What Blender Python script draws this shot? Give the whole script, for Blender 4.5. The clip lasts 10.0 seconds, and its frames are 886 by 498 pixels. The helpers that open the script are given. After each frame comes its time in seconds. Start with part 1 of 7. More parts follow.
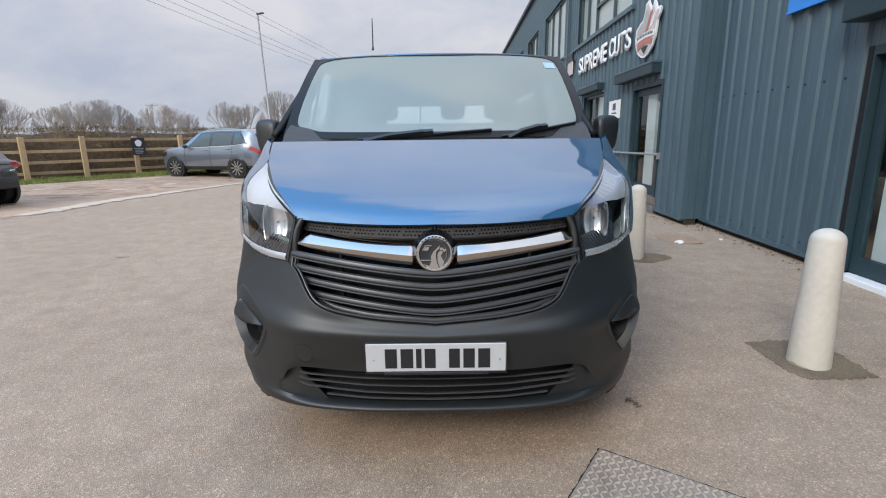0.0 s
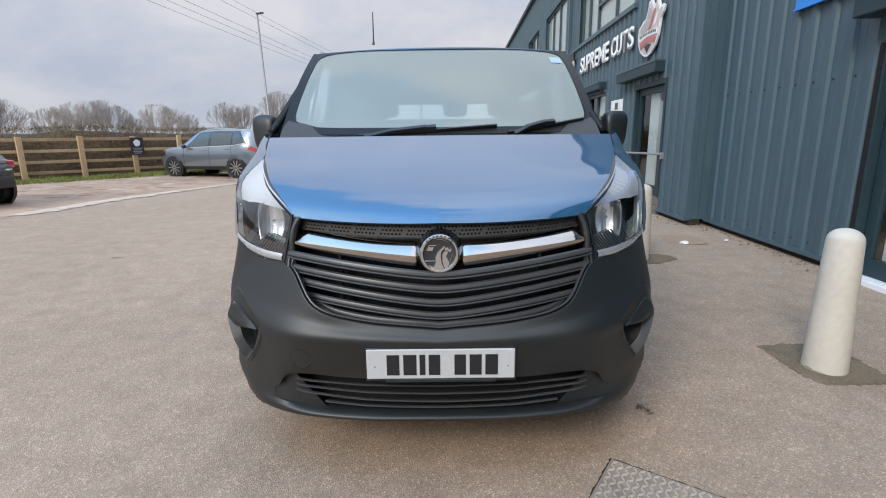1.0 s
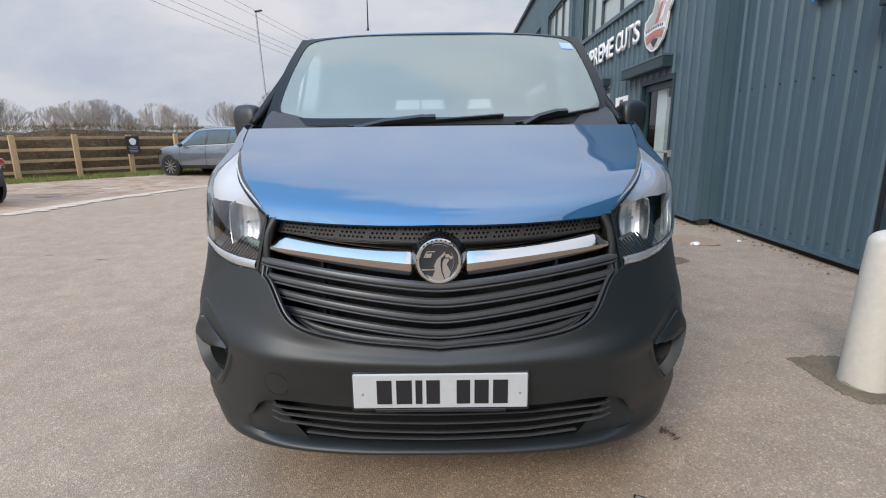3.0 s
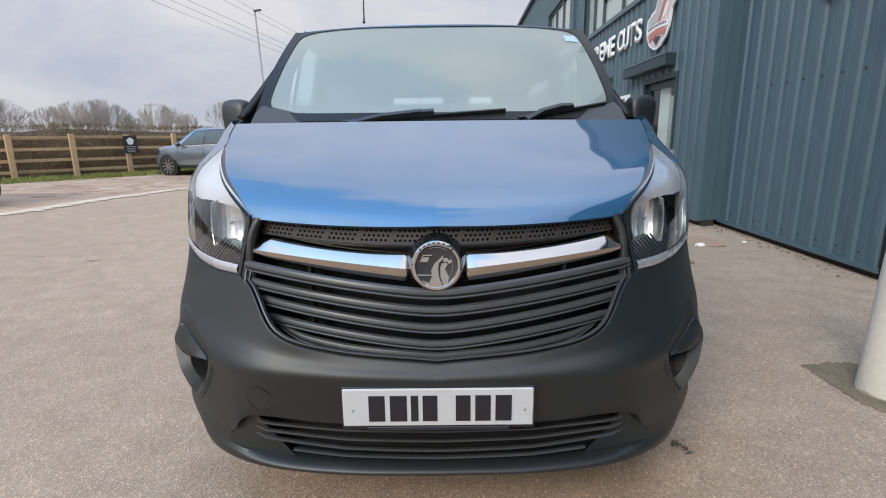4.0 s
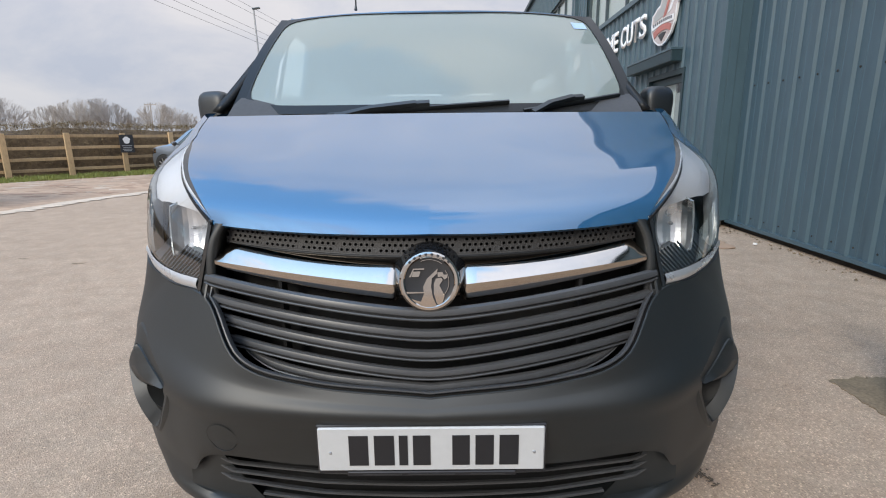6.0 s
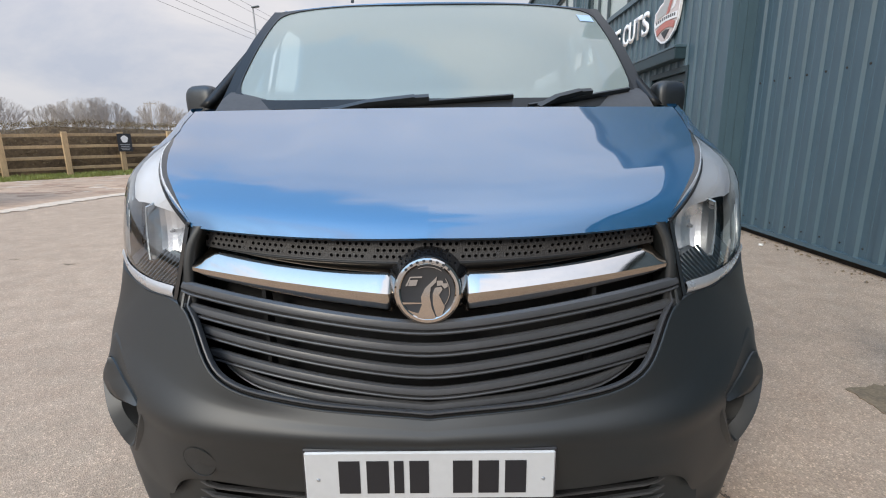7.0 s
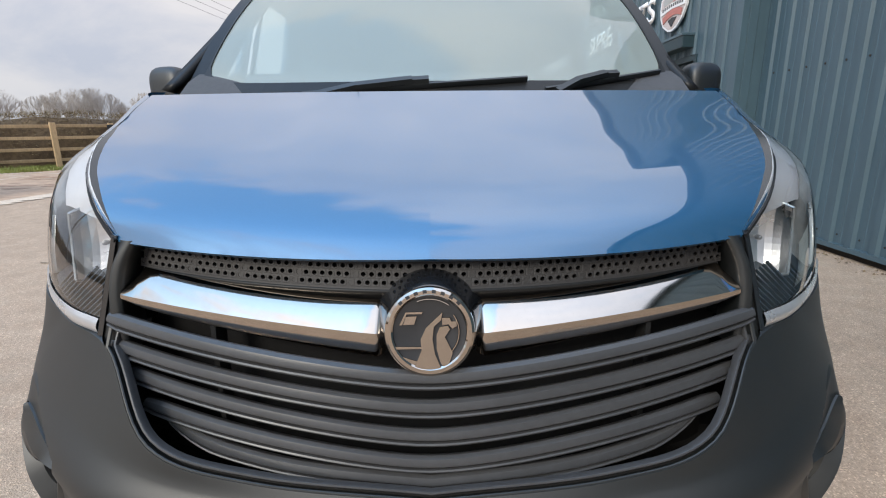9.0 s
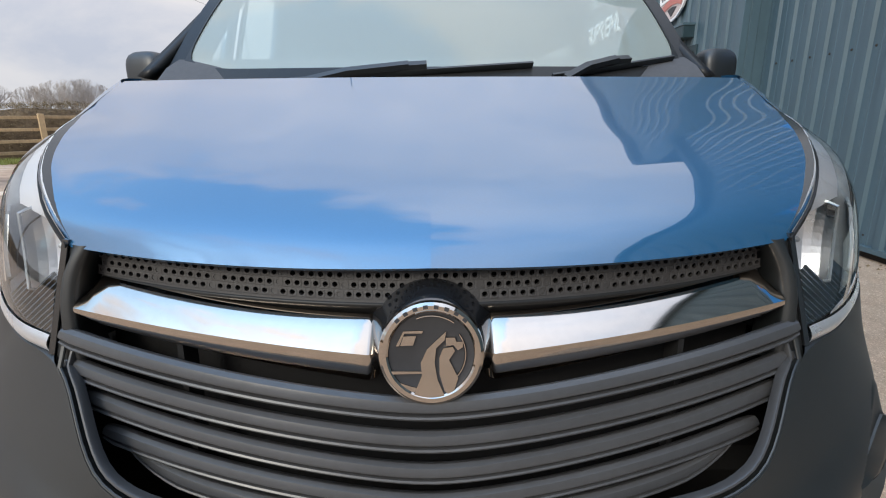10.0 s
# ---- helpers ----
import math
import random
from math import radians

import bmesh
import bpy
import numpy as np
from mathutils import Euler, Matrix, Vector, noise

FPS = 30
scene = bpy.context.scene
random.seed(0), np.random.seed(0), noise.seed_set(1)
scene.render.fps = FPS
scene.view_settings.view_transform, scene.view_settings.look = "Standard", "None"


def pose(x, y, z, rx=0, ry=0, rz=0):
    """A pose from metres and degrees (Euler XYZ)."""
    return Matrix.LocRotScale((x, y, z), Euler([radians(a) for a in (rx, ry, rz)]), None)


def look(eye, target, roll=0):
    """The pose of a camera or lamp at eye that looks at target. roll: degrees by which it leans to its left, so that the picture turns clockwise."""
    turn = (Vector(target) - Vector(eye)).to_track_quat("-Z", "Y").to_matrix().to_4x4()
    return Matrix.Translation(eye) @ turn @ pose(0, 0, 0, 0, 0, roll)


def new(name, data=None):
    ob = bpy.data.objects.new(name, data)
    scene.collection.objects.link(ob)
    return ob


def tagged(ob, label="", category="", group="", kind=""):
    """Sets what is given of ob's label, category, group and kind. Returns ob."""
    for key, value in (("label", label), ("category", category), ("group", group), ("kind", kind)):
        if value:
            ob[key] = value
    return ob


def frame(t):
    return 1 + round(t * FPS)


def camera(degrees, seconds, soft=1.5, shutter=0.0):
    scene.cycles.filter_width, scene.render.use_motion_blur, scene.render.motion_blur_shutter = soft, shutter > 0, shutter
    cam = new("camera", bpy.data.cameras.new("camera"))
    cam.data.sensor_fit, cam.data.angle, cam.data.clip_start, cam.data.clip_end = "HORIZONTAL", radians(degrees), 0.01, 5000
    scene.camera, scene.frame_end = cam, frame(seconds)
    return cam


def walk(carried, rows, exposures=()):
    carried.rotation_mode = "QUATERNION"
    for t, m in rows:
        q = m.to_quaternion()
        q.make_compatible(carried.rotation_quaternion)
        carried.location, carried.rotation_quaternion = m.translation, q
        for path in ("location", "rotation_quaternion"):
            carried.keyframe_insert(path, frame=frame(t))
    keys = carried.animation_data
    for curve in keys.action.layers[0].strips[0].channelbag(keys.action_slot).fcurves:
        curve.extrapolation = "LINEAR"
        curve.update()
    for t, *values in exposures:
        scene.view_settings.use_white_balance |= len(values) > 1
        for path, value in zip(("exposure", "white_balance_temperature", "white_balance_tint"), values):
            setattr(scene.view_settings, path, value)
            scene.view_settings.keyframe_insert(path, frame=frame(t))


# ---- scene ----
cam = camera(83.9, 10.0, soft=1.1)
METRES, EYE, TILT, LEAN, TURN = 1.184, 1.325, -1.2, 0.8, 0.0
EXPOSURE = [(0.0, 0.94, 6600, 10), (4.5, 1.0, 6780, 10), (10.0, 1.13, 6900, 10)]
ROWS = [
    (0.0, 0.0, 0.0, 0.0, 0.02, -11.55, -0.11),
    (0.5, -0.0097, 0.0403, -0.0084, 0.0, -11.52, -0.14),
    (1.0, -0.0163, 0.0818, -0.0186, -0.01, -11.47, -0.16),
    (1.5, -0.0208, 0.1275, -0.0254, -0.02, -11.46, -0.17),
    (2.0, -0.0211, 0.1827, -0.0309, -0.0, -11.49, -0.17),
    (2.5, -0.0184, 0.2433, -0.0371, 0.03, -11.53, -0.14),
    (4.0, -0.0113, 0.4034, -0.0591, 0.02, -11.47, -0.19),
    (4.5, -0.0076, 0.4494, -0.0613, 0.02, -11.49, -0.18),
    (5.0, -0.003, 0.4958, -0.0645, 0.04, -11.5, -0.18),
    (5.5, 0.0006, 0.5414, -0.0669, 0.06, -11.52, -0.17),
    (7.0, 0.0006, 0.6737, -0.0776, 0.07, -11.59, -0.24),
    (7.5, -0.0015, 0.7313, -0.0781, 0.07, -11.71, -0.23),
    (8.0, -0.0054, 0.7904, -0.0759, 0.02, -11.97, -0.28),
    (8.5, -0.0095, 0.8458, -0.0764, -0.1, -12.23, -0.3),
    (9.0, -0.0124, 0.8976, -0.0806, -0.22, -12.45, -0.35),
    (9.5, -0.0166, 0.9455, -0.0829, -0.46, -12.83, -0.38),
    (10.0, -0.021, 0.9907, -0.0841, -0.74, -13.31, -0.42),
]
walk(cam, [(t, pose(0.036, 0, EYE, TILT, LEAN, TURN) @ pose(METRES * x, METRES * y, METRES * z, 90 + pitch, roll, yaw)) for t, x, y, z, yaw, pitch, roll in ROWS], EXPOSURE)

# ---- light ----
SUN_EL, SUN_AZ = radians(33), radians(212)
world = bpy.data.worlds.new("sky")
scene.world = world
world.use_nodes = True
wn, wl = world.node_tree.nodes, world.node_tree.links
wn.clear()


def wnode(kind, **values):
    n = wn.new(kind)
    for key, value in values.items():
        n.inputs[key.replace("_", " ")].default_value = value
    return n


w_out, w_bg = wn.new("ShaderNodeOutputWorld"), wnode("ShaderNodeBackground", Strength=0.106)
w_sky = wn.new("ShaderNodeTexSky")
w_sky.sky_type, w_sky.sun_disc = "NISHITA", False
w_sky.sun_elevation, w_sky.sun_rotation = SUN_EL, SUN_AZ
w_co = wn.new("ShaderNodeTexCoord")
w_map = wn.new("ShaderNodeMapping")
w_map.inputs["Scale"].default_value = (1.0, 1.0, 2.2)
w_map.inputs["Location"].default_value = (0.37, 0.2, 0.0)
w_big = wnode("ShaderNodeTexNoise", Scale=1.15, Detail=9.0, Roughness=0.56, Distortion=0.3)
w_fine = wnode("ShaderNodeTexNoise", Scale=3.1, Detail=8.0, Roughness=0.6, Distortion=0.3)
w_cover = wn.new("ShaderNodeValToRGB")
w_cover.color_ramp.elements[0].position, w_cover.color_ramp.elements[1].position = 0.29, 0.40
w_tone = wn.new("ShaderNodeValToRGB")
w_tone.color_ramp.elements[0].position, w_tone.color_ramp.elements[1].position = 0.36, 0.64
w_tone.color_ramp.elements[0].color = (4.65, 5.22, 6.35, 1)
w_tone.color_ramp.elements[1].color = (6.4, 6.6, 7.15, 1)
w_mix = wn.new("ShaderNodeMixRGB")
wl.new(w_co.outputs["Generated"], w_map.inputs["Vector"])
wl.new(w_map.outputs["Vector"], w_big.inputs["Vector"])
wl.new(w_map.outputs["Vector"], w_fine.inputs["Vector"])
# the cloud breaks up overhead
w_gap = wn.new("ShaderNodeVectorMath")
w_gap.operation, w_gap.inputs[1].default_value = "DOT_PRODUCT", (-0.42, -0.05, 0.906)
w_thin = wn.new("ShaderNodeMapRange")
w_thin.inputs["From Min"].default_value, w_thin.inputs["From Max"].default_value = 0.765, 0.88
w_thin.inputs["To Min"].default_value, w_thin.inputs["To Max"].default_value = 0.0, -0.235
w_sum = wn.new("ShaderNodeMath")
wl.new(w_co.outputs["Generated"], w_gap.inputs[0])
wl.new(w_gap.outputs["Value"], w_thin.inputs["Value"])
wl.new(w_big.outputs["Fac"], w_sum.inputs[0])
wl.new(w_thin.outputs["Result"], w_sum.inputs[1])
w_wisp = wn.new("ShaderNodeMath")
w_wisp.operation, w_wisp.inputs[1].default_value = "MULTIPLY_ADD", 0.40
w_even = wn.new("ShaderNodeMath")
w_even.operation, w_even.inputs[1].default_value = "SUBTRACT", 0.20
wl.new(w_fine.outputs["Fac"], w_wisp.inputs[0])
wl.new(w_sum.outputs[0], w_even.inputs[0])
wl.new(w_even.outputs[0], w_wisp.inputs[2])
wl.new(w_wisp.outputs[0], w_cover.inputs["Fac"])
wl.new(w_fine.outputs["Fac"], w_tone.inputs["Fac"])
# thinner cloud towards the building's side
w_side = wn.new("ShaderNodeVectorMath")
w_side.operation, w_side.inputs[1].default_value = "DOT_PRODUCT", (0.36, -0.10, 0.927)
w_veil = wn.new("ShaderNodeMapRange")
w_veil.inputs["From Min"].default_value, w_veil.inputs["From Max"].default_value = 0.78, 0.98
w_veil.inputs["To Min"].default_value, w_veil.inputs["To Max"].default_value = 1.0, 0.62
w_dense = wn.new("ShaderNodeMath")
w_dense.operation = "MULTIPLY"
wl.new(w_co.outputs["Generated"], w_side.inputs[0])
wl.new(w_side.outputs["Value"], w_veil.inputs["Value"])
wl.new(w_cover.outputs["Color"], w_dense.inputs[0])
wl.new(w_veil.outputs["Result"], w_dense.inputs[1])
wl.new(w_dense.outputs[0], w_mix.inputs["Fac"])
w_clear = wn.new("ShaderNodeMixRGB")
w_clear.blend_type, w_clear.inputs["Fac"].default_value, w_clear.inputs["Color2"].default_value = "MULTIPLY", 1.0, (2.65, 3.3, 3.3, 1)
wl.new(w_sky.outputs["Color"], w_clear.inputs["Color1"])
wl.new(w_clear.outputs["Color"], w_mix.inputs["Color1"])
wl.new(w_tone.outputs["Color"], w_mix.inputs["Color2"])
# overcast: the sky overhead is brighter than at the horizon
w_sep = wn.new("ShaderNodeSeparateXYZ")
w_up = wn.new("ShaderNodeValToRGB")
w_up.color_ramp.elements[0].position, w_up.color_ramp.elements[1].position = 0.05, 0.95
w_up.color_ramp.elements[0].color, w_up.color_ramp.elements[1].color = (0.47, 0.475, 0.485, 1), (1.50, 1.50, 1.52, 1)
w_high = w_up.color_ramp.elements.new(0.78)
w_high.color = (1.0, 1.0, 1.03, 1)
w_mid = w_up.color_ramp.elements.new(0.42)
w_mid.color = (0.625, 0.60, 0.598, 1)
w_mul = wn.new("ShaderNodeMixRGB")
w_mul.blend_type, w_mul.inputs["Fac"].default_value = "MULTIPLY", 1.0
wl.new(w_co.outputs["Generated"], w_sep.inputs[0])
wl.new(w_sep.outputs["Z"], w_up.inputs["Fac"])
wl.new(w_mix.outputs["Color"], w_mul.inputs["Color1"])
wl.new(w_up.outputs["Color"], w_mul.inputs["Color2"])
wl.new(w_mul.outputs["Color"], w_bg.inputs["Color"])
wl.new(w_bg.outputs["Background"], w_out.inputs["Surface"])

sun = new("sun", bpy.data.lights.new("sun", "SUN"))
sun.data.energy, sun.data.angle, sun.data.color = 1.1, radians(20), (1.0, 0.95, 0.87)
sun.matrix_world = look((-12.0, -19.2, 14.7), (0, 0, 0))


# ---- materials ----
def material(name, color, rough=0.6, metal=0.0, vary=0.12, scale=6.0, fine=60.0, bump=0.1, bump_scale=150.0, coat=0.0, spread=0.05,
             tint=None, streak=(1, 1, 1), specular=0.5, island=False):
    """A surface with variation at a large and a small scale, in metres, and a fine relief."""
    m = bpy.data.materials.new(name)
    m.use_nodes = True
    nt = m.node_tree
    n, l = nt.nodes, nt.links
    p = n["Principled BSDF"]
    co, mp = n.new("ShaderNodeTexCoord"), n.new("ShaderNodeMapping")
    mp.inputs["Scale"].default_value = streak
    l.new(co.outputs["Object"], mp.inputs["Vector"])

    def noise_at(s, detail):
        t = n.new("ShaderNodeTexNoise")
        t.inputs["Scale"].default_value, t.inputs["Detail"].default_value = s, detail
        l.new(mp.outputs["Vector"], t.inputs["Vector"])
        return t.outputs["Fac"]

    big, small = noise_at(scale, 5), noise_at(fine, 4)
    add = n.new("ShaderNodeMath")
    add.operation = "MULTIPLY_ADD"
    add.inputs[1].default_value, fac = 0.55, add.outputs[0]
    l.new(small, add.inputs[0])
    half = n.new("ShaderNodeMath")
    half.operation, half.inputs[1].default_value = "MULTIPLY", 0.45
    l.new(big, half.inputs[0])
    l.new(half.outputs[0], add.inputs[2])
    if island:
        info = n.new("ShaderNodeObjectInfo")
        jit = n.new("ShaderNodeMath")
        jit.operation, jit.inputs[1].default_value = "MULTIPLY_ADD", 0.3
        l.new(info.outputs["Random"], jit.inputs[0])
        sub = n.new("ShaderNodeMath")
        sub.operation, sub.inputs[1].default_value = "SUBTRACT", 0.15
        l.new(fac, sub.inputs[0])
        l.new(sub.outputs[0], jit.inputs[2])
        fac = jit.outputs[0]
    ramp = n.new("ShaderNodeValToRGB")
    ramp.color_ramp.elements[0].position, ramp.color_ramp.elements[1].position = 0.3, 0.7
    lo = [max(0.0, c * (1 - vary)) for c in color]
    hi = [min(1.0, c * (1 + vary)) for c in (tint or color)]
    ramp.color_ramp.elements[0].color, ramp.color_ramp.elements[1].color = (*lo, 1), (*hi, 1)
    l.new(fac, ramp.inputs["Fac"])
    l.new(ramp.outputs["Color"], p.inputs["Base Color"])
    rr = n.new("ShaderNodeMapRange")
    rr.inputs["To Min"].default_value, rr.inputs["To Max"].default_value = max(0.0, rough - spread), min(1.0, rough + spread)
    l.new(big, rr.inputs["Value"])
    l.new(rr.outputs["Result"], p.inputs["Roughness"])
    p.inputs["Metallic"].default_value = metal
    p.inputs["Specular IOR Level"].default_value = specular
    if coat:
        p.inputs["Coat Weight"].default_value, p.inputs["Coat Roughness"].default_value, p.inputs["Coat IOR"].default_value = coat, 0.012, 1.95
    if bump:
        b = n.new("ShaderNodeBump")
        b.inputs["Strength"].default_value, b.inputs["Distance"].default_value = bump, 0.002
        l.new(noise_at(bump_scale, 3), b.inputs["Height"])
        l.new(b.outputs["Normal"], p.inputs["Normal"])
    return m


def glass(name, tint=(0.75, 0.82, 0.8), ior=1.6, rough=0.0, dust_sheen=0.0):
    """A thin pane: clear with a tint, a mirror by Fresnel, and a pale film for dust and sky sheen."""
    m = bpy.data.materials.new(name)
    m.use_nodes = True
    n, l = m.node_tree.nodes, m.node_tree.links
    n.clear()
    out, mix, fr = n.new("ShaderNodeOutputMaterial"), n.new("ShaderNodeMixShader"), n.new("ShaderNodeLayerWeight")
    tr, gl = n.new("ShaderNodeBsdfTransparent"), n.new("ShaderNodeBsdfGlossy")
    tr.inputs["Color"].default_value, gl.inputs["Roughness"].default_value = (*tint, 1), rough
    fr.inputs["Blend"].default_value = 0.5
    f0 = ((ior - 1) / (ior + 1)) ** 2
    power, rise = n.new("ShaderNodeMath"), n.new("ShaderNodeMath")
    power.operation, power.inputs[1].default_value = "POWER", 5.0
    rise.operation, rise.inputs[1].default_value, rise.inputs[2].default_value = "MULTIPLY_ADD", 1 - f0, f0
    l.new(fr.outputs["Facing"], power.inputs[0])
    l.new(power.outputs[0], rise.inputs[0])
    l.new(rise.outputs[0], mix.inputs[0])
    l.new(tr.outputs[0], mix.inputs[1])
    l.new(gl.outputs[0], mix.inputs[2])
    # pale film: dust, and the milky sky sheen put into its colour
    if dust_sheen:
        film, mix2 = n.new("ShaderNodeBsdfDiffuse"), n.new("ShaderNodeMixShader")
        film.inputs["Color"].default_value, mix2.inputs[0].default_value = (0.50, 0.57, 0.53, 1), dust_sheen
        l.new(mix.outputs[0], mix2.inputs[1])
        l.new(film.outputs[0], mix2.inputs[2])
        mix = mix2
    l.new(mix.outputs[0], out.inputs["Surface"])
    return m


def asphalt_material():
    m = material("asphalt", (0.352, 0.258, 0.188), 0.85, vary=0.13, scale=0.45, fine=5.0, bump=0.0, tint=(0.384, 0.288, 0.214), specular=0.38)
    n, l = m.node_tree.nodes, m.node_tree.links
    p, base = n["Principled BSDF"], None
    ramp = p.inputs["Base Color"].links[0].from_node
    co = n.new("ShaderNodeTexCoord")
    vo = n.new("ShaderNodeTexVoronoi")
    vo.inputs["Scale"].default_value = 175.0
    l.new(co.outputs["Object"], vo.inputs["Vector"])
    stones = n.new("ShaderNodeValToRGB")
    stones.color_ramp.elements[0].color, stones.color_ramp.elements[1].color = (0.72, 0.70, 0.68, 1), (1.72, 1.70, 1.66, 1)
    stones.color_ramp.elements[0].position, stones.color_ramp.elements[1].position = 0.10, 0.90
    for place, tone in ((0.30, 0.92), (0.60, 0.98), (0.70, 1.06)):
        stones.color_ramp.elements.new(place).color = (tone, tone, tone, 1)
    bw = n.new("ShaderNodeRGBToBW")
    l.new(vo.outputs["Color"], bw.inputs[0])
    l.new(bw.outputs[0], stones.inputs["Fac"])
    mul = n.new("ShaderNodeMixRGB")
    mul.blend_type, mul.inputs["Fac"].default_value = "MULTIPLY", 0.9
    l.new(ramp.outputs["Color"], mul.inputs["Color1"])
    l.new(stones.outputs["Color"], mul.inputs["Color2"])
    # patches of coarser and finer chippings
    chips = n.new("ShaderNodeTexNoise")
    chips.inputs["Scale"].default_value, chips.inputs["Detail"].default_value, chips.inputs["Roughness"].default_value = 48.0, 5.0, 0.7
    l.new(co.outputs["Object"], chips.inputs["Vector"])
    tone = n.new("ShaderNodeMapRange")
    tone.inputs["From Min"].default_value, tone.inputs["From Max"].default_value = 0.3, 0.7
    tone.inputs["To Min"].default_value, tone.inputs["To Max"].default_value = 0.85, 1.15
    l.new(chips.outputs["Fac"], tone.inputs["Value"])
    mul2 = n.new("ShaderNodeMixRGB")
    mul2.blend_type, mul2.inputs["Fac"].default_value = "MULTIPLY", 1.0
    l.new(mul.outputs["Color"], mul2.inputs["Color1"])
    l.new(tone.outputs["Result"], mul2.inputs["Color2"])
    # greyer and pinker areas a hand or two across
    area = n.new("ShaderNodeTexNoise")
    area.inputs["Scale"].default_value, area.inputs["Detail"].default_value = 6.5, 5.0
    l.new(co.outputs["Object"], area.inputs["Vector"])
    hue = n.new("ShaderNodeValToRGB")
    hue.color_ramp.elements[0].position, hue.color_ramp.elements[1].position = 0.36, 0.64
    hue.color_ramp.elements[0].color, hue.color_ramp.elements[1].color = (0.968, 0.978, 0.970, 1), (1.030, 1.012, 0.996, 1)
    l.new(area.outputs["Fac"], hue.inputs["Fac"])
    mul3 = n.new("ShaderNodeMixRGB")
    mul3.blend_type, mul3.inputs["Fac"].default_value = "MULTIPLY", 1.0
    l.new(mul2.outputs["Color"], mul3.inputs["Color1"])
    l.new(hue.outputs["Color"], mul3.inputs["Color2"])
    l.new(mul3.outputs["Color"], p.inputs["Base Color"])
    b = n.new("ShaderNodeBump")
    b.inputs["Strength"].default_value, b.inputs["Distance"].default_value = 0.6, 0.004
    l.new(vo.outputs["Distance"], b.inputs["Height"])
    l.new(b.outputs["Normal"], p.inputs["Normal"])
    return m


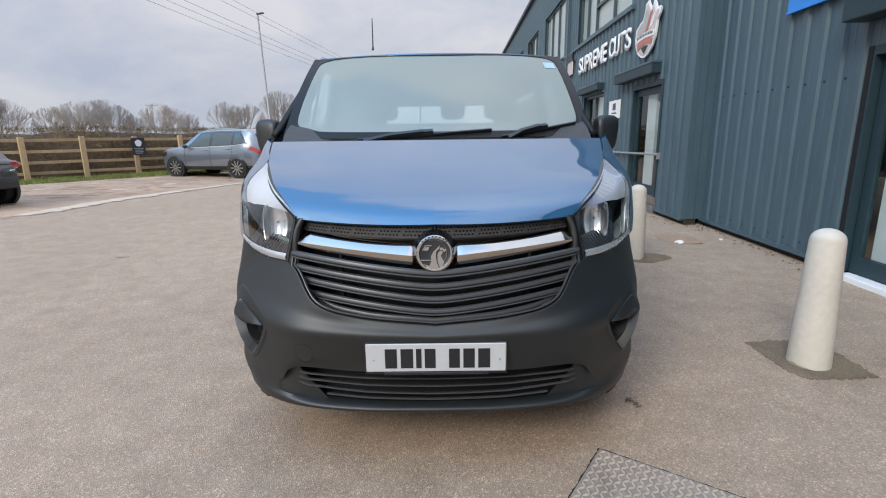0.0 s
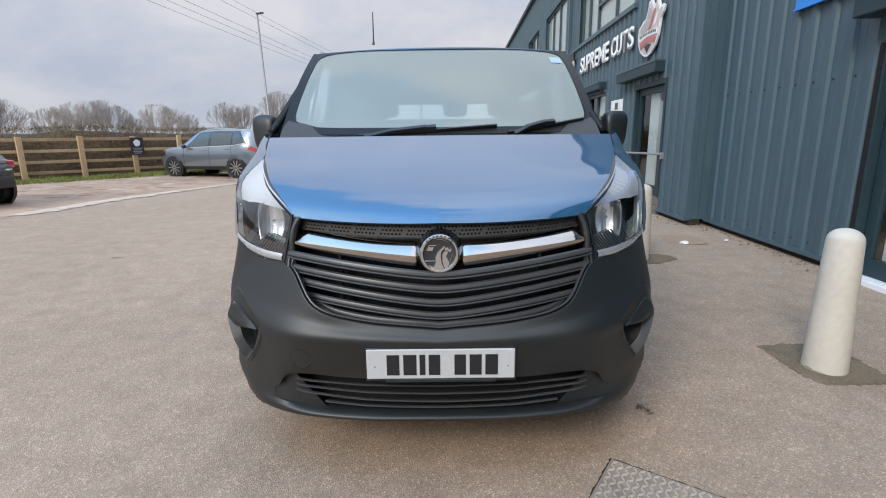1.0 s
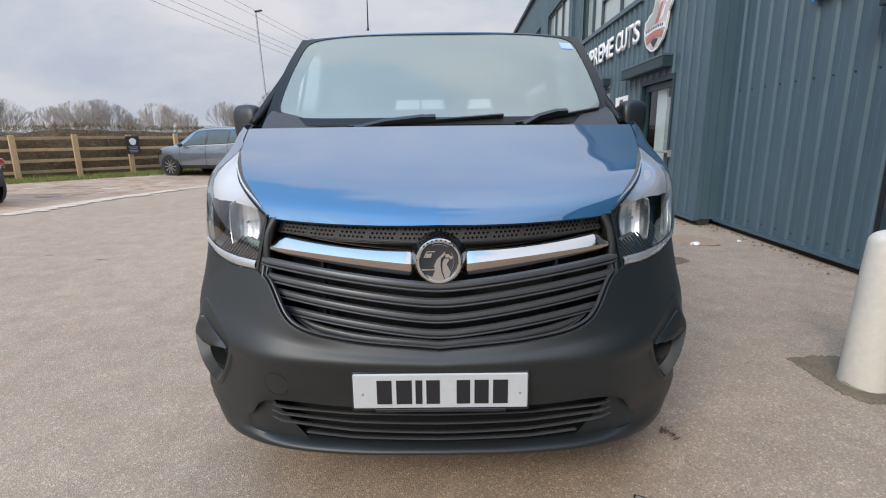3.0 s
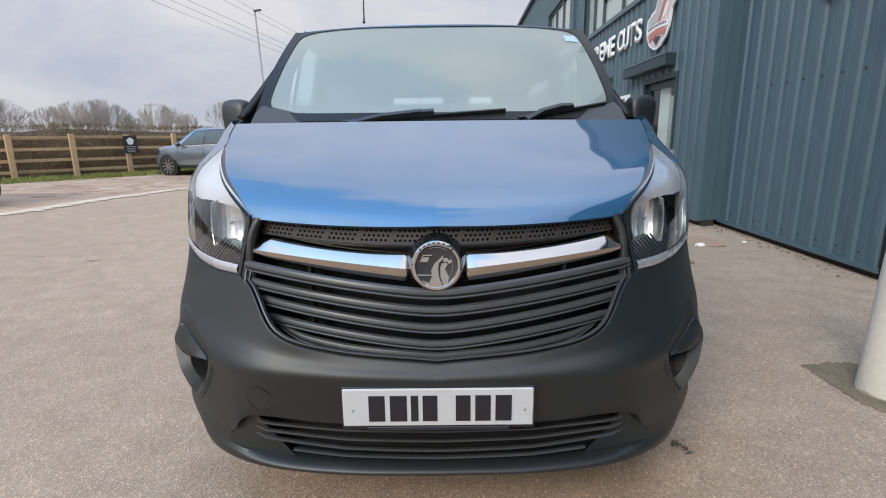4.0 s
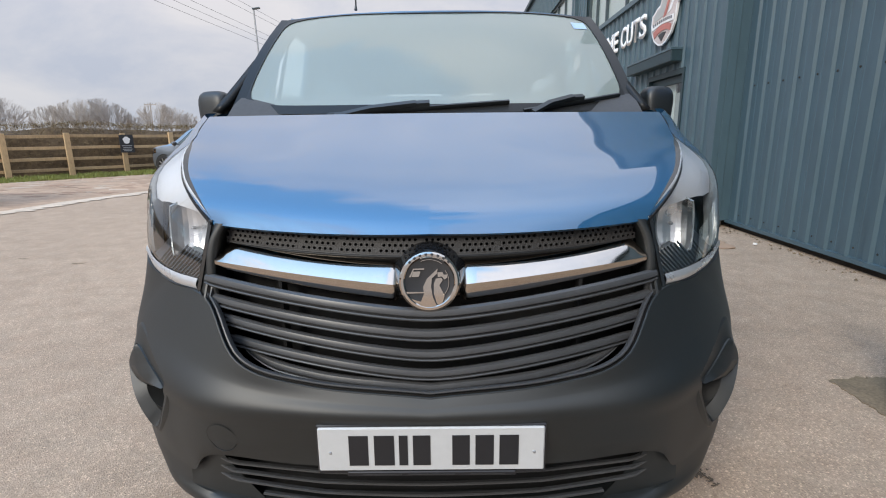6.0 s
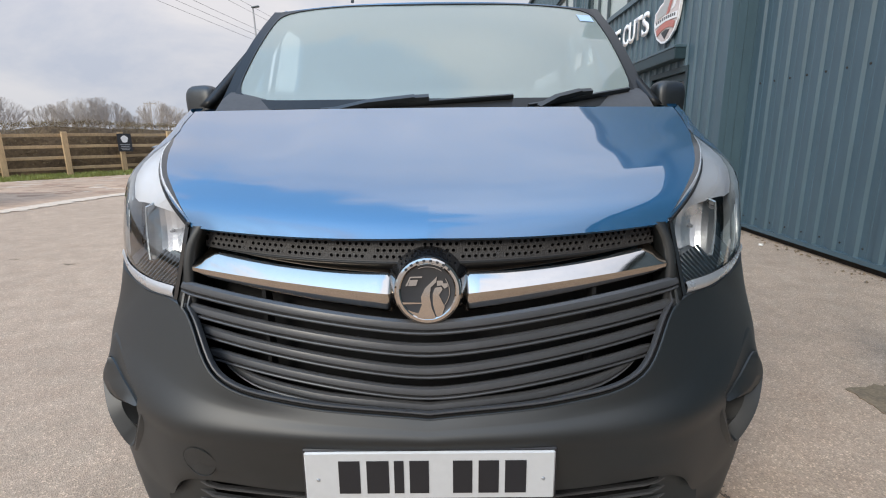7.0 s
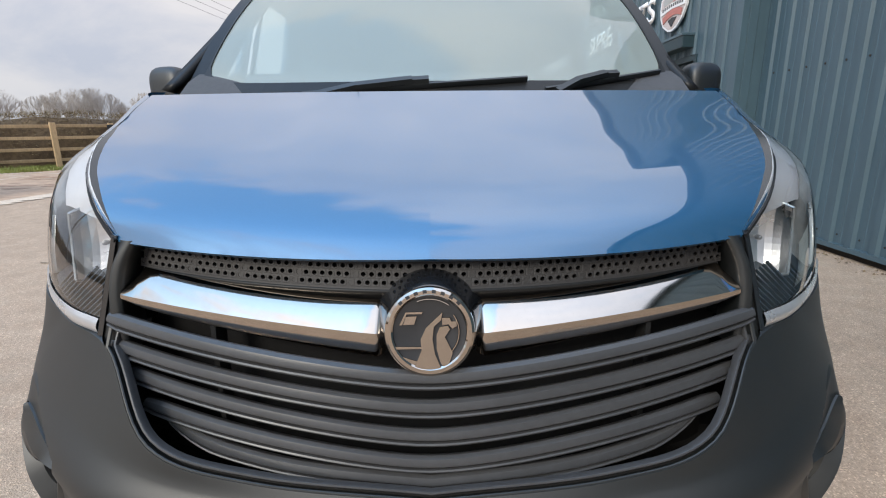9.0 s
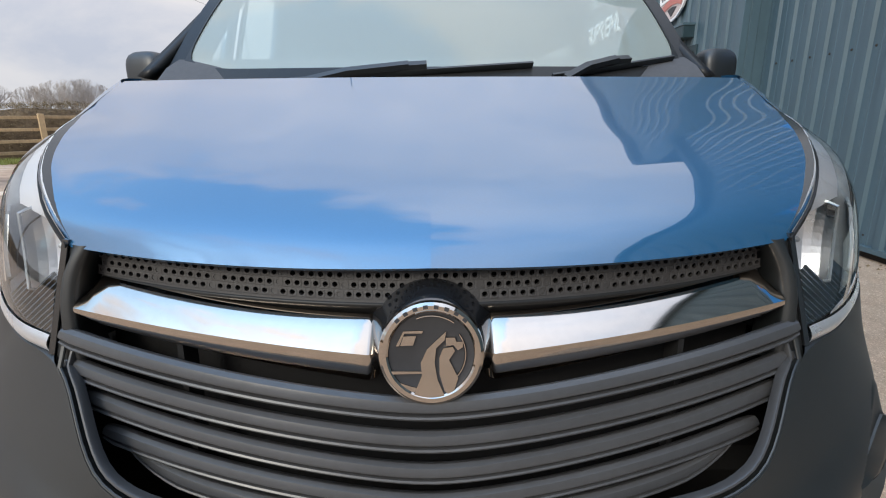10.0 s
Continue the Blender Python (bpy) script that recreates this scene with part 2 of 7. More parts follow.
M = {
    "asphalt": asphalt_material(),
    "apron": material("pale_concrete", (0.405, 0.286, 0.205), 0.9, vary=0.34, scale=0.9, fine=9, streak=(0.5, 1.6, 1), bump=0.5, bump_scale=60, specular=0.2),
    "line": material("worn_road_paint", (0.54, 0.44, 0.345), 0.85, vary=0.34, scale=5, fine=40, bump=0.4),
    "flake_red": material("broken_concrete", (0.345, 0.225, 0.16), 0.9, vary=0.4, scale=3, fine=25, bump=0.4, specular=0.2),
    "earth": material("field_earth", (0.19, 0.15, 0.09), 0.95, vary=0.35, scale=0.15, fine=2, bump=0.3),
    "grass": material("grass", (0.20, 0.225, 0.055), 0.7, vary=0.45, scale=1.2, fine=30, bump=0),
    "hedge": material("bare_hedge", (0.095, 0.058, 0.036), 0.85, vary=0.5, scale=0.7, fine=8, bump=0, tint=(0.13, 0.09, 0.05)),
    "bark": material("bark", (0.36, 0.335, 0.315), 0.9, vary=0.3, scale=2, fine=20, bump=0.4),
    "timber": material("fence_timber", (0.43, 0.305, 0.175), 0.8, vary=0.3, scale=2, fine=30, bump=0.3, streak=(1, 1, 0.3), island=True),
    "clad": material("blue_grey_cladding", (0.058, 0.101, 0.125), 0.43, specular=0.52, vary=0.14, scale=0.7, fine=7, bump=0.05, bump_scale=25, streak=(1, 1, 0.25), spread=0.08),
    "trim": material("dark_trim", (0.022, 0.044, 0.054), 0.5, specular=0.3, vary=0.15, scale=1.5, fine=20, bump=0.08),
    "frame": material("grey_window_frame", (0.05, 0.07, 0.082), 0.4, vary=0.1, bump=0.05),
    "blind": material("white_blind", (0.74, 0.74, 0.72), 0.8, vary=0.06, bump=0.1),
    # dark sheets behind glass: the unlit rooms' shade is put into this colour
    "inside": material("room_shade", (0.09, 0.088, 0.085), 0.8, vary=0.3, scale=1.2),
    "white": material("white_sign_paint", (0.82, 0.82, 0.82), 0.45, vary=0.04, bump=0.03),
    "sign_blue": material("blue_banner", (0.015, 0.24, 0.70), 0.4, vary=0.06, bump=0.03),
    "sign_red": material("sign_red", (0.48, 0.16, 0.13), 0.45, vary=0.15, bump=0.03),
    "sign_pink": material("sign_pale", (0.58, 0.50, 0.48), 0.45, vary=0.2, scale=9),
    "sign_dark": material("sign_black", (0.025, 0.027, 0.032), 0.5, vary=0.2),
    "cream": material("cream_concrete", (0.57, 0.52, 0.445), 0.75, vary=0.06, scale=3, fine=30, bump=0.25, bump_scale=60, tint=(0.60, 0.55, 0.475)),
    "moss": material("stained_cream", (0.34, 0.305, 0.20), 0.85, vary=0.35, scale=14, fine=70, bump=0.4),
    "damp": material("damp_mortar", (0.188, 0.140, 0.090), 0.9, vary=0.45, scale=5, fine=70, bump=0.7, bump_scale=120),
    "oil": material("oily_asphalt", (0.085, 0.062, 0.042), 0.7, vary=0.4, scale=30, fine=120, bump=0.5, bump_scale=150),
    # tread paler, plate darker: highlights and shadows of the relief put into colour
    "steel": material("worn_lit_steel", (0.50, 0.43, 0.37), 0.5, 0.2, vary=0.25, scale=5, fine=60, bump=0.2),
    "plate_steel": material("dirty_shaded_steel", (0.30, 0.25, 0.205), 0.75, 0.1, vary=0.35, scale=6, fine=70, bump=0.3),
    "gap": material("dirt_gap", (0.03, 0.025, 0.02), 0.95, vary=0.4, bump=0.4),
    "step": material("brick_step", (0.15, 0.13, 0.115), 0.85, vary=0.3, scale=5, fine=40, bump=0.4),
    "galv": material("galvanised_steel", (0.36, 0.37, 0.38), 0.5, 0.6, vary=0.12, scale=8, bump=0.1),
    "card": material("cardboard", (0.37, 0.245, 0.165), 0.85, vary=0.15, scale=9, bump=0.2),
    "paper": material("white_paper", (0.78, 0.77, 0.75), 0.8, vary=0.06),
    # van
    "paint": material("blue_metallic_paint", (0.013, 0.096, 0.205), 0.36, 0.40, vary=0.05, scale=3, fine=300, bump=0.0, coat=1.0, spread=0.03),
    "plastic": material("black_grained_plastic", (0.0070, 0.0090, 0.0098), 0.50, specular=0.78, vary=0.10, scale=5, fine=90, bump=0.05, bump_scale=520, spread=0.03),
    "slat": material("satin_black_plastic", (0.052, 0.053, 0.056), 0.34, vary=0.12, scale=7, fine=90, bump=0.06, bump_scale=420),
    "scuttle": material("scuttle_black", (0.016, 0.0165, 0.017), 0.40, vary=0.15, scale=7, fine=90, bump=0.05, bump_scale=300, specular=0.22),
    "lamp_bezel": material("lamp_bezel", (0.011, 0.015, 0.016), 0.20, 0.0, vary=0.2, scale=25, bump=0.0),
    # paler than the trim: the sky's reflection in the lens put into colour
    "lamp_sheen": material("lamp_sky_sheen", (0.70, 0.71, 0.725), 0.45, 0.0, vary=0.06, scale=12, bump=0.0),
    "gloss_black": material("gloss_black", (0.012, 0.013, 0.015), 0.12, vary=0.1, bump=0.0, coat=0.6),
    "pod_inner": material("matt_black_recess", (0.016, 0.0165, 0.017), 0.55, vary=0.2, bump=0.1, specular=0.35),
    "perf": material("grey_black_mesh_panel", (0.030, 0.0285, 0.0285), 0.6, vary=0.2, scale=30, fine=300, bump=0.25, bump_scale=500),
    # near-black: dark parts, and sheets that stand for shade in openings
    "dark": material("near_black", (0.004, 0.004, 0.0045), 0.8, vary=0.3, bump=0.1),
    "chrome": material("chrome", (0.530, 0.455, 0.390), 0.07, 1.0, vary=0.03, scale=8, bump=0.0, spread=0.03),
    "reflector": material("lamp_reflector", (0.88, 0.89, 0.90), 0.28, 1.0, vary=0.05, bump=0.0),
    "badge_grey": material("badge_ground", (0.055, 0.056, 0.060), 0.3, 0.5, vary=0.1, bump=0.03),
    "plate": material("number_plate_white", (0.50, 0.51, 0.52), 0.35, vary=0.04, scale=6, bump=0.02, coat=0.3),
    "ink": material("plate_black", (0.014, 0.014, 0.017), 0.4, vary=0.1, bump=0.0),
    "rubber": material("tyre_rubber", (0.018, 0.018, 0.019), 0.8, vary=0.25, scale=8, bump=0.3),
    "alloy": material("alloy_wheel", (0.46, 0.45, 0.44), 0.35, 0.8, vary=0.1, bump=0.05),
    "cabin": material("cabin_plastic", (0.055, 0.056, 0.06), 0.7, vary=0.15, bump=0.2),
    "lining": material("pale_lining", (0.42, 0.42, 0.41), 0.85, vary=0.08, bump=0.2),
    "seat": material("seat_fabric", (0.035, 0.036, 0.042), 0.9, vary=0.25, fine=200, bump=0.3),
    "screen": glass("windscreen_glass", (0.76, 0.82, 0.79), 2.15, dust_sheen=0.40),
    "pane": glass("window_glass", (0.72, 0.80, 0.80), 1.6),
    "lens": glass("clear_lamp_lens", (0.97, 0.98, 0.99), 2.5),
    "lamp_dark": material("clear_prism", (0.34, 0.37, 0.38), 0.20, 0.35, vary=0.2, scale=20, bump=0.0),
    "silver": material("silver_trim", (0.62, 0.63, 0.65), 0.28, 0.7, vary=0.06, scale=12, bump=0.0),
    "amber": material("amber_bulb", (0.55, 0.20, 0.03), 0.3, vary=0.05, bump=0.0),
    "silver_paint": material("silver_blue_paint", (0.178, 0.216, 0.262), 0.33, 0.6, vary=0.05, bump=0.0, coat=1.0),
    # paler than bare glass: sky reflection put into the base colour
    "car_glass": material("car_glass_sky_sheen", (0.070, 0.095, 0.105), 0.05, vary=0.1, bump=0.0, specular=0.6),
    "black_paint": material("black_car_paint", (0.012, 0.013, 0.015), 0.3, 0.2, vary=0.05, bump=0.0, coat=1.0),
    "red_lamp": material("red_lamp_lens", (0.42, 0.018, 0.02), 0.15, vary=0.1, bump=0.0, coat=0.7),
    "sticker": material("pale_blue_sticker", (0.40, 0.55, 0.78), 0.5, vary=0.08, bump=0.0),
}


# ---- building blocks ----
def thing(name, label, category, at=(0, 0, 0), group="", kind=""):
    ob = new(name)
    ob.location = at
    ob.empty_display_size = 0.2
    return tagged(ob, label, category, group, kind)


def mesh_of(bm, name, mat, smooth=False, auto=35):
    bmesh.ops.recalc_face_normals(bm, faces=bm.faces)
    me = bpy.data.meshes.new(name)
    if smooth:
        for f in bm.faces:
            f.smooth = True
        for e in bm.edges:
            if len(e.link_faces) == 2 and e.calc_face_angle(0) > radians(auto):
                e.smooth = False
    bm.to_mesh(me)
    bm.free()
    me.materials.append(M[mat])
    return me


def origin_of(ob):
    return Vector(ob.location) + (origin_of(ob.parent) if ob.parent else Vector())


def part(name, bm, mat, parent, label="", smooth=False, auto=35):
    """Links a bmesh, drawn in world places, as one mesh under a thing or a part."""
    bmesh.ops.translate(bm, verts=bm.verts, vec=-origin_of(parent))
    ob = new(name, mesh_of(bm, name, mat, smooth, auto))
    ob.parent = parent
    return tagged(ob, label)


def whole(name, bm, mat, label, category, at=(0, 0, 0), group="", kind="", smooth=False):
    """A thing of one mesh."""
    bmesh.ops.translate(bm, verts=bm.verts, vec=-Vector(at))
    ob = new(name, mesh_of(bm, name, mat, smooth))
    ob.location = at
    return tagged(ob, label, category, group, kind)


def join(bm, other):
    me = bpy.data.meshes.new("t")
    other.to_mesh(me)
    other.free()
    bm.from_mesh(me)
    bpy.data.meshes.remove(me)
    return bm


def box(x0, x1, y0, y1, z0, z1, bevel=0.0, bm=None, segments=1, turn=0.0, about=None):
    b = bmesh.new()
    bmesh.ops.create_cube(b, size=1)
    bmesh.ops.transform(b, verts=b.verts, matrix=Matrix.Translation(((x0 + x1) / 2, (y0 + y1) / 2, (z0 + z1) / 2)) @ Matrix.Diagonal((x1 - x0, y1 - y0, z1 - z0, 1)))
    if bevel:
        bmesh.ops.bevel(b, geom=b.edges[:], offset=bevel, segments=segments, affect="EDGES", profile=0.5)
    if turn:
        c = Vector(about or ((x0 + x1) / 2, (y0 + y1) / 2, 0))
        bmesh.ops.rotate(b, verts=b.verts, cent=c, matrix=Matrix.Rotation(turn, 3, "Z"))
    return join(bm, b) if bm else b


def grid(f, us, vs, bm=None, skip=None):
    """The surface f(u, v) over the given steps."""
    bm = bm or bmesh.new()
    vv = [[bm.verts.new(f(u, v)) for v in vs] for u in us]
    for i in range(len(us) - 1):
        for j in range(len(vs) - 1):
            if skip and skip(i, j):
                continue
            q = [vv[i][j], vv[i + 1][j], vv[i + 1][j + 1], vv[i][j + 1]]
            if (q[0].co - q[3].co).length + (q[1].co - q[2].co).length < 1e-5:
                continue
            bm.faces.new(q)
    return bm


def curve(keys, values):
    """A smooth curve through values (numbers or tuples) at the given keys."""
    k, v = np.array(keys, float), np.array(values, float)
    one = v.ndim == 1
    v = v[:, None] if one else v
    d = np.diff(v, axis=0) / np.diff(k)[:, None]
    h = np.diff(k)
    s = np.zeros_like(v)
    s[0], s[-1] = d[0], d[-1]
    s[1:-1] = (d[:-1] * h[1:, None] + d[1:] * h[:-1, None]) / (h[1:] + h[:-1])[:, None]

    def at(t):
        t = min(max(t, k[0]), k[-1])
        i = min(int(np.searchsorted(k, t, side="right")) - 1, len(k) - 2)
        w = (t - k[i]) / h[i]
        r = (v[i] * (1 + 2 * w) * (1 - w) ** 2 + v[i + 1] * w * w * (3 - 2 * w)
             + h[i] * (s[i] * w * (1 - w) ** 2 - s[i + 1] * w * w * (1 - w)))
        return float(r[0]) if one else tuple(float(c) for c in r)
    return at


def sweep(path, profile, bm=None, up=(0, 0, 1), caps=True, scales=None):
    """Profile points (ahead of the path's side, up) drawn along the path."""
    bm = bm or bmesh.new()
    path = [Vector(p) for p in path]
    rings = []
    for i, p in enumerate(path):
        t = (path[min(i + 1, len(path) - 1)] - path[max(i - 1, 0)]).normalized()
        side = t.cross(Vector(up)).normalized()
        top = side.cross(t).normalized()
        s = scales[i] if scales else 1.0
        rings.append([bm.verts.new(p + side * a * s + top * b * s) for a, b in profile])
    n = len(profile)
    for r0, r1 in zip(rings, rings[1:]):
        for j in range(n):
            bm.faces.new((r0[j], r0[(j + 1) % n], r1[(j + 1) % n], r1[j]))
    if caps:
        bm.faces.new(rings[0][::-1])
        bm.faces.new(rings[-1])
    return bm


def tube(path, r, n=8, bm=None, caps=True, scales=None, up=(0.01, 0.02, 1)):
    return sweep(path, [(r * math.cos(2 * math.pi * k / n), r * math.sin(2 * math.pi * k / n)) for k in range(n)], bm, up, caps, scales)


def lathe(profile, n=32, bm=None, matrix=None):
    """(radius, height) pairs turned round z, then placed by the matrix."""
    b = bmesh.new()
    rings = []
    for r, z in profile:
        if r < 1e-6:
            rings.append([b.verts.new((0, 0, z))])
        else:
            rings.append([b.verts.new((r * math.cos(2 * math.pi * k / n), r * math.sin(2 * math.pi * k / n), z)) for k in range(n)])
    for r0, r1 in zip(rings, rings[1:]):
        for k in range(n):
            q = [r0[k % len(r0)], r0[(k + 1) % len(r0)], r1[(k + 1) % len(r1)], r1[k % len(r1)]]
            q = list(dict.fromkeys(q))
            if len(q) > 2:
                b.faces.new(q)
    if matrix:
        bmesh.ops.transform(b, verts=b.verts, matrix=matrix)
    return join(bm, b) if bm else b


def prism(points, place, depth, bm=None):
    """A flat outline (a, b), put into the world by place(a, b, c), from c = 0 to depth."""
    b = bmesh.new()
    lo = [b.verts.new(place(x, y, 0)) for x, y in points]
    hi = [b.verts.new(place(x, y, depth)) for x, y in points]
    n = len(points)
    b.faces.new(lo[::-1])
    b.faces.new(hi)
    for i in range(n):
        b.faces.new((lo[i], lo[(i + 1) % n], hi[(i + 1) % n], hi[i]))
    return join(bm, b) if bm else b


def solid(ob, thickness, offset=-1.0):
    s = ob.modifiers.new("thickness", "SOLIDIFY")
    s.thickness, s.offset, s.use_even_offset = thickness, offset, True
    return ob


def mirrored(pts):
    return [(-x, y, z) for x, y, z in pts]


def steps(a, b, n):
    return [a + (b - a) * i / n for i in range(n + 1)]


# ---- ground and building ----
def ground_z(x, y):
    far = max(0.0, min(1.0, (math.hypot(x, y) - 7) / 9))
    left = max(0.0, min(1.0, (-x - 3) / 6))
    return -.035 * max(0.0, min(1.0, (x - 2) / 1.5)) + .09 * far * left


GX = [-2500, -600, -150, -60, -34, -24, -18, -15] + steps(-13, 7, 40) + [9, 12, 18, 30, 60, 150, 600, 2500]
GY = [-2500, -400, -80, -30, -15] + steps(-10, 30, 60) + [34, 40, 50, 70, 110, 220, 600, 2500]
b = grid(lambda x, y: (x, y, ground_z(x, y)), GX, GY)
ground = whole("ground", b, "asphalt", "weathered pale brown grey asphalt yard", "ground", kind="structure", smooth=True)


def F_x(y):
    return 3.70 + .028 * (y - 7.5)


def R_x(y):
    return 3.93 + .040 * (y - 6.0)


PITCH = .284


def cladding(xf, y0, y1, z0, z1, deep=.028):
    """A ribbed metal sheet on the plane x = xf(y), its ribs towards the yard."""
    prof = [(0, 0), (.070, 0), (.076, .003), (.092, .003), (.098, 0), (.172, 0), (.194, 1), (.262, 1), (.284, 0)]
    ys, ds = [], []
    k0, k1 = math.floor(y0 / PITCH) - 1, math.ceil(y1 / PITCH) + 1
    for k in range(k0, k1):
        for a, d in prof[:-1]:
            ys.append(k * PITCH + a)
            ds.append(d * deep if d == 1 else d)
    ys, ds = np.array(ys), np.array(ds)
    use = [y0] + [float(v) for v in ys if y0 < v < y1] + [y1]
    b = bmesh.new()
    lo = [b.verts.new((xf(y) - float(np.interp(y, ys, ds)), y, z0)) for y in use]
    hi = [b.verts.new((xf(y) - float(np.interp(y, ys, ds)), y, z1)) for y in use]
    for i in range(len(use) - 1):
        b.faces.new((lo[i], lo[i + 1], hi[i + 1], hi[i]))
    return b


TOP = 7.2
wall_shop = thing("wall_front", "blue grey ribbed metal cladding wall with windows", "wall", (3.75, 15, 0), kind="structure")
F_OPEN = [(8.62, 10.10, -.05, 2.24), (12.1, 13.9, 1.0, 2.32), (10.45, 14.95, 3.80, 5.1), (16.9, 20.6, 3.80, 5.7), (22.2, 25.2, 3.80, 5.7), (27, 30, 3.8, 5.7)]


def clad_wall(parent, xf, y0, y1, openings, top):
    cuts = sorted({y0, y1, *[v for o in openings for v in o[:2]]})
    for a, c in zip(cuts, cuts[1:]):
        holes = sorted([o[2:] for o in openings if o[0] <= a + 1e-6 and o[1] >= c - 1e-6])
        z = .06
        for h0, h1 in holes + [(top, top)]:
            if h0 - z > .02:
                part("cladding_sheet", cladding(xf, a, c, z, h0), "clad", parent)
                part("wall_core", prism([(xf(a) + .01, a), (xf(c) + .01, c), (xf(c) + .16, c), (xf(a) + .16, a)], lambda x, y, d: (x, y, z + d), h0 - z), "trim", parent)
            z = max(z, h1)


clad_wall(wall_shop, F_x, 7.5, 42.0, F_OPEN, TOP)
# the return that faces the yard's near end
b = bmesh.new()
xs = [F_x(7.5), F_x(7.5) + .05, F_x(7.5) + .06, F_x(7.5) + .16, F_x(7.5) + .17, R_x(7.5) + .02]
lo = [b.verts.new((x, 7.5 - (.012 if i in (2, 3) else 0), .06)) for i, x in enumerate(xs)]
hi = [b.verts.new((x, 7.5 - (.012 if i in (2, 3) else 0), TOP)) for i, x in enumerate(xs)]
for i in range(5):
    b.faces.new((lo[i], lo[i + 1], hi[i + 1], hi[i]))
part("corner_sheet", b, "clad", wall_shop)
part("corner_trim", box(F_x(7.5) - .036, F_x(7.5) + .05, 7.485, 7.60, .05, TOP, .004), "clad", wall_shop)
wall_near = thing("wall_near", "blue grey ribbed metal cladding wall with a shop door", "wall", (3.9, 2, 0), kind="structure")
R_OPEN = [(2.55, 4.68, -.05, 2.07)]
NEAR_TOP = 6.1
clad_wall(wall_near, R_x, -14.0, 7.5, R_OPEN, NEAR_TOP)
for parent, xf, y0, y1 in ((wall_shop, F_x, 7.5, 8.62), (wall_shop, F_x, 10.1, 42), (wall_near, R_x, 4.68, 7.5), (wall_near, R_x, -14, 2.55)):
    part("base_flashing", prism([(xf(y0) - .045, y0), (xf(y1) - .045, y1), (xf(y1) + .05, y1), (xf(y0) + .05, y0)], lambda x, y, d: (x, y, .035 + d), .045), "clad", parent)
    part("plinth", prism([(xf(y0) + .03, y0), (xf(y1) + .03, y1), (xf(y1) + .2, y1), (xf(y0) + .2, y0)], lambda x, y, d: (x, y, -.06 + d), .12), "gap", parent)
for y0, y1, xf, parent, TOP_ in ((7.5, 42, F_x, wall_shop, TOP), (-14, 7.5, R_x, wall_near, NEAR_TOP)):
    part("roof_gutter", prism([(xf(y0) - .14, y0), (xf(y1) - .14, y1), (xf(y1) + .1, y1), (xf(y0) + .1, y0)], lambda x, y, d: (x, y, TOP_ - .02 + d), .16), "trim", parent)
    part("roof", prism([(xf(y0) - .05, y0), (xf(y1) - .05, y1), (xf(y1) + 9, y1), (xf(y0) + 9, y0)], lambda x, y, d: (x, y, TOP_ + .14 + d + (x - 4) * .08), .1), "trim", parent)
part("end_wall", box(4.7, 13.5, 41.9, 42.05, 0, TOP), "trim", wall_shop)
part("end_wall", box(3.2, 13.5, -14.1, -13.95, 0, TOP), "trim", wall_near)
part("back_wall", box(13.2, 13.5, -14, 42, 0, TOP), "trim", wall_near)
# screws
for k in range(17, 26):
    y = k * PITCH + .128
    part("screw", lathe([(0, .008), (.010, .006), (.012, 0)], 8, matrix=Matrix.Translation((R_x(y) - .002, y, 1.83)) @ Matrix.Rotation(radians(-90), 4, "Y")), "gap", wall_near)
for k in range(17, 26):
    y = k * PITCH + .132
    part("screw", lathe([(0, .008), (.008, .006), (.010, 0)], 8, matrix=Matrix.Translation((R_x(y) - .002, y, .17)) @ Matrix.Rotation(radians(-90), 4, "Y")), "gap", wall_near)


# ---- the van ----
van = thing("van", "blue panel van with black plastic bumper and grille parked on asphalt", "van", (0, 4.2, 0))

BONNET_MID = curve([0, .08, .22, .42, .62, .82, 1], [(1.803, 1.011), (1.835, 1.0375), (1.93, 1.0805), (2.08, 1.134), (2.23, 1.192), (2.385, 1.2545), (2.53, 1.314)])
BONNET_SIDE = curve([0, .08, .22, .42, .62, .82, 1],
                    [(.533, 1.884, 1.036), (.585, 1.925, 1.076), (.66, 2.02, 1.128), (.725, 2.16, 1.185), (.775, 2.32, 1.228), (.812, 2.47, 1.276), (.842, 2.60, 1.313)])


def bonnet_at(u, v):
    xs, ys, zs = BONNET_SIDE(v)
    yc, zc = BONNET_MID(v)
    a = abs(u)
    crown = 0.030 * math.sin(math.pi * v ** .85)
    w = 0.12 * a + 0.88 * a ** 2.4
    z = zc + (zs - zc) * a ** 2 + crown * (1 - a ** 4) * .6 - 0.011 * a * (1 - v)
    return (u * xs, yc + (ys - yc) * w, z)


US = sorted(set([-1, -.985, .985, 1] + steps(-.96, .96, 48)))
VS = [0, .012, .03] + steps(.06, 1, 40)
b = grid(bonnet_at, US, VS)
for sx in (-1, 1):
    grid(lambda v, d: tuple(Vector(bonnet_at(sx, v)) + Vector((-sx * d * .006, 0, -d * .016))), VS, [0, .5, 1], b)
# rolled front lip
grid(lambda u, v: tuple(Vector(bonnet_at(u, 0)) + Vector((0, v * .010, -v * .006))), US, [0, .5, 1], b)
bmesh.ops.remove_doubles(b, verts=b.verts, dist=0.0004)
bonnet = part("bonnet", b, "paint", van, "glossy metallic blue bonnet with a centre crease", True, 25)
for e in bonnet.data.edges:
    p0, p1 = (bonnet.data.vertices[i].co for i in e.vertices)
    if abs(p0.x) < 1e-4 and abs(p1.x) < 1e-4 and min(p0.y, p1.y) < -2.1:
        e.use_edge_sharp = True

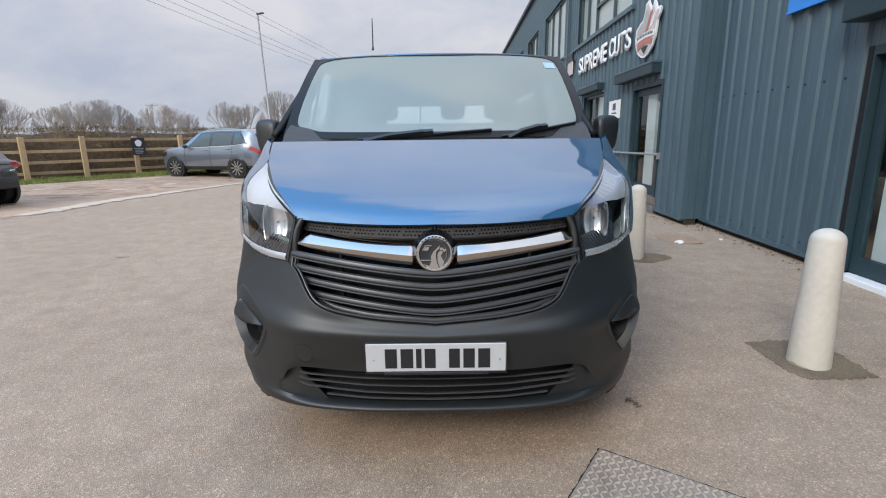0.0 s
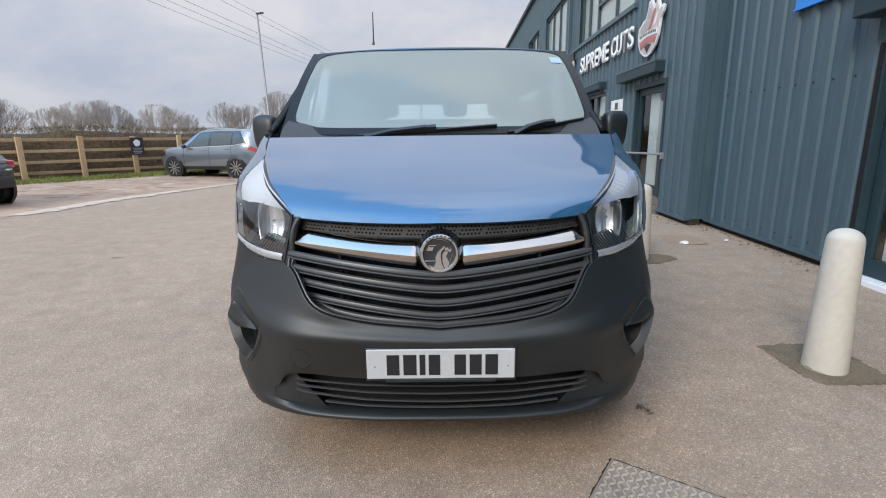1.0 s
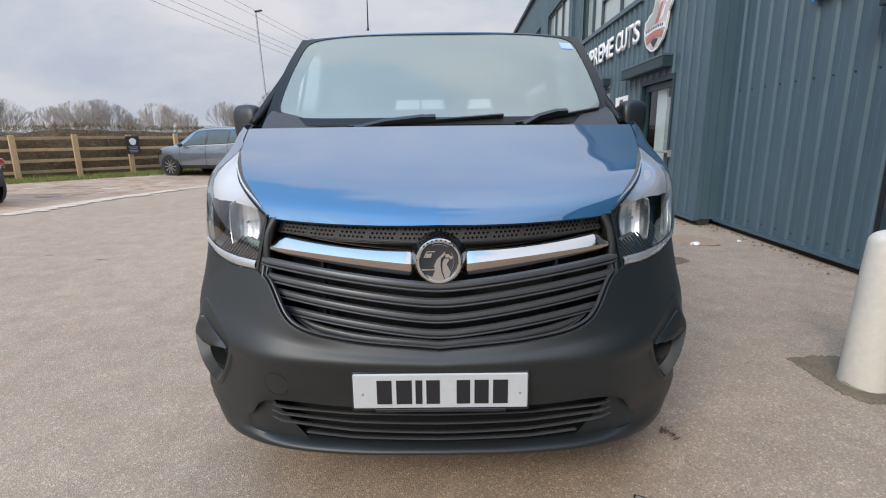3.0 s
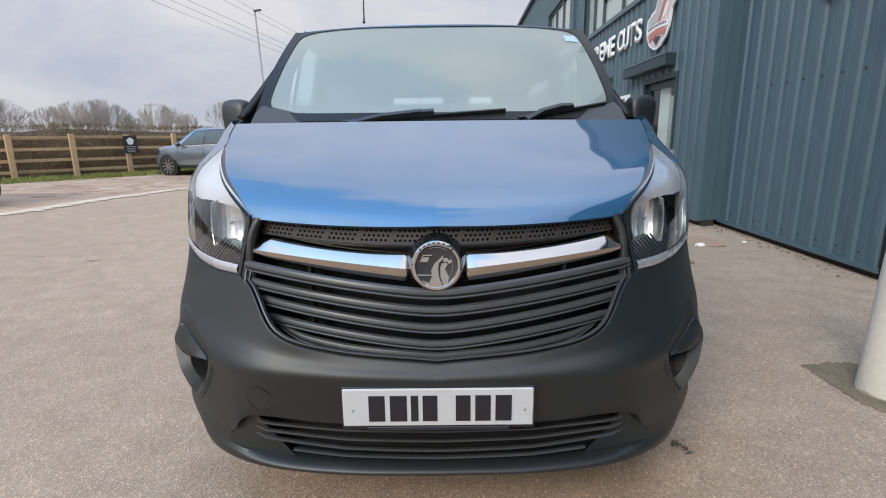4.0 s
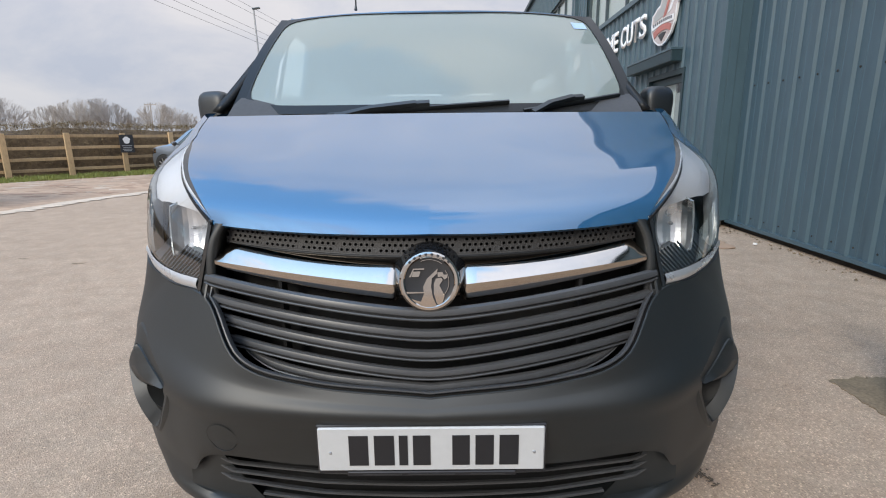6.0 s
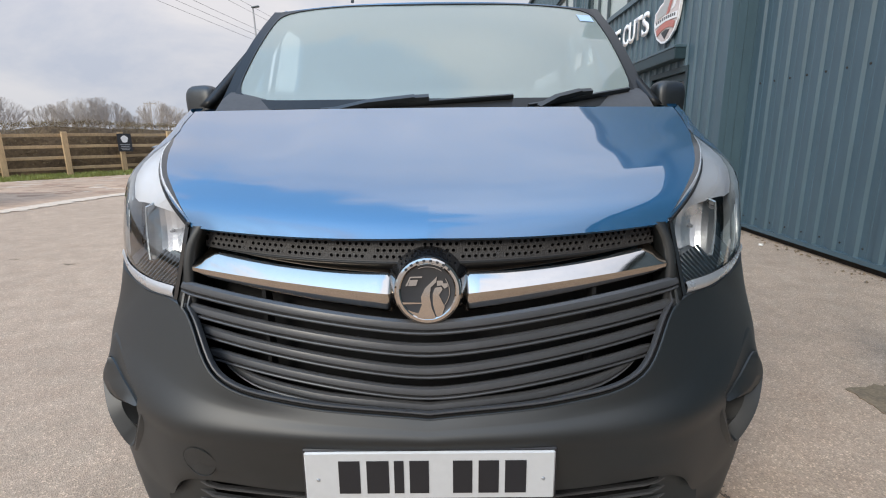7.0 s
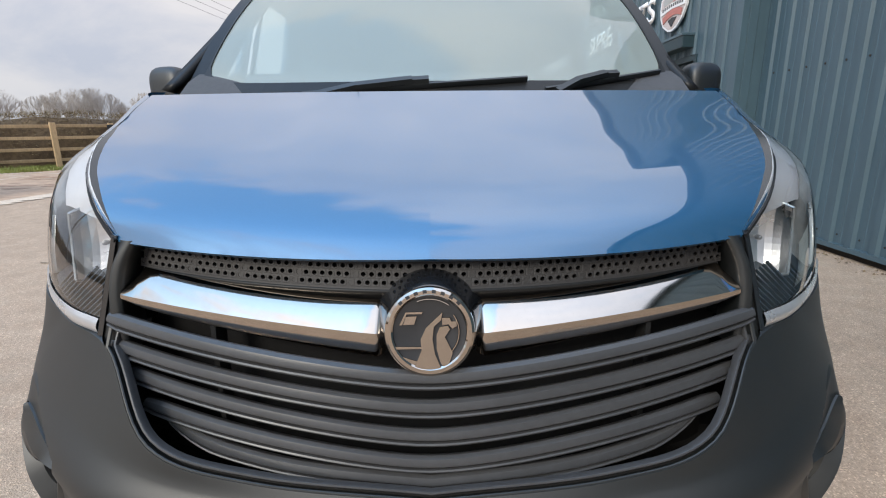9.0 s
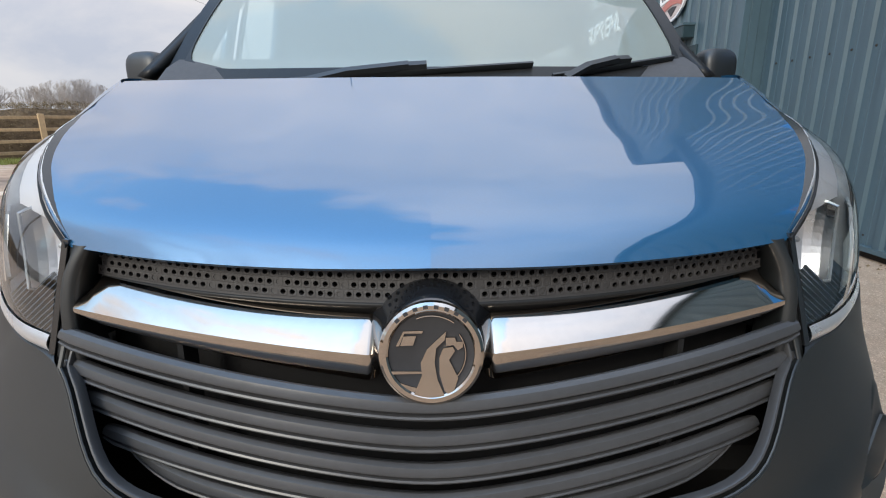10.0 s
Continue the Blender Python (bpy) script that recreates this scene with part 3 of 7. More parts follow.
# bumper: rows of feature lines from the chin up, on the right half
BX = {
    "tuck": [(0, 1.83, .245), (.28, 1.84, .245), (.52, 1.87, .245), (.66, 1.93, .24), (.77, 2.03, .235), (.84, 2.15, .23), (.87, 2.40, .23)],
    "chin": [(0, 1.755, .27), (.28, 1.762, .27), (.52, 1.80, .27), (.68, 1.875, .268), (.79, 1.985, .265), (.855, 2.12, .26), (.885, 2.40, .26)],
    "lip": [(0, 1.742, .288), (.28, 1.75, .288), (.52, 1.785, .293), (.685, 1.86, .305), (.797, 1.97, .315), (.865, 2.11, .32), (.895, 2.40, .32)],
    "low": [(0, 1.775, .303), (.28, 1.78, .303), (.52, 1.81, .308), (.650, 1.848, .326), (.80, 1.962, .35), (.872, 2.10, .36), (.90, 2.40, .36)],
    "high": [(0, 1.738, .452), (.30, 1.744, .452), (.555, 1.788, .452), (.645, 1.842, .372), (.802, 1.959, .39), (.876, 2.090, .40), (.905, 2.400, .40)],
    "under": [(0, 1.728, .495), (.28, 1.733, .497), (.52, 1.753, .508), (.68, 1.850, .45), (.800, 1.951, .46), (.872, 2.085, .46), (.912, 2.400, .46)],
    "fog": [(0, 1.703, .57), (.28, 1.708, .57), (.52, 1.738, .572), (.69, 1.842, .575), (.800, 1.942, .58), (.880, 2.080, .58), (.922, 2.400, .60)],
    "crease": [(0, 1.688, .607), (.28, 1.694, .617), (.505, 1.720, .630), (.668, 1.814, .642), (.806, 1.945, .665), (.882, 2.09, .68), (.925, 2.40, .68)],
    "cheek": [(0, 1.700, .628), (.28, 1.712, .648), (.486, 1.744, .684), (.652, 1.852, .732), (.808, 1.989, .755), (.878, 2.120, .76), (.92, 2.400, .76)],
    "top": [(0, 1.712, .643), (.28, 1.722, .670), (.452, 1.745, .722), (.556, 1.842, .848), (.70, 1.945, .866), (.833, 2.090, .903), (.905, 2.40, .93)],
}
BC = {k: curve(range(7), v) for k, v in BX.items()}
# fog lamp pods, from the crease on the bumper inwards: outline, and edge of the lid and cup
POD_A = [(.800, 1.968, .735), (.730, 1.889, .693), (.664, 1.820, .648), (.669, 1.822, .600), (.706, 1.853, .525), (.766, 1.918, .436), (.812, 1.965, .470), (.842, 2.000, .54), (.862, 2.030, .62), (.842, 2.010, .70)]
POD_B = [(.808, 1.950, .684), (.757, 1.908, .646), (.696, 1.858, .602), (.697, 1.852, .578), (.718, 1.866, .530), (.764, 1.906, .458), (.793, 1.912, .486), (.826, 1.928, .545), (.855, 1.968, .614), (.838, 1.966, .660)]
POD_Q = [(.755 + (x - .755) * .93, .59 + (z - .59) * .95) for x, y, z in POD_A]


def in_pod(x, z):
    inside = False
    for (x0, z0), (x1, z1) in zip(POD_Q, POD_Q[1:] + POD_Q[:1]):
        if (z0 > z) != (z1 > z) and x < x0 + (x1 - x0) * (z - z0) / (z1 - z0):
            inside = not inside
    return inside



def bumper_at(rows):
    def at(s, v):
        pts = [BC[r](abs(s)) for r in rows]
        p = curve(range(len(rows)), pts)(v) if len(rows) > 2 else tuple(np.array(pts[0]) * (1 - v) + np.array(pts[1]) * v)
        x, y, z = (math.copysign(p[0], s) if s else 0.0, p[1], p[2])
        if 3 < abs(s) < 5 and in_pod(abs(x), z):
            x, y = x - math.copysign(.050, x), y + .075
        return (x, y, z)
    return at


SS = sorted(set([k / 8 for k in range(-48, 49)] + [k / 48 for k in range(-240, -143)] + [k / 48 for k in range(144, 241)]))
b = grid(bumper_at(["tuck", "chin", "lip", "low"]), SS, [0, .5, 1, 1.25, 1.5, 1.75, 2, 2.25, 2.5, 3])
grid(bumper_at(["high", "under", "fog", "crease", "cheek", "top"]), SS, sorted(set(steps(0, 5, 40) + steps(.75, 4.0, 90))), b)
grid(bumper_at(["low", "high"]), SS, [0, .5, 1], b, skip=lambda i, j: abs((SS[i] + SS[i + 1]) / 2) < 3)
# rims turned inwards round the two openings
grid(lambda s, v: (BC["top"](abs(s))[0] * (1 if s >= 0 else -1), BC["top"](abs(s))[1] + v * .03, BC["top"](abs(s))[2] - v * .004), [s for s in SS if abs(s) <= 3], [0, 1], b)
grid(lambda s, v: (BC["low"](abs(s))[0] * (1 if s >= 0 else -1), BC["low"](abs(s))[1] + v * .06, BC["low"](abs(s))[2] + v * .004), [s for s in SS if abs(s) <= 3], [0, 1], b)
grid(lambda s, v: (BC["high"](abs(s))[0] * (1 if s >= 0 else -1), BC["high"](abs(s))[1] + v * .06, BC["high"](abs(s))[2]), [s for s in SS if abs(s) <= 3], [0, 1], b)
bmesh.ops.remove_doubles(b, verts=b.verts, dist=0.0004)
bumper = part("front_bumper", b, "plastic", van, "unpainted black grained plastic bumper", True, 40)

# lower intake: a near-black sheet for the shade inside, and bars
def face_low(x):
    return float(np.interp(abs(x), [0, .28, .52, .67], [1.752, 1.757, 1.785, 1.86]))


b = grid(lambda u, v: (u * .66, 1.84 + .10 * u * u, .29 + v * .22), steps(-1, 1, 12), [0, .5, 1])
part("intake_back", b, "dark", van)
def insert_at(x, z):
    """The face of the intake's insert."""
    return (x, face_low(x) + .020 + .10 * max(0, abs(x) - .52), z)


# slots of the insert: where each bar lies at the middle, and at its end
BARS = [(.432, .432, .545), (.404, .418, .590), (.372, .396, .610), (.340, .372, .618), (.316, .342, .44)]


def bar_z(k, x):
    z0, z1, xe = BARS[k]
    return z0 + (z1 - z0) * (abs(x) / .56) ** 2


for k in range(1, 5):
    xe = BARS[k][2]
    path = [insert_at(x, bar_z(k, x)) for x in steps(-xe, xe, 40)]
    part("intake_slat", sweep([(x, y + .002, z) for x, y, z in path], [(-.010, -.003), (.001, -.005), (.004, -.002), (.0035, .001), (.0005, .0025), (-.010, .001)]), "slat", van, "", True, 30)
for sx in (-1, 1):
    # solid ends of the insert, set back in the rounded opening
    def blank_at(u, v):
        s0 = 1.62 + .42 * v
        s = s0 + (3 - s0) * u
        lo, hi = np.array(BC["low"](s)), np.array(BC["high"](s))
        p = lo * (1 - v) + hi * v
        deep = .034 * (1 - max(0.0, (u - .35) / .65) ** 2) * (.30 + .70 * v)
        return (sx * p[0], p[1] + deep, p[2])
    part("intake_blank", grid(blank_at, steps(0, .7, 8) + steps(.73, 1, 12), steps(0, 1, 6)), "plastic", van, "", True)

# grille
def grille_y(x):
    return 1.742 + .385 * x * x


# near-black sheet behind the slats stands for the shade inside
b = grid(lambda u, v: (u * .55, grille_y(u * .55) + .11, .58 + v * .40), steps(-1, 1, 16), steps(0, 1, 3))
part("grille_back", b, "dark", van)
SLAT = [(.014, .006), (.005, .0118), (.001, .0122), (-.005, .0088), (-.0085, .002), (-.0088, -.002), (-.0075, -.0035), (-.001, -.0042), (-.001, -.0078), (-.0075, -.0085), (-.0092, -.0105), (-.0075, -.0135), (.012, -.0115)]
for zc, ze, xe, size in ((.8375, .894, .556, 1.12), (.788, .8465, .568, 1.08), (.738, .799, .542, 1.02), (.690, .744, .503, 1.02)):
    path = [(x, grille_y(x) + .003, zc + (ze - zc) * (math.sqrt((x / xe) ** 2 + .012) - .11) / (1.006 - .11)) for x in steps(-xe, xe, 48)]
    taper = [size * min(1.0, .80 + 14 * (xe - abs(p[0]))) for p in path]
    part("grille_slat", sweep(path, [(-a, c) for a, c in SLAT], scales=taper), "slat", van, "", True, 30)
for x in (-.36, .36):
    part("grille_strut", box(x - .004, x + .004, grille_y(x) + .03, grille_y(x) + .07, .68 + .2 * x * x, .90), "dark", van)
# frame round the grille: the bumper's edge, a dark gap and a rounded inner rim
FR = [BC["top"](s) for s in steps(0, 3, 24)] + [(.553, 1.856, .88)]
path = mirrored(FR[::-1])[:-1] + FR
part("grille_frame", sweep([(x, y + .003, z) for x, y, z in path], [(.003, -.0035), (-.002, -.003), (-.003, .0), (-.0015, .0015), (.003, .0015)], up=(0, -1, .35)), "plastic", van, "", True, 30)


def frame_inner(k):
    """The frame's line drawn in towards the grille by about k metres."""
    out = []
    for i, p in enumerate(path):
        a, c = Vector(path[max(i - 1, 0)]), Vector(path[min(i + 1, len(path) - 1)])
        t = (c - a).normalized()
        n = Vector((-t.z, 0, t.x)).normalized()
        q = Vector(p) + n * k
        out.append((q.x, q.y + .006, q.z))
    return out


part("grille_rim", sweep(frame_inner(.0125), [(-.0034, -.014), (.0034, -.014), (.0034, .000), (.0014, .0025), (-.0014, .0025), (-.0034, .000)], up=(0, -1, .35)), "slat", van, "rounded satin rim inside the grille edge", True, 40)
# lowest lip, half hidden behind the rim
lip = [(x, grille_y(x) + .004, z + .006 - .30 * (grille_y(x) - y)) for x, y, z in frame_inner(.012) if abs(x) < .46]
part("grille_lip", sweep(lip, [(-a, c) for a, c in SLAT], scales=[min(1.0, .5 + 6 * (.46 - abs(p[0]))) for p in lip]), "slat", van, "", True, 30)
part("frame_gap", sweep(frame_inner(.006), [(-.006, -.016), (.006, -.016), (.006, -.010), (-.006, -.010)], up=(0, -1, .35)), "dark", van)

# panels that close the grille's ends against the lamps
CHEEK_X = curve([.83, .86, .90, .955, .992, 1.015, 1.03], [.540, .542, .545, .543, .534, .522, .512])
for sx in (-1, 1):
    def cheek_at(v, w):
        z = .835 + .193 * v
        xm, k = CHEEK_X(z), (z - .862) / .174
        xo, yo = .5755 - .039 * k, 1.869 + .022 * k
        ym = 1.858 + .022 * max(0, k) ** 2
        prof = [(xm - .016, ym + .060), (xm - .0150, ym + .012), (xm - .011, ym + .002), (xm - .004, ym - .001), (xm + .006, ym + .001), (xo - .006, yo - .004), (xo, yo + .002), (xo + .001, yo + .02)]
        x, y = curve(range(8), prof)(w)
        return (sx * x, y, z)
    part("grille_cheek", grid(cheek_at, steps(0, 1, 20), steps(0, 7, 28)), "plastic", van, "", True, 40)

# perforated strip under the bonnet edge: cells with real holes
def strip_at(u, v):
    x = u * .515
    lo = np.array((x, 1.815 + .34 * x * x, .957 + .075 * x * x))
    hi = np.array((x, 1.836 + .30 * x * x, 1.014 + .05 * x * x))
    return tuple(lo * (1 - v) + hi * v)


b = bmesh.new()
NC, NR = 76, 4
for r in range(NR):
    for c in range(-1, NC):
        u0 = -1 + 2 * (c + (.5 if r % 2 else 0)) / NC
        du, v0, dv = 2 / NC, .06 + .90 * r / NR, .90 / NR
        if u0 < -1.001 or u0 + du > 1.001:
            continue
        sq = [(0, 0), (.5, 0), (1, 0), (1, .5), (1, 1), (.5, 1), (0, 1), (0, .5)]
        q = [b.verts.new(Vector(strip_at(u0 + a * du, v0 + e * dv)) + Vector((0, .0005, 0))) for a, e in sq]
        m = [b.verts.new(strip_at(u0 + (.5 + .45 * math.cos(math.pi * (1.25 + k / 4))) * du, v0 + (.5 + .45 * math.sin(math.pi * (1.25 + k / 4))) * dv)) for k in range(8)]
        blind = (c - r // 2) % 7 == 0
        h = [b.verts.new(strip_at(u0 + (.5 + .30 * math.cos(math.pi * (1.25 + k / 4))) * du, v0 + (.5 + .30 * math.sin(math.pi * (1.25 + k / 4))) * dv)) for k in range(8)]
        d = [b.verts.new(Vector(k.co) + Vector((0, .0012 if blind else .006, 0))) for k in h]
        if blind:
            b.faces.new(d)
        for k in range(8):
            b.faces.new((q[k], q[(k + 1) % 8], m[(k + 1) % 8], m[k]))
            b.faces.new((m[k], m[(k + 1) % 8], h[(k + 1) % 8], h[k]))
            b.faces.new((h[k], h[(k + 1) % 8], d[(k + 1) % 8], d[k]))
grid(strip_at, steps(-1, 1, 30), [.96, 1.0], b)
grid(strip_at, steps(-1, 1, 30), [0, .06], b)
part("mesh_strip", b, "perf", van, "dark grey perforated honeycomb strip")
# near-black sheet for the shade behind the holes
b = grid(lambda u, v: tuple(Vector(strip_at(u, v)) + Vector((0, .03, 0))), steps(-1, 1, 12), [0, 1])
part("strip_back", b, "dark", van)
# ledge below the strip
path = [(x, 1.815 + .34 * x * x, .952 + .075 * x * x) for x in steps(-.507, .507, 30)]
part("strip_ledge", sweep(path, [(-.03, -.030), (-.012, -.018), (-.003, -.005), (.001, -.002), (.003, .001), (.002, .004), (-.002, .006), (-.03, .006)]), "scuttle", van, "", True, 60)

# chrome bars either side of the badge
for sx in (-1, 1):
    def bar_at(k, w):
        x = .074 + .454 * k
        y = 1.776 + .30 * x * x
        top, mid, low = .940 + .042 * k ** 1.5, .894 + .042 * k, .853 + .066 * k
        if k > .94:
            e = (k - .94) / .06
            top -= (top - mid) * .62 * e
            low += (mid - low) * .22 * e
        if k < .03:
            e = (1 - k / .03) ** 2
            y, top, low = y + .012 * e, top - .006 * e, low + .005 * e
        prof = [(y + .047, top - .014), (y + .043, top - .001), (y + .021, (top + mid) / 2 + .004), (y - .002, mid + .003), (y - .002, mid - .003), (y + .003, low + .004), (y + .016, low), (y + .034, low + .01)]
        yy, zz = curve(range(8), prof)(w) if w not in (3, 4) else prof[int(w)]
        return (sx * x, yy, zz)
    ks = [0, .004, .010, .018, .03, .08] + steps(.15, .85, 12) + [.9, .94, .955, .97, .985, 1]
    b = grid(bar_at, ks, [0, .5, 1, 1.5, 2, 2.5, 3, 4, 4.5, 5, 5.5, 6, 7])
    for k in (0, 1):
        b.faces.new([b.verts.new(bar_at(k, w)) for w in range(8)])
    bmesh.ops.remove_doubles(b, verts=b.verts, dist=0.0003)
    part("chrome_bar", b, "chrome", van, "polished chrome grille bar", True, 28)

# badge with its hood
AX = Matrix.Translation((0, 1.752, .912)) @ Matrix.Rotation(radians(90 - 9), 4, "X")
hood = lathe([(.0665, -.006), (.069, -.010), (.073, -.022), (.081, -.045), (.0925, -.072), (.099, -.086)], 56, matrix=AX)
bmesh.ops.delete(hood, geom=[f for f in hood.faces if f.calc_center_median().z < .868], context="FACES")
part("badge_hood", hood, "gloss_black", van, "dark flared hood behind the badge", True)
badge = part("badge", lathe([(.0, .000), (.052, .001), (.055, .002)], 48, matrix=AX), "badge_grey", van, "round chrome badge with a plain raised emblem", True)
part("ring", lathe([(.0545, -.002), (.0555, .004), (.058, .0065), (.0635, .0065), (.0675, .003), (.0685, -.006)], 64, matrix=AX), "chrome", badge, "", True)


def on_badge(x, y, c):
    return AX @ Vector((x, y, .0015 + c))


def raised(points, lift, mat="chrome", low=0.0):
    part("emblem", prism(points, lambda x, y, d: on_badge(x, y, low + d), lift), mat, badge)


# a plain upright outline, a flag and rings, in hundredths of the badge's width
def shape(points, lift):
    raised([(a * .00137, c * .00137) for a, c in points], lift)


shape([(-18, -42), (-9, -20), (-10, -8), (-4, 5), (14, 22), (12.5, 13.5), (4.5, 6), (3, -8), (5.5, -24), (12.5, -41), (2, -43), (-8, -43)], .0040)
shape([(19, -42), (25, -23), (20, -12.5), (16.5, -5.5), (22, 3), (20, 7), (11, 5.5), (7.5, -3), (7.5, -19), (12, -35)], .0034)
shape([(13.5, 16), (22, 16), (23.5, 12), (29.5, 12), (29.5, 7), (25, 4), (20.5, 9), (14, 8)], .0048)
shape([(-33, 8), (-26, 22), (-7.5, 22.5), (-8.5, 20), (-25, 20), (-30, 8)], .0030)
shape([(-26, 17), (-14, 17.5), (-17, 8.5), (-29, 8)], .0022)
shape([(-44, -15), (-41, -19), (-8, -18.5), (-8, -16.5), (-40, -16)], .0032)
shape([(-34, -26), (-20, -31), (-12, -33), (-15, -36), (-28, -38)], .0026)
for r, a0, a1, n in ((.044, -.75, .62, 14), (.050, .95, 1.95, 10)):
    part("emblem", sweep([on_badge(r * math.cos(a), r * math.sin(a), .002) for a in steps(a0, a1, n)], [(-.0014, -.001), (.0014, -.001), (.0006, .0016), (-.0006, .0016)], up=(0, -1, .2)), "chrome", badge)
for k in range(8):
    a = radians(90 + 44 - 88 * k / 7)
    c, s = math.cos(a), math.sin(a)
    part("bar_mark", prism([(.0595 * c - .003 * s, .0595 * s + .003 * c), (.0595 * c + .003 * s, .0595 * s - .003 * c), (.0645 * c + .003 * s, .0645 * s - .003 * c), (.0645 * c - .003 * s, .0645 * s + .003 * c)], lambda x, y, d: AX @ Vector((x, y, .0064 + d)), .0006), "badge_grey", badge)

# number plate, its characters as plain bars
plate = part("number_plate", box(-.26, .26, 1.690, 1.698, .4745, .5855, .003), "plate", van, "white number plate with a black dealer strip")
part("dealer_strip", box(-.195, .195, 1.688, 1.697, .462, .4735, .002), "ink", plate, "black dealer strip")
part("plate_holder", box(-.265, .265, 1.696, 1.716, .463, .590, .003), "ink", plate)
for x, w in ((-.167, .044), (-.108, .046), (-.064, .020), (-.022, .040), (.068, .040), (.122, .042), (.178, .044)):
    part("bar_mark", box(x - w / 2, x + w / 2, 1.6885, 1.6905, .490, .566), "ink", plate)
for x in (-.232, .236):
    part("screw", lathe([(.0, .003), (.003, .002), (.004, 0)], 10, matrix=Matrix.Translation((x, 1.690, .522)) @ Matrix.Rotation(radians(90), 4, "X")), "galv", plate)
for x, w in ((-.115, .09), (.0, .11), (.13, .08)):
    part("bar_mark", box(x - w / 2, x + w / 2, 1.6870, 1.6885, .4655, .4685), "badge_grey", plate)
# towing eye cover, set in a thin round groove
def bumper_face(x, z):
    """The depth of the bumper's face, found along its rows."""
    pts = []
    for r in ("under", "fog", "crease"):
        ss = steps(0, 4, 40)
        xs = [BC[r](k)[0] for k in ss]
        k = float(np.interp(x, xs, ss))
        pts.append(BC[r](k)[1:])
    return float(np.interp(z, [p[1] for p in pts], [p[0] for p in pts]))


def tow_at(r, a):
    x, z = .505 + r * math.cos(a), .531 + r * math.sin(a)
    return x, z


tow = bmesh.new()
for r0, r1, d0, d1 in ((0, .0375, -.0002, -.0002), (.0375, .0385, -.0002, .002), (.0395, .0405, .002, -.0004)):
    grid(lambda r, k: (lambda x, z: (-x, bumper_face(x, z) - .0006 + (d0 if r == r0 else d1), z))(*tow_at(r, 2 * math.pi * k / 40)), [r0, r1], range(41), tow)
bmesh.ops.remove_doubles(tow, verts=tow.verts, dist=.0003)
part("tow_cover", tow, "plastic", van, "", True)

# fog lamp pods: a sloping lid over a dark recess with a pale lower cup
def loop(points, n=40):
    k = len(points)
    f = curve(range(-2, k + 3), [points[i % k] for i in range(-2, k + 3)])
    return [Vector(f(k * i / n)) for i in range(n)]


IN = Vector((-.66, .75, 0))
for sx in (-1, 1):
    A, B = loop(POD_A), loop(POD_B)
    mid = sum(A, Vector()) / 40
    flange = [p + (p - mid) * .10 + IN * .012 for p in A]
    ridge = [p - IN * .002 for p in A]
    soft = [p.lerp(q, .12) - IN * .003 for p, q in zip(A, B)]
    inner = [p.lerp(q, .88) + IN * .001 for p, q in zip(A, B)]
    b = bmesh.new()

    def ring_of(points):
        return [b.verts.new((sx * p.x, p.y, p.z)) for p in points]

    def bridge(r0, r1, closed=True):
        n = len(r0)
        for k in range(n if closed else n - 1):
            b.faces.new((r0[k], r0[(k + 1) % n], r1[(k + 1) % n], r1[k]))
    rings = [ring_of(r) for r in (flange, ridge, soft, inner, B)]
    for r0, r1 in zip(rings, rings[1:]):
        bridge(r0, r1)
    # lid: from its groove over to the outer tip and the lower edge
    l1 = [B[k] for k in range(9)]
    edge = [B[32].lerp(B[8], k / 8) + Vector((.010, -.010, -.012)) * math.sin(math.pi * k / 8) for k in range(9)]
    far = [B[(40 - k) % 40] for k in range(0, 8)] + edge
    l2 = [far[round(k * 16 / 8)] for k in range(9)]
    up = [p - IN * .004 for p in l1]
    m1 = [p.lerp(q, .5) - IN * .008 for p, q in zip(up, l2)]
    rows = [ring_of(r) for r in (l1, up, m1, l2)]
    for r0, r1 in zip(rows, rows[1:]):
        bridge(r0, r1, False)
    # cup
    rim = edge[:-1] + [B[k] for k in range(8, 32)]
    c = sum(rim, Vector()) / len(rim)
    hole_c = c.lerp(edge[6], .42) + IN * .020
    hole = []
    for p in rim:
        d = p - c
        hole.append(hole_c + Vector((d.x, d.y, d.z * .62)).normalized() * (.026 + .36 * d.length))
    cup = [rim, [p.lerp(c, .05) + IN * .003 for p in rim], [p.lerp(q, .55) + IN * .016 for p, q in zip(rim, hole)], hole]
    rows = [ring_of(r) for r in cup]
    for r0, r1 in zip(rows, rows[1:]):
        bridge(r0, r1)
    bmesh.ops.remove_doubles(b, verts=b.verts, dist=.0006)
    pod = part("fog_pod", b, "plastic", van, "moulded black fog lamp pod", True, 32)
    b = bmesh.new()
    rows = [ring_of(r) for r in (hole, [p + IN * .03 for p in hole], [p.lerp(hole_c, .2) + IN * .09 for p in hole])]
    for r0, r1 in zip(rows, rows[1:]):
        bridge(r0, r1)
    b.faces.new(rows[-1])
    part("recess", b, "pod_inner", pod, "", True)

# headlamps
HB = curve([0, .33, .66, 1], [(.578, 1.868, .862), (.665, 1.918, .868), (.757, 2.00, .882), (.833, 2.095, .908)])
HT = curve([0, .25, .5, .75, 1], [(.539, 1.890, 1.036), (.588, 1.931, 1.079), (.662, 2.022, 1.130), (.729, 2.16, 1.187), (.782, 2.33, 1.229)])


HE = curve([0, .33, .66, 1], [(.833, 2.095, .908), (.845, 2.13, 1.0), (.858, 2.215, 1.125), (.783, 2.33, 1.226)])


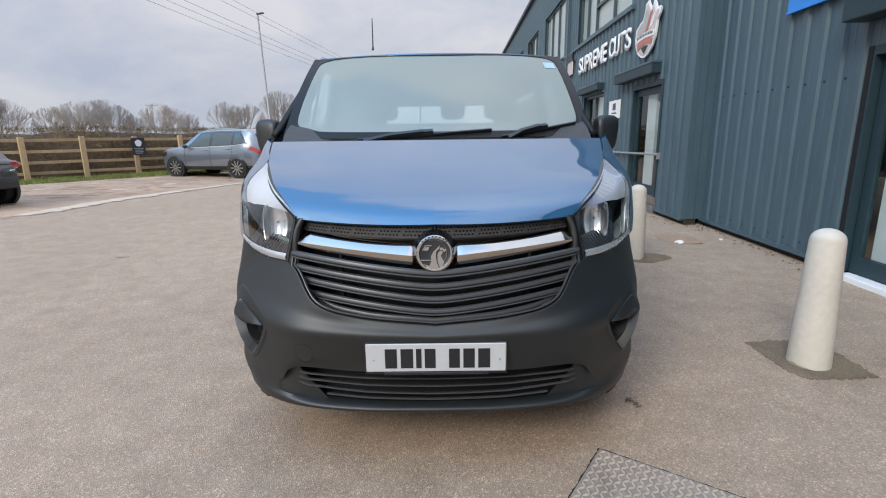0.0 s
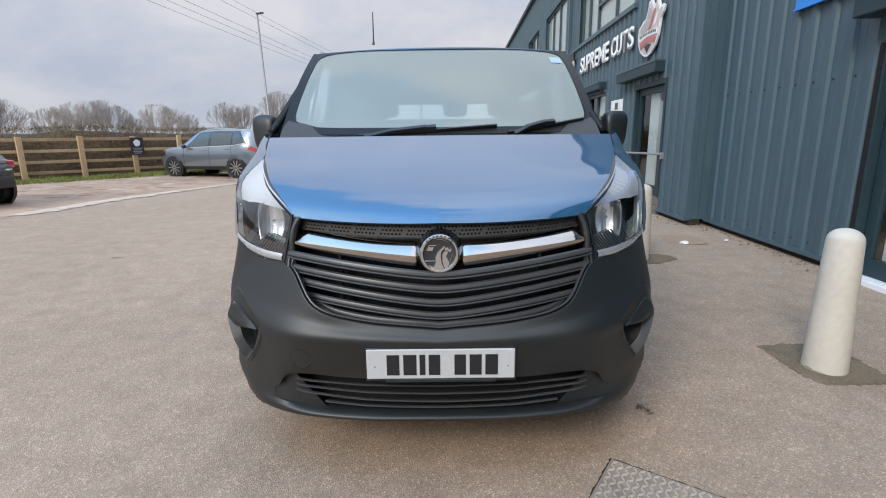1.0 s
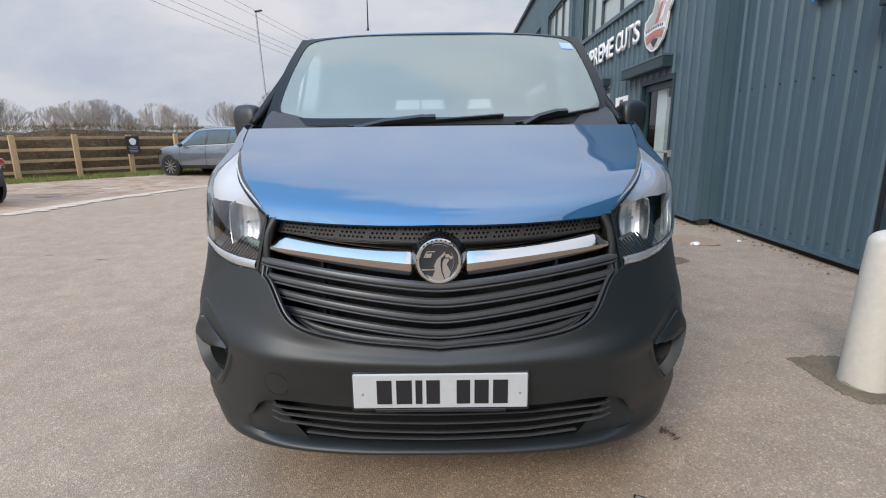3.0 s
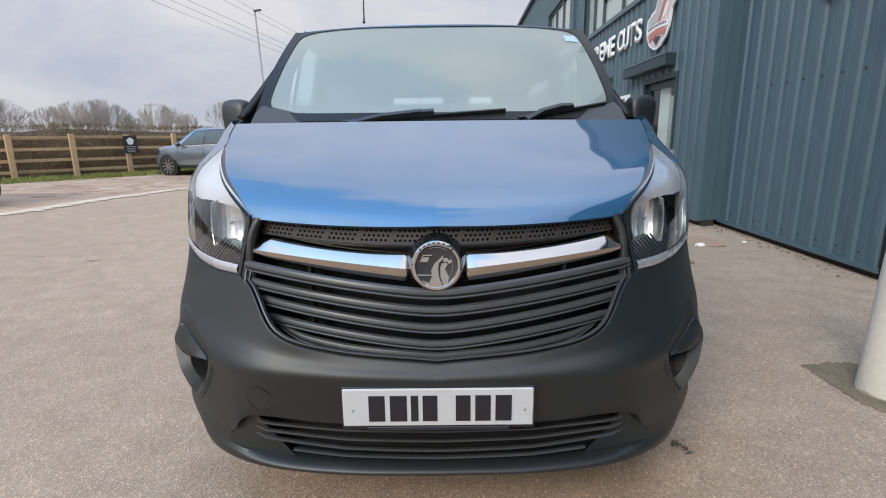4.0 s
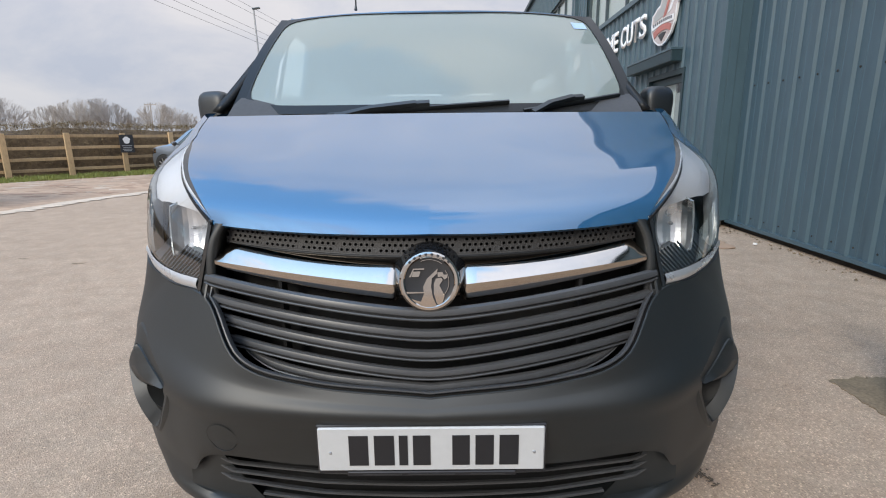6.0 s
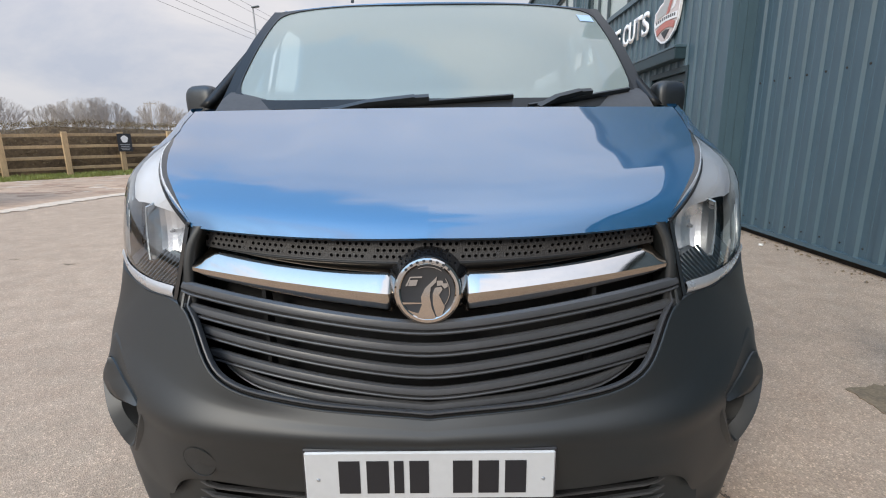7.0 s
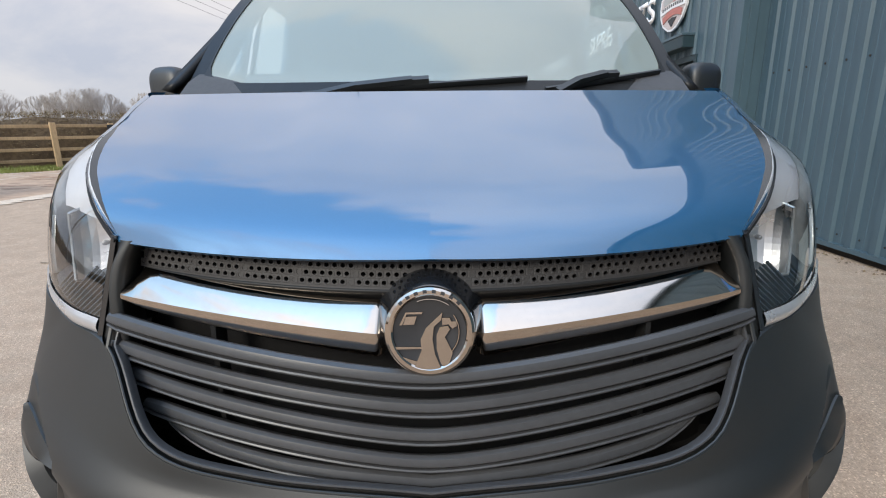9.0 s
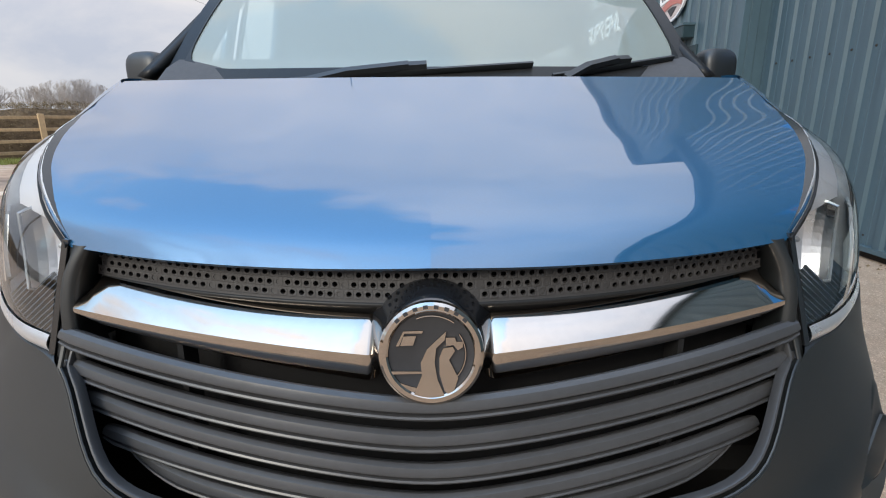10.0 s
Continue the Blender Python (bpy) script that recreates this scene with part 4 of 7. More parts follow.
def lamp_at(sx, s, v, inset=0.0, bulge=.035):
    lo, hi = np.array(HB(s)), np.array(HT(s))
    p = lo * (1 - v) + hi * v
    ends = np.array(HB(1)) * (1 - v) + np.array(HT(1)) * v
    p = p + (np.array(HE(v)) - ends) * s ** 2
    k = bulge * math.sin(math.pi * v) * (.25 * (1 - s) + 1.1 * s * (1 - s))
    p = p + np.array((.75 * k, -.62 * k, .12 * k)) + np.array((-.42 * inset, .86 * inset, 0))
    return (sx * p[0], p[1], p[2])


def trim_low(s):
    """The lower edge of the pale trim that fills the top of the lamp."""
    return float(np.interp(s, [0, .12, .30, .55, .75, 1], [.90, .88, .81, .68, .56, .48]))


for sx in (-1, 1):
    lamp = part("headlamp", grid(lambda s, v: lamp_at(sx, s, v), steps(0, 1, 18), steps(0, 1, 16)), "lens", van, "clear lens over a chrome reflector", True, 60)
    b = grid(lambda s, v: lamp_at(sx, s, v, .20, .01), steps(0, 1, 10), steps(0, 1, 10))
    for edge, along in ((0, 1), (1, 1), (0, 0), (1, 0)):
        grid((lambda s, v: lamp_at(sx, s, edge, .20 * v + .002, .01 + .025 * (1 - v))) if along else (lambda s, v: lamp_at(sx, edge, s, .20 * v + .002, .01 + .025 * (1 - v))), steps(0, 1, 12), [0, 1], b)
    part("housing", b, "lamp_bezel", lamp, "", True)
    # pale trim along the bonnet line, turned in above the bowl, coloured with sky sheen
    b = grid(lambda s, v: lamp_at(sx, s, trim_low(s) + (.998 - trim_low(s)) * v, .003 + .029 * (1 - v) ** 1.5, .034), steps(.02, .99, 20), steps(0, 1, 6))
    grid(lambda s, v: lamp_at(sx, s, trim_low(s) + .02 * v, .032 + .09 * v, .034), steps(.02, .99, 20), steps(0, 1, 2), b)
    part("upper_trim", b, "lamp_sheen", lamp, "inner trim with the lens's pale sky reflection put into its colour", True, 40)
    # outer side: a clear prism block with upright ridges
    b = grid(lambda s, v: lamp_at(sx, s, v, .010 + .004 * math.sin(s * 330), .034), steps(.86, .998, 24), steps(.09, .46, 8))
    grid(lambda s, v: lamp_at(sx, .998, v, .003 + .05 * s, .034), [0, 1], steps(.0, .98, 12), b)
    part("side_trim", b, "lamp_dark", lamp, "", True)
    # reflector: a faceted dish
    c, ang = Vector((sx * .662, 2.000, .990)), sx * .10

    def dish(u, w, lift=0.0):
        x, z = .049 * u * math.sqrt(1 - .38 * w * w), .078 * w * math.sqrt(1 - .30 * u * u)
        y = .042 * (1 - .62 * u * u - .38 * w * w) - lift + .10 * z
        return (c.x + x * math.cos(ang) + y * math.sin(ang) * .5, c.y + y - x * math.sin(ang), c.z + z)
    part("reflector", grid(dish, steps(-1, 1, 8), steps(-1, 1, 12)), "reflector", lamp, "faceted chrome bowl", False)
    around = [dish(u, -1) for u in steps(-1, 1, 8)] + [dish(1, w) for w in steps(-1, 1, 8)[1:]] + [dish(u, 1) for u in steps(1, -1, 8)[1:]] + [dish(-1, w) for w in steps(1, -1, 8)[1:]]
    part("bowl_ring", sweep(around, [(-.0020, -.006), (.0020, -.006), (.0020, .001), (-.0020, .001)], up=(0, -1, .05)), "lamp_dark", lamp)
    part("bulb", lathe([(0, .008), (.004, .005), (.005, .0), (.005, -.03)], 16, matrix=Matrix.Translation((c.x, c.y + .035, c.z)) @ Matrix.Rotation(radians(90), 4, "X")), "galv", lamp, "", True)
    # ribbed black shelf below the bowl
    part("shelf", grid(lambda s, v: lamp_at(sx, s, .085 + .20 * v, .010 + .075 * v, .0), steps(0, .82, 14), steps(0, 1, 3)), "plastic", lamp, "", True)
    for k in range(16):
        s = .02 + .62 * k / 15
        b = sweep([lamp_at(sx, s, .10, .008, 0), lamp_at(sx, s + .03, .275, .068, 0)], [(-.0022, -.002), (.0022, -.002), (.0018, .004), (-.0018, .004)])
        part("rib", b, "plastic", lamp)
    part("foot_strip", grid(lambda s, v: lamp_at(sx, s, .012 + (.150 - .075 * s) * v, -.003 - .005 * math.sin(math.pi * v), .03), steps(.02, .985, 24), steps(0, 1, 6)), "silver", lamp, "bright silver strip", True, 50)
    path = [lamp_at(sx, 0, v, -.002, .0) for v in steps(0, 1, 8)]
    part("inner_edge", sweep(path, [(-.004, -.004), (.004, -.004), (.003, .004), (-.003, .004)], up=(1, 0, 0)), "gloss_black", lamp)

# narrow flange of the bumper below each lamp
for sx in (-1, 1):
    def flange_at(u, v):
        lo, hi = np.array(BC["top"](3 + 2 * u)), np.array(HB(u))
        p = lo * (1 - v) + hi * v
        return (sx * p[0], p[1] - .004 * math.sin(math.pi * v), p[2] + .001)
    part("lamp_flange", grid(flange_at, steps(0, 1, 20), steps(0, 1, 4)), "plastic", van, "", True)

# dark seal between bonnet and lamps
for sx in (-1, 1):
    path = [Vector((sx * (BONNET_SIDE(v)[0] + .004), BONNET_SIDE(v)[1] - .002, BONNET_SIDE(v)[2] - .007)) for v in steps(0, 1, 24)]
    part("bonnet_seal", sweep(path, [(-.002, -.006), (.002, -.006), (.0018, .001), (-.0018, .001)]), "dark", van)

# wings: from lamp and bonnet edge back to the doors
WF = curve([0, .2, .4, .6, .8, 1], [(.833, 2.097, .905), (.846, 2.132, 1.0), (.859, 2.217, 1.125), (.785, 2.333, 1.226), (.820, 2.47, 1.270), (.850, 2.60, 1.308)])
WB = curve([0, .2, .4, .6, .8, 1], [(.935, 2.40, .90), (.942, 2.45, 1.0), (.935, 2.55, 1.14), (.922, 2.64, 1.235), (.914, 2.72, 1.29), (.905, 2.80, 1.335)])
for sx in (-1, 1):
    def wing_at(t, v):
        p = np.array(WF(t)) * (1 - v) + np.array(WB(t)) * v
        k = .022 * math.sin(math.pi * v)
        return (sx * (p[0] + k), p[1] - .3 * k, p[2] + .25 * k)
    part("front_wing", grid(wing_at, steps(0, 1, 24), steps(0, 1, 8)), "paint", van, "", True, 50)

# body sides with wheel arches
WIDE = curve([.2, .45, .75, 1.0, 1.2, 1.34, 1.6, 1.86, 1.93], [.925, .94, .952, .950, .932, .890, .822, .772, .74])
AXLES = (2.64, 5.74)


def sill_z(y):
    z = .27
    for a in AXLES:
        if abs(y - a) < .39:
            z = max(z, .30 + math.sqrt(.39 ** 2 - (y - a) ** 2))
    return z


YS = sorted(set([round(v, 3) for a in AXLES for v in steps(a - .39, a + .39, 16)] + steps(3.1, 5.3, 8) + steps(6.2, 6.66, 3)))
YS = [y for y in YS if y >= 2.36]
for sx in (-1, 1):
    def side_at(y, v):
        top = float(np.interp(y, [2.36, 2.45, 2.55, 2.65, 2.80], [.88, 1.0, 1.14, 1.25, 1.335]))
        z = sill_z(y) + (top - sill_z(y)) * v
        x = WIDE(z) - (.018 * max(0, (2.75 - y) / .35) if y < 2.75 else 0) - (.03 * max(0, (y - 6.5) / .16) ** 2 if y > 6.5 else 0)
        return (sx * x, y, z)
    part("body_side", grid(side_at, YS, steps(0, 1, 10)), "paint", van, "", True, 50)
    for a in AXLES:
        part("wheel_well", grid(lambda u, v: (sx * (.93 - .30 * v), a + .39 * math.cos(u), .30 + .39 * math.sin(u)), steps(0, math.pi, 16), [0, 1]), "dark", van)

    # greenhouse: pillars, openings and panes
    ZR = [1.335, 1.375, 1.45, 1.6, 1.74, 1.79, 1.87]

    def cols(z):
        a = 2.80 + (z - 1.335) / .53 * .74
        c1 = a + .075
        return [a, c1, max(3.36, c1), max(3.42, c1 + .02), 3.96, 4.22, 5.15, 5.27, 6.3, 6.66]
    open_cols = (1, 3)
    b = grid(lambda i, j: (sx * WIDE(ZR[j]), cols(ZR[j])[i], ZR[j]), range(10), range(7), skip=lambda i, j: i == 0 or i in open_cols and 1 <= j <= 4)
    bmesh.ops.remove_doubles(b, verts=b.verts, dist=0.0004)
    cover = grid(lambda i, j: (sx * WIDE(ZR[j]), cols(ZR[j])[i], ZR[j]), range(2), range(6))
    solid(part("pillar_cover", cover, "scuttle", van, "", True, 40), .03, 1.0 if sx < 0 else -1.0)
    solid(part("side_frame", b, "paint", van, "", True, 40), .03, 1.0 if sx < 0 else -1.0)
    for i in open_cols:
        g = grid(lambda k, j: (sx * (WIDE(ZR[j]) - .012), cols(ZR[j])[i] * (1 - k) + cols(ZR[j])[i + 1] * k, ZR[j]), [0, 1], range(1, 6))
        bmesh.ops.remove_doubles(g, verts=g.verts, dist=0.0004)
        pane = part("side_window", g, "pane", van, "", True)
        pane.visible_shadow = False
    b = grid(lambda k, j: (sx * (WIDE(ZR[j]) - .035), cols(ZR[j])[2] * (1 - k) + cols(ZR[j])[3] * k + .0, ZR[j]), [0, 1], range(1, 6))
    part("window_bar", b, "plastic", van)

# roof
RY = [3.40, 3.44, 3.52, 3.7, 4.0, 4.6, 5.4, 6.2, 6.5, 6.66]


def roof_at(u, y):
    k = min(1, (y - 3.40) / .8)
    hw = .800 - .01 * (1 - k)
    yy = y + (.135 * abs(u) ** 2.2 if y < 3.6 else .135 * abs(u) ** 2.2 * max(0, (4.0 - y) / .4) if y < 4.0 else 0)
    z = 1.858 + .085 * (1 - (1 - k) ** 2) - .10 * max(0, (y - 6.3) / .36) ** 2
    drop = .008 + .080 * (1 - (1 - k) ** 2)
    return (u * hw, yy, z - drop * abs(u) ** 3.2)


b = grid(roof_at, steps(-1, 1, 28), RY)
solid(part("roof", b, "paint", van, "", True, 50), .02)
b = grid(lambda u, y: tuple(Vector(roof_at(u * .97, y)) - Vector((0, 0, .035))), steps(-1, 1, 10), RY)
part("headlining", b, "lining", van)
b = tube([(-.45, 3.68, 1.93), (-.45, 3.69, 1.96), (-.45, 3.70, 2.14)], .005, 6, scales=[1.8, .9, .6])
part("aerial", b, "plastic", van)

for sx in (-1, 1):
    b = tube([(sx * .735, y, 1.792) for y in steps(3.72, 6.6, 6)], .036, 10)
    part("roof_lining_rail", b, "lining", van, "", True)

# windscreen
WSB = curve([0, .5, 1], [(0, 2.665, 1.318), (.43, 2.705, 1.320), (.822, 2.835, 1.328)])
WST = curve([0, .5, 1], [(0, 3.400, 1.846), (.42, 3.428, 1.848), (.778, 3.515, 1.842)])


def screen_at(u, v, inset=0.0):
    lo, hi = np.array(WSB(abs(u))), np.array(WST(abs(u)))
    p = lo * (1 - v) + hi * v
    k = .030 * math.sin(math.pi * v) - inset
    return ((p[0] if u >= 0 else -p[0]), p[1] - .60 * k, p[2] + .78 * k)


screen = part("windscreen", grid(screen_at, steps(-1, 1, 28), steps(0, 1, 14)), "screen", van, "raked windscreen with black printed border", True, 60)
screen.visible_shadow = False
# printed border: rounded opening
b = bmesh.new()
N = 96
outer, inner = [], []
for k in range(N):
    a = 2 * math.pi * k / N
    c, s = math.cos(a), math.sin(a)
    m = max(abs(c), abs(s))
    sq = (c / m, s / m)
    e = 10.0
    r = (abs(c) ** e + abs(s) ** e) ** (-1 / e)
    inner.append(b.verts.new(screen_at(r * c * .993, .524 + r * s * .466, -.005)))
    outer.append(b.verts.new(screen_at(sq[0], .5 + sq[1] * .5, -.005)))
for k in range(N):
    b.faces.new((outer[k], outer[(k + 1) % N], inner[(k + 1) % N], inner[k]))
solid(part("border", b, "scuttle", screen, "black scuttle and seal round the glass"), .004)
for sx in (-1, 1):
    A = [np.array(screen_at(sx, v)) for v in steps(0, 1, 12)]
    path = [(p[0] + sx * .020, p[1] + .010, p[2] - .004) for p in A]
    part("pillar", sweep(path, [(-.028, -.02), (.056, -.05), (.060, -.02), (.040, .010), (-.024, .010)] if sx < 0 else [(.028, -.02), (-.056, -.05), (-.060, -.02), (-.040, .010), (.024, .010)], up=(0, -.6, .8)), "scuttle", van, "black windscreen pillar", True)
    path = [(p[0] + sx * .050, p[1] + .03, p[2] - .026) for p in A]
    part("pillar_skin", sweep(path, [(-.012, -.03), (.016, -.03), (.018, .0), (.0, .010), (-.014, .0)], up=(0, -.6, .8)), "gloss_black", van, "", True)
part("cowl", grid(lambda u, v: (u * .86, 2.50 + .10 * abs(u) ** 2 + (.18 + .08 * u * u) * v, 1.298 + .020 * v), steps(-1, 1, 14), [0, .5, 1]), "plastic", van)
part("sensor_pod", box(-.022, .022, 3.30, 3.35, 1.760, 1.785, .008), "cabin", van)
part("sticker", grid(lambda u, v: tuple(Vector(screen_at(.868 + .10 * u, .79 + .095 * v, -.003))), [0, 1], [0, 1]), "sticker", screen, "pale blue paper sticker")

# wipers
def on_screen(u, v, up=.02):
    return screen_at(u, v, -up)


for (u0, v0), (um, vm), (u1, v1) in (((-.48, -.025), (-.08, .022), (.34, .052)), ((.40, -.01), (.66, .055), (.955, .098))):
    wiper = part("wiper", sweep([on_screen(u0 + (u1 - u0) * k, v0 + (v1 - v0) * k, .016) for k in steps(0, 1, 12)], [(-.004, -.009), (.004, -.009), (.006, .0), (.004, .008), (-.004, .008), (-.006, 0)], up=(0, -.6, .8)), "plastic", van, "black wiper blade and arm", True)
    part("arm", sweep([on_screen(u0 + .04, v0 - .03, .03), on_screen((u0 + um) / 2, (v0 + vm) / 2 - .01, .036), on_screen(um, vm, .034)], [(-.012, -.006), (.012, -.006), (.010, .008), (-.010, .008)], up=(0, -.6, .8)), "plastic", wiper)
    part("clip", sweep([on_screen(um - .03, vm - .002, .028), on_screen(um + .06, vm + .006, .028)], [(-.013, -.010), (.013, -.010), (.010, .010), (-.010, .010)], up=(0, -.6, .8)), "plastic", wiper)

# mirrors
for sx in (-1, 1):
    b = bmesh.new()
    bmesh.ops.create_cube(b, size=2)
    bmesh.ops.subdivide_edges(b, edges=b.edges[:], cuts=7, use_grid_fill=True)
    for v in b.verts:
        e = 3.6
        r = (abs(v.co.x) ** e + abs(v.co.y) ** e + abs(v.co.z) ** e) ** (1 / e)
        v.co = v.co / r
        w = 1.0 + .12 * v.co.z
        v.co = Vector((sx * (1.008 + v.co.x * .073 * w), 3.04 + v.co.y * .075 + .03 * v.co.x, 1.338 + v.co.z * .106))
    mirror = part("door_mirror", b, "plastic", van, "black plastic door mirror", True, 70)
    part("mirror_arm", sweep([(sx * .90, 3.07, 1.28), (sx * .95, 3.06, 1.28), (sx * .99, 3.05, 1.285)], [(-.035, -.028), (.035, -.028), (.03, .03), (-.03, .03)]), "plastic", mirror)
    part("mirror_glass", box(sx * 1.008 - .058, sx * 1.008 + .058, 3.112, 3.118, 1.255, 1.42, .004), "chrome", mirror)

# wheels
for a in AXLES:
    for sx in (-1, 1):
        ax = Matrix.Translation((sx * .82, a, .33)) @ Matrix.Rotation(radians(90 * sx), 4, "Y")
        wheel = part("wheel", lathe([(.205, -.09), (.30, -.10), (.325, -.075), (.33, 0), (.325, .075), (.30, .10), (.205, .09)], 40, matrix=ax), "rubber", van, "black tyre on a steel rim", True)
        part("rim", lathe([(.207, .08), (.195, .06), (.12, .05), (.06, .085), (0, .085)], 32, matrix=ax), "alloy", wheel, "", True)

# rear end with two windows
b = grid(lambda i, j: ([-.90, -.72, -.28, -.26, .72, .90][i] * (1 if j < 2 else .94 if j < 3 else .88), 6.66, [.35, 1.25, 1.72, 1.93][j]), range(6), range(4), skip=lambda i, j: i in (1, 3) and j == 1)
solid(part("rear_door", b, "paint", van), .03)
for x0, x1 in ((-.72, -.28), (-.26, .72)):
    pane = part("rear_window", grid(lambda x, z: (x, 6.655, z), [x0, x1], [1.25, 1.72]), "pane", van)
    pane.visible_shadow = False
part("underbody", box(-.78, .78, 1.95, 6.6, .22, .60, .03), "dark", van)
part("cabin_floor", box(-.88, .88, 2.75, 6.6, .60, .63), "cabin", van)
part("bulkhead", box(-.78, .78, 2.50, 2.60, .60, 1.22), "dark", van)
# cabin
b = grid(lambda u, v: (u * .84, 2.74 + .53 * v, 1.312 + .098 * math.sin(math.pi * min(1, v * 1.2)) - .05 * v ** 4), steps(-1, 1, 10), steps(0, 1, 6))
grid(lambda u, v: (u * .84, 3.27 + .04 * v, 1.23 - .5 * v), steps(-1, 1, 4), [0, 1], b)
part("dashboard", b, "cabin", van, "", True)
part("instrument_hood", box(-.58, -.24, 3.08, 3.28, 1.26, 1.335, .03, segments=3), "cabin", van, "", True)
ax = Matrix.Translation((-.41, 3.42, 1.22)) @ Matrix.Rotation(radians(62), 4, "X")
wheel = part("steering_wheel", tube([ax @ Vector((.19 * math.cos(a), .19 * math.sin(a), 0)) for a in steps(0, 2 * math.pi, 32)], .015, 8), "cabin", van, "", True)
part("hub", box(-.47, -.35, 3.40, 3.45, 1.17, 1.26, .02), "cabin", wheel)
for x, w in ((-.475, .24), (.118, .22), (.515, .18)):
    seat = part("seat", box(x - w, x + w, 3.75, 4.2, .92, 1.06, .05, segments=3), "seat", van, "", True)
    part("backrest", box(x - w + .01, x + w - .01, 4.15, 4.30, 1.0, 1.43, .06, segments=3), "seat", seat, "", True)
    part("headrest", box(x - (.098 if x == .118 else .135), x + (.098 if x == .118 else .135), 4.20, 4.32, 1.47, 1.70, .05, segments=3), "seat", seat, "", True)


# ---- the yard's far side ----
def flat(points, lift, mat, name, label, category, **more):
    """A thin sheet over the ground, its outline given in x and y."""
    b = bmesh.new()
    top = [b.verts.new((x, y, ground_z(x, y) + lift)) for x, y in points]
    low = [b.verts.new((x, y, ground_z(x, y) - .02)) for x, y in points]
    b.faces.new(top)
    for i in range(len(top)):
        b.faces.new((low[i], low[(i + 1) % len(top)], top[(i + 1) % len(top)], top[i]))
    return whole(name, b, mat, label, category, **more)


def line_x(y):
    return float(np.interp(y, [-30, 5, 8.8, 10.7, 12.7, 15.1, 22, 40], [-9.1, -7.8, -7.60, -7.42, -6.85, -6.05, -3.8, 1.7]))


def fence_p(s, off=0.0):
    """A point s metres along the fence, off metres behind it."""
    return (-12.08 + .60 * s - .80 * off, 16.91 + .80 * s + .60 * off)


rng = random.Random(4)
# pale concrete apron between the line and the verge, in a sheet that follows the ground
def apron_at(u, v):
    y = -6 + 44 * u
    x1 = line_x(y) - .04
    s = (y - 16.95) / .8
    x0 = min(fence_p(s)[0] + .55, x1 - .2)
    x = x0 + (x1 - x0) * v
    return (x, y, ground_z(x, y) + .005)


whole("apron", grid(apron_at, steps(0, 1, 60), steps(0, 1, 8)), "apron", "pale pinkish worn concrete parking apron", "pavement", kind="structure", smooth=True)
# flakes where the apron's skin has broken up
for count, mat, seed, label in ((150, "flake_red", 31, "reddish brown broken flakes on the concrete apron"), (90, "line", 32, "pale worn flakes on the concrete apron")):
    r = random.Random(seed)
    b = bmesh.new()
    for _ in range(count):
        x, y, z = apron_at(r.uniform(.32, .62), r.uniform(.06, .92))
        n, w, verts = r.uniform(.10, .45), r.uniform(.04, .15), []
        for k in range(9):
            a, g = k * 2 * math.pi / 9, r.uniform(.5, 1.2)
            px, py = x + n * g * math.cos(a) + .3 * w * math.sin(a), y + w * g * math.sin(a)
            verts.append(b.verts.new((px, py, ground_z(px, py) + .0085 + r.uniform(0, .002))))
        b.faces.new(verts)
    whole("apron_flakes", b, mat, label, "pavement", kind="stuff")
b = bmesh.new()
for y0, y1 in ((8.8, 12.9), (13.0, 14.3), (14.36, 17.2), (17.3, 19.6), (19.8, 24.0), (24.3, 29.0)):
    rows = []
    for y in steps(y0, y1, int((y1 - y0) / .05)):
        w = float(np.interp(y, [8.8, 9.3, 11.5, 14, 20], [.13, .27, .25, .15, .10]))
        e0 = noise.noise(Vector((y * 2.3, 1, 0))) * .5 + noise.noise(Vector((y * 9, 2, 0))) * .75
        e1 = noise.noise(Vector((y * 2.1, 7, 0))) * .5 + noise.noise(Vector((y * 8, 5, 0))) * .75
        x = line_x(y)
        rows.append([b.verts.new((x - w * (1 + e0), y, ground_z(x, y) + .008)), b.verts.new((x + w * (1 + e1), y, ground_z(x, y) + .008))])
    for (p, q), (r, t) in zip(rows, rows[1:]):
        b.faces.new((p, q, t, r))
whole("parking_line", b, "line", "broken worn white painted line on asphalt", "road marking", kind="structure")
b = grid(lambda s, o: (*fence_p(s, o), ground_z(*fence_p(s, 0)) + .012 + .02 * math.sin(s * 3 + o * 5)), steps(-40, 50, 120), steps(-.45, 60, 20))
whole("field", b, "earth", "rough brown field beyond the fence", "field", kind="structure", smooth=True)

# grass blades along the verge
vs, fs = [], []
for k in range(30000):
    s, o = rng.uniform(-9, 7), rng.triangular(-1.15, .9, -.35)
    x, y = fence_p(s, o)
    clump = .5 + .5 * noise.noise(Vector((x * 1.3, y * 1.3, 0)))
    h = (.04 + .15 * clump) * rng.uniform(.5, 1.2)
    a, w, z = rng.uniform(0, 6.28), rng.uniform(.008, .018), ground_z(x, y)
    lx, ly = rng.gauss(0, .06), rng.gauss(0, .06)
    i = len(vs)
    vs += [(x - w * math.cos(a), y - w * math.sin(a), z), (x + w * math.cos(a), y + w * math.sin(a), z), (x + lx, y + ly, z + h)]
    fs.append((i, i + 1, i + 2))
me = bpy.data.meshes.new("grass")
me.from_pydata(vs, [], fs)
me.materials.append(M["grass"])
tagged(new("grass", me), "green grass verge under the timber fence", "grass", kind="stuff")

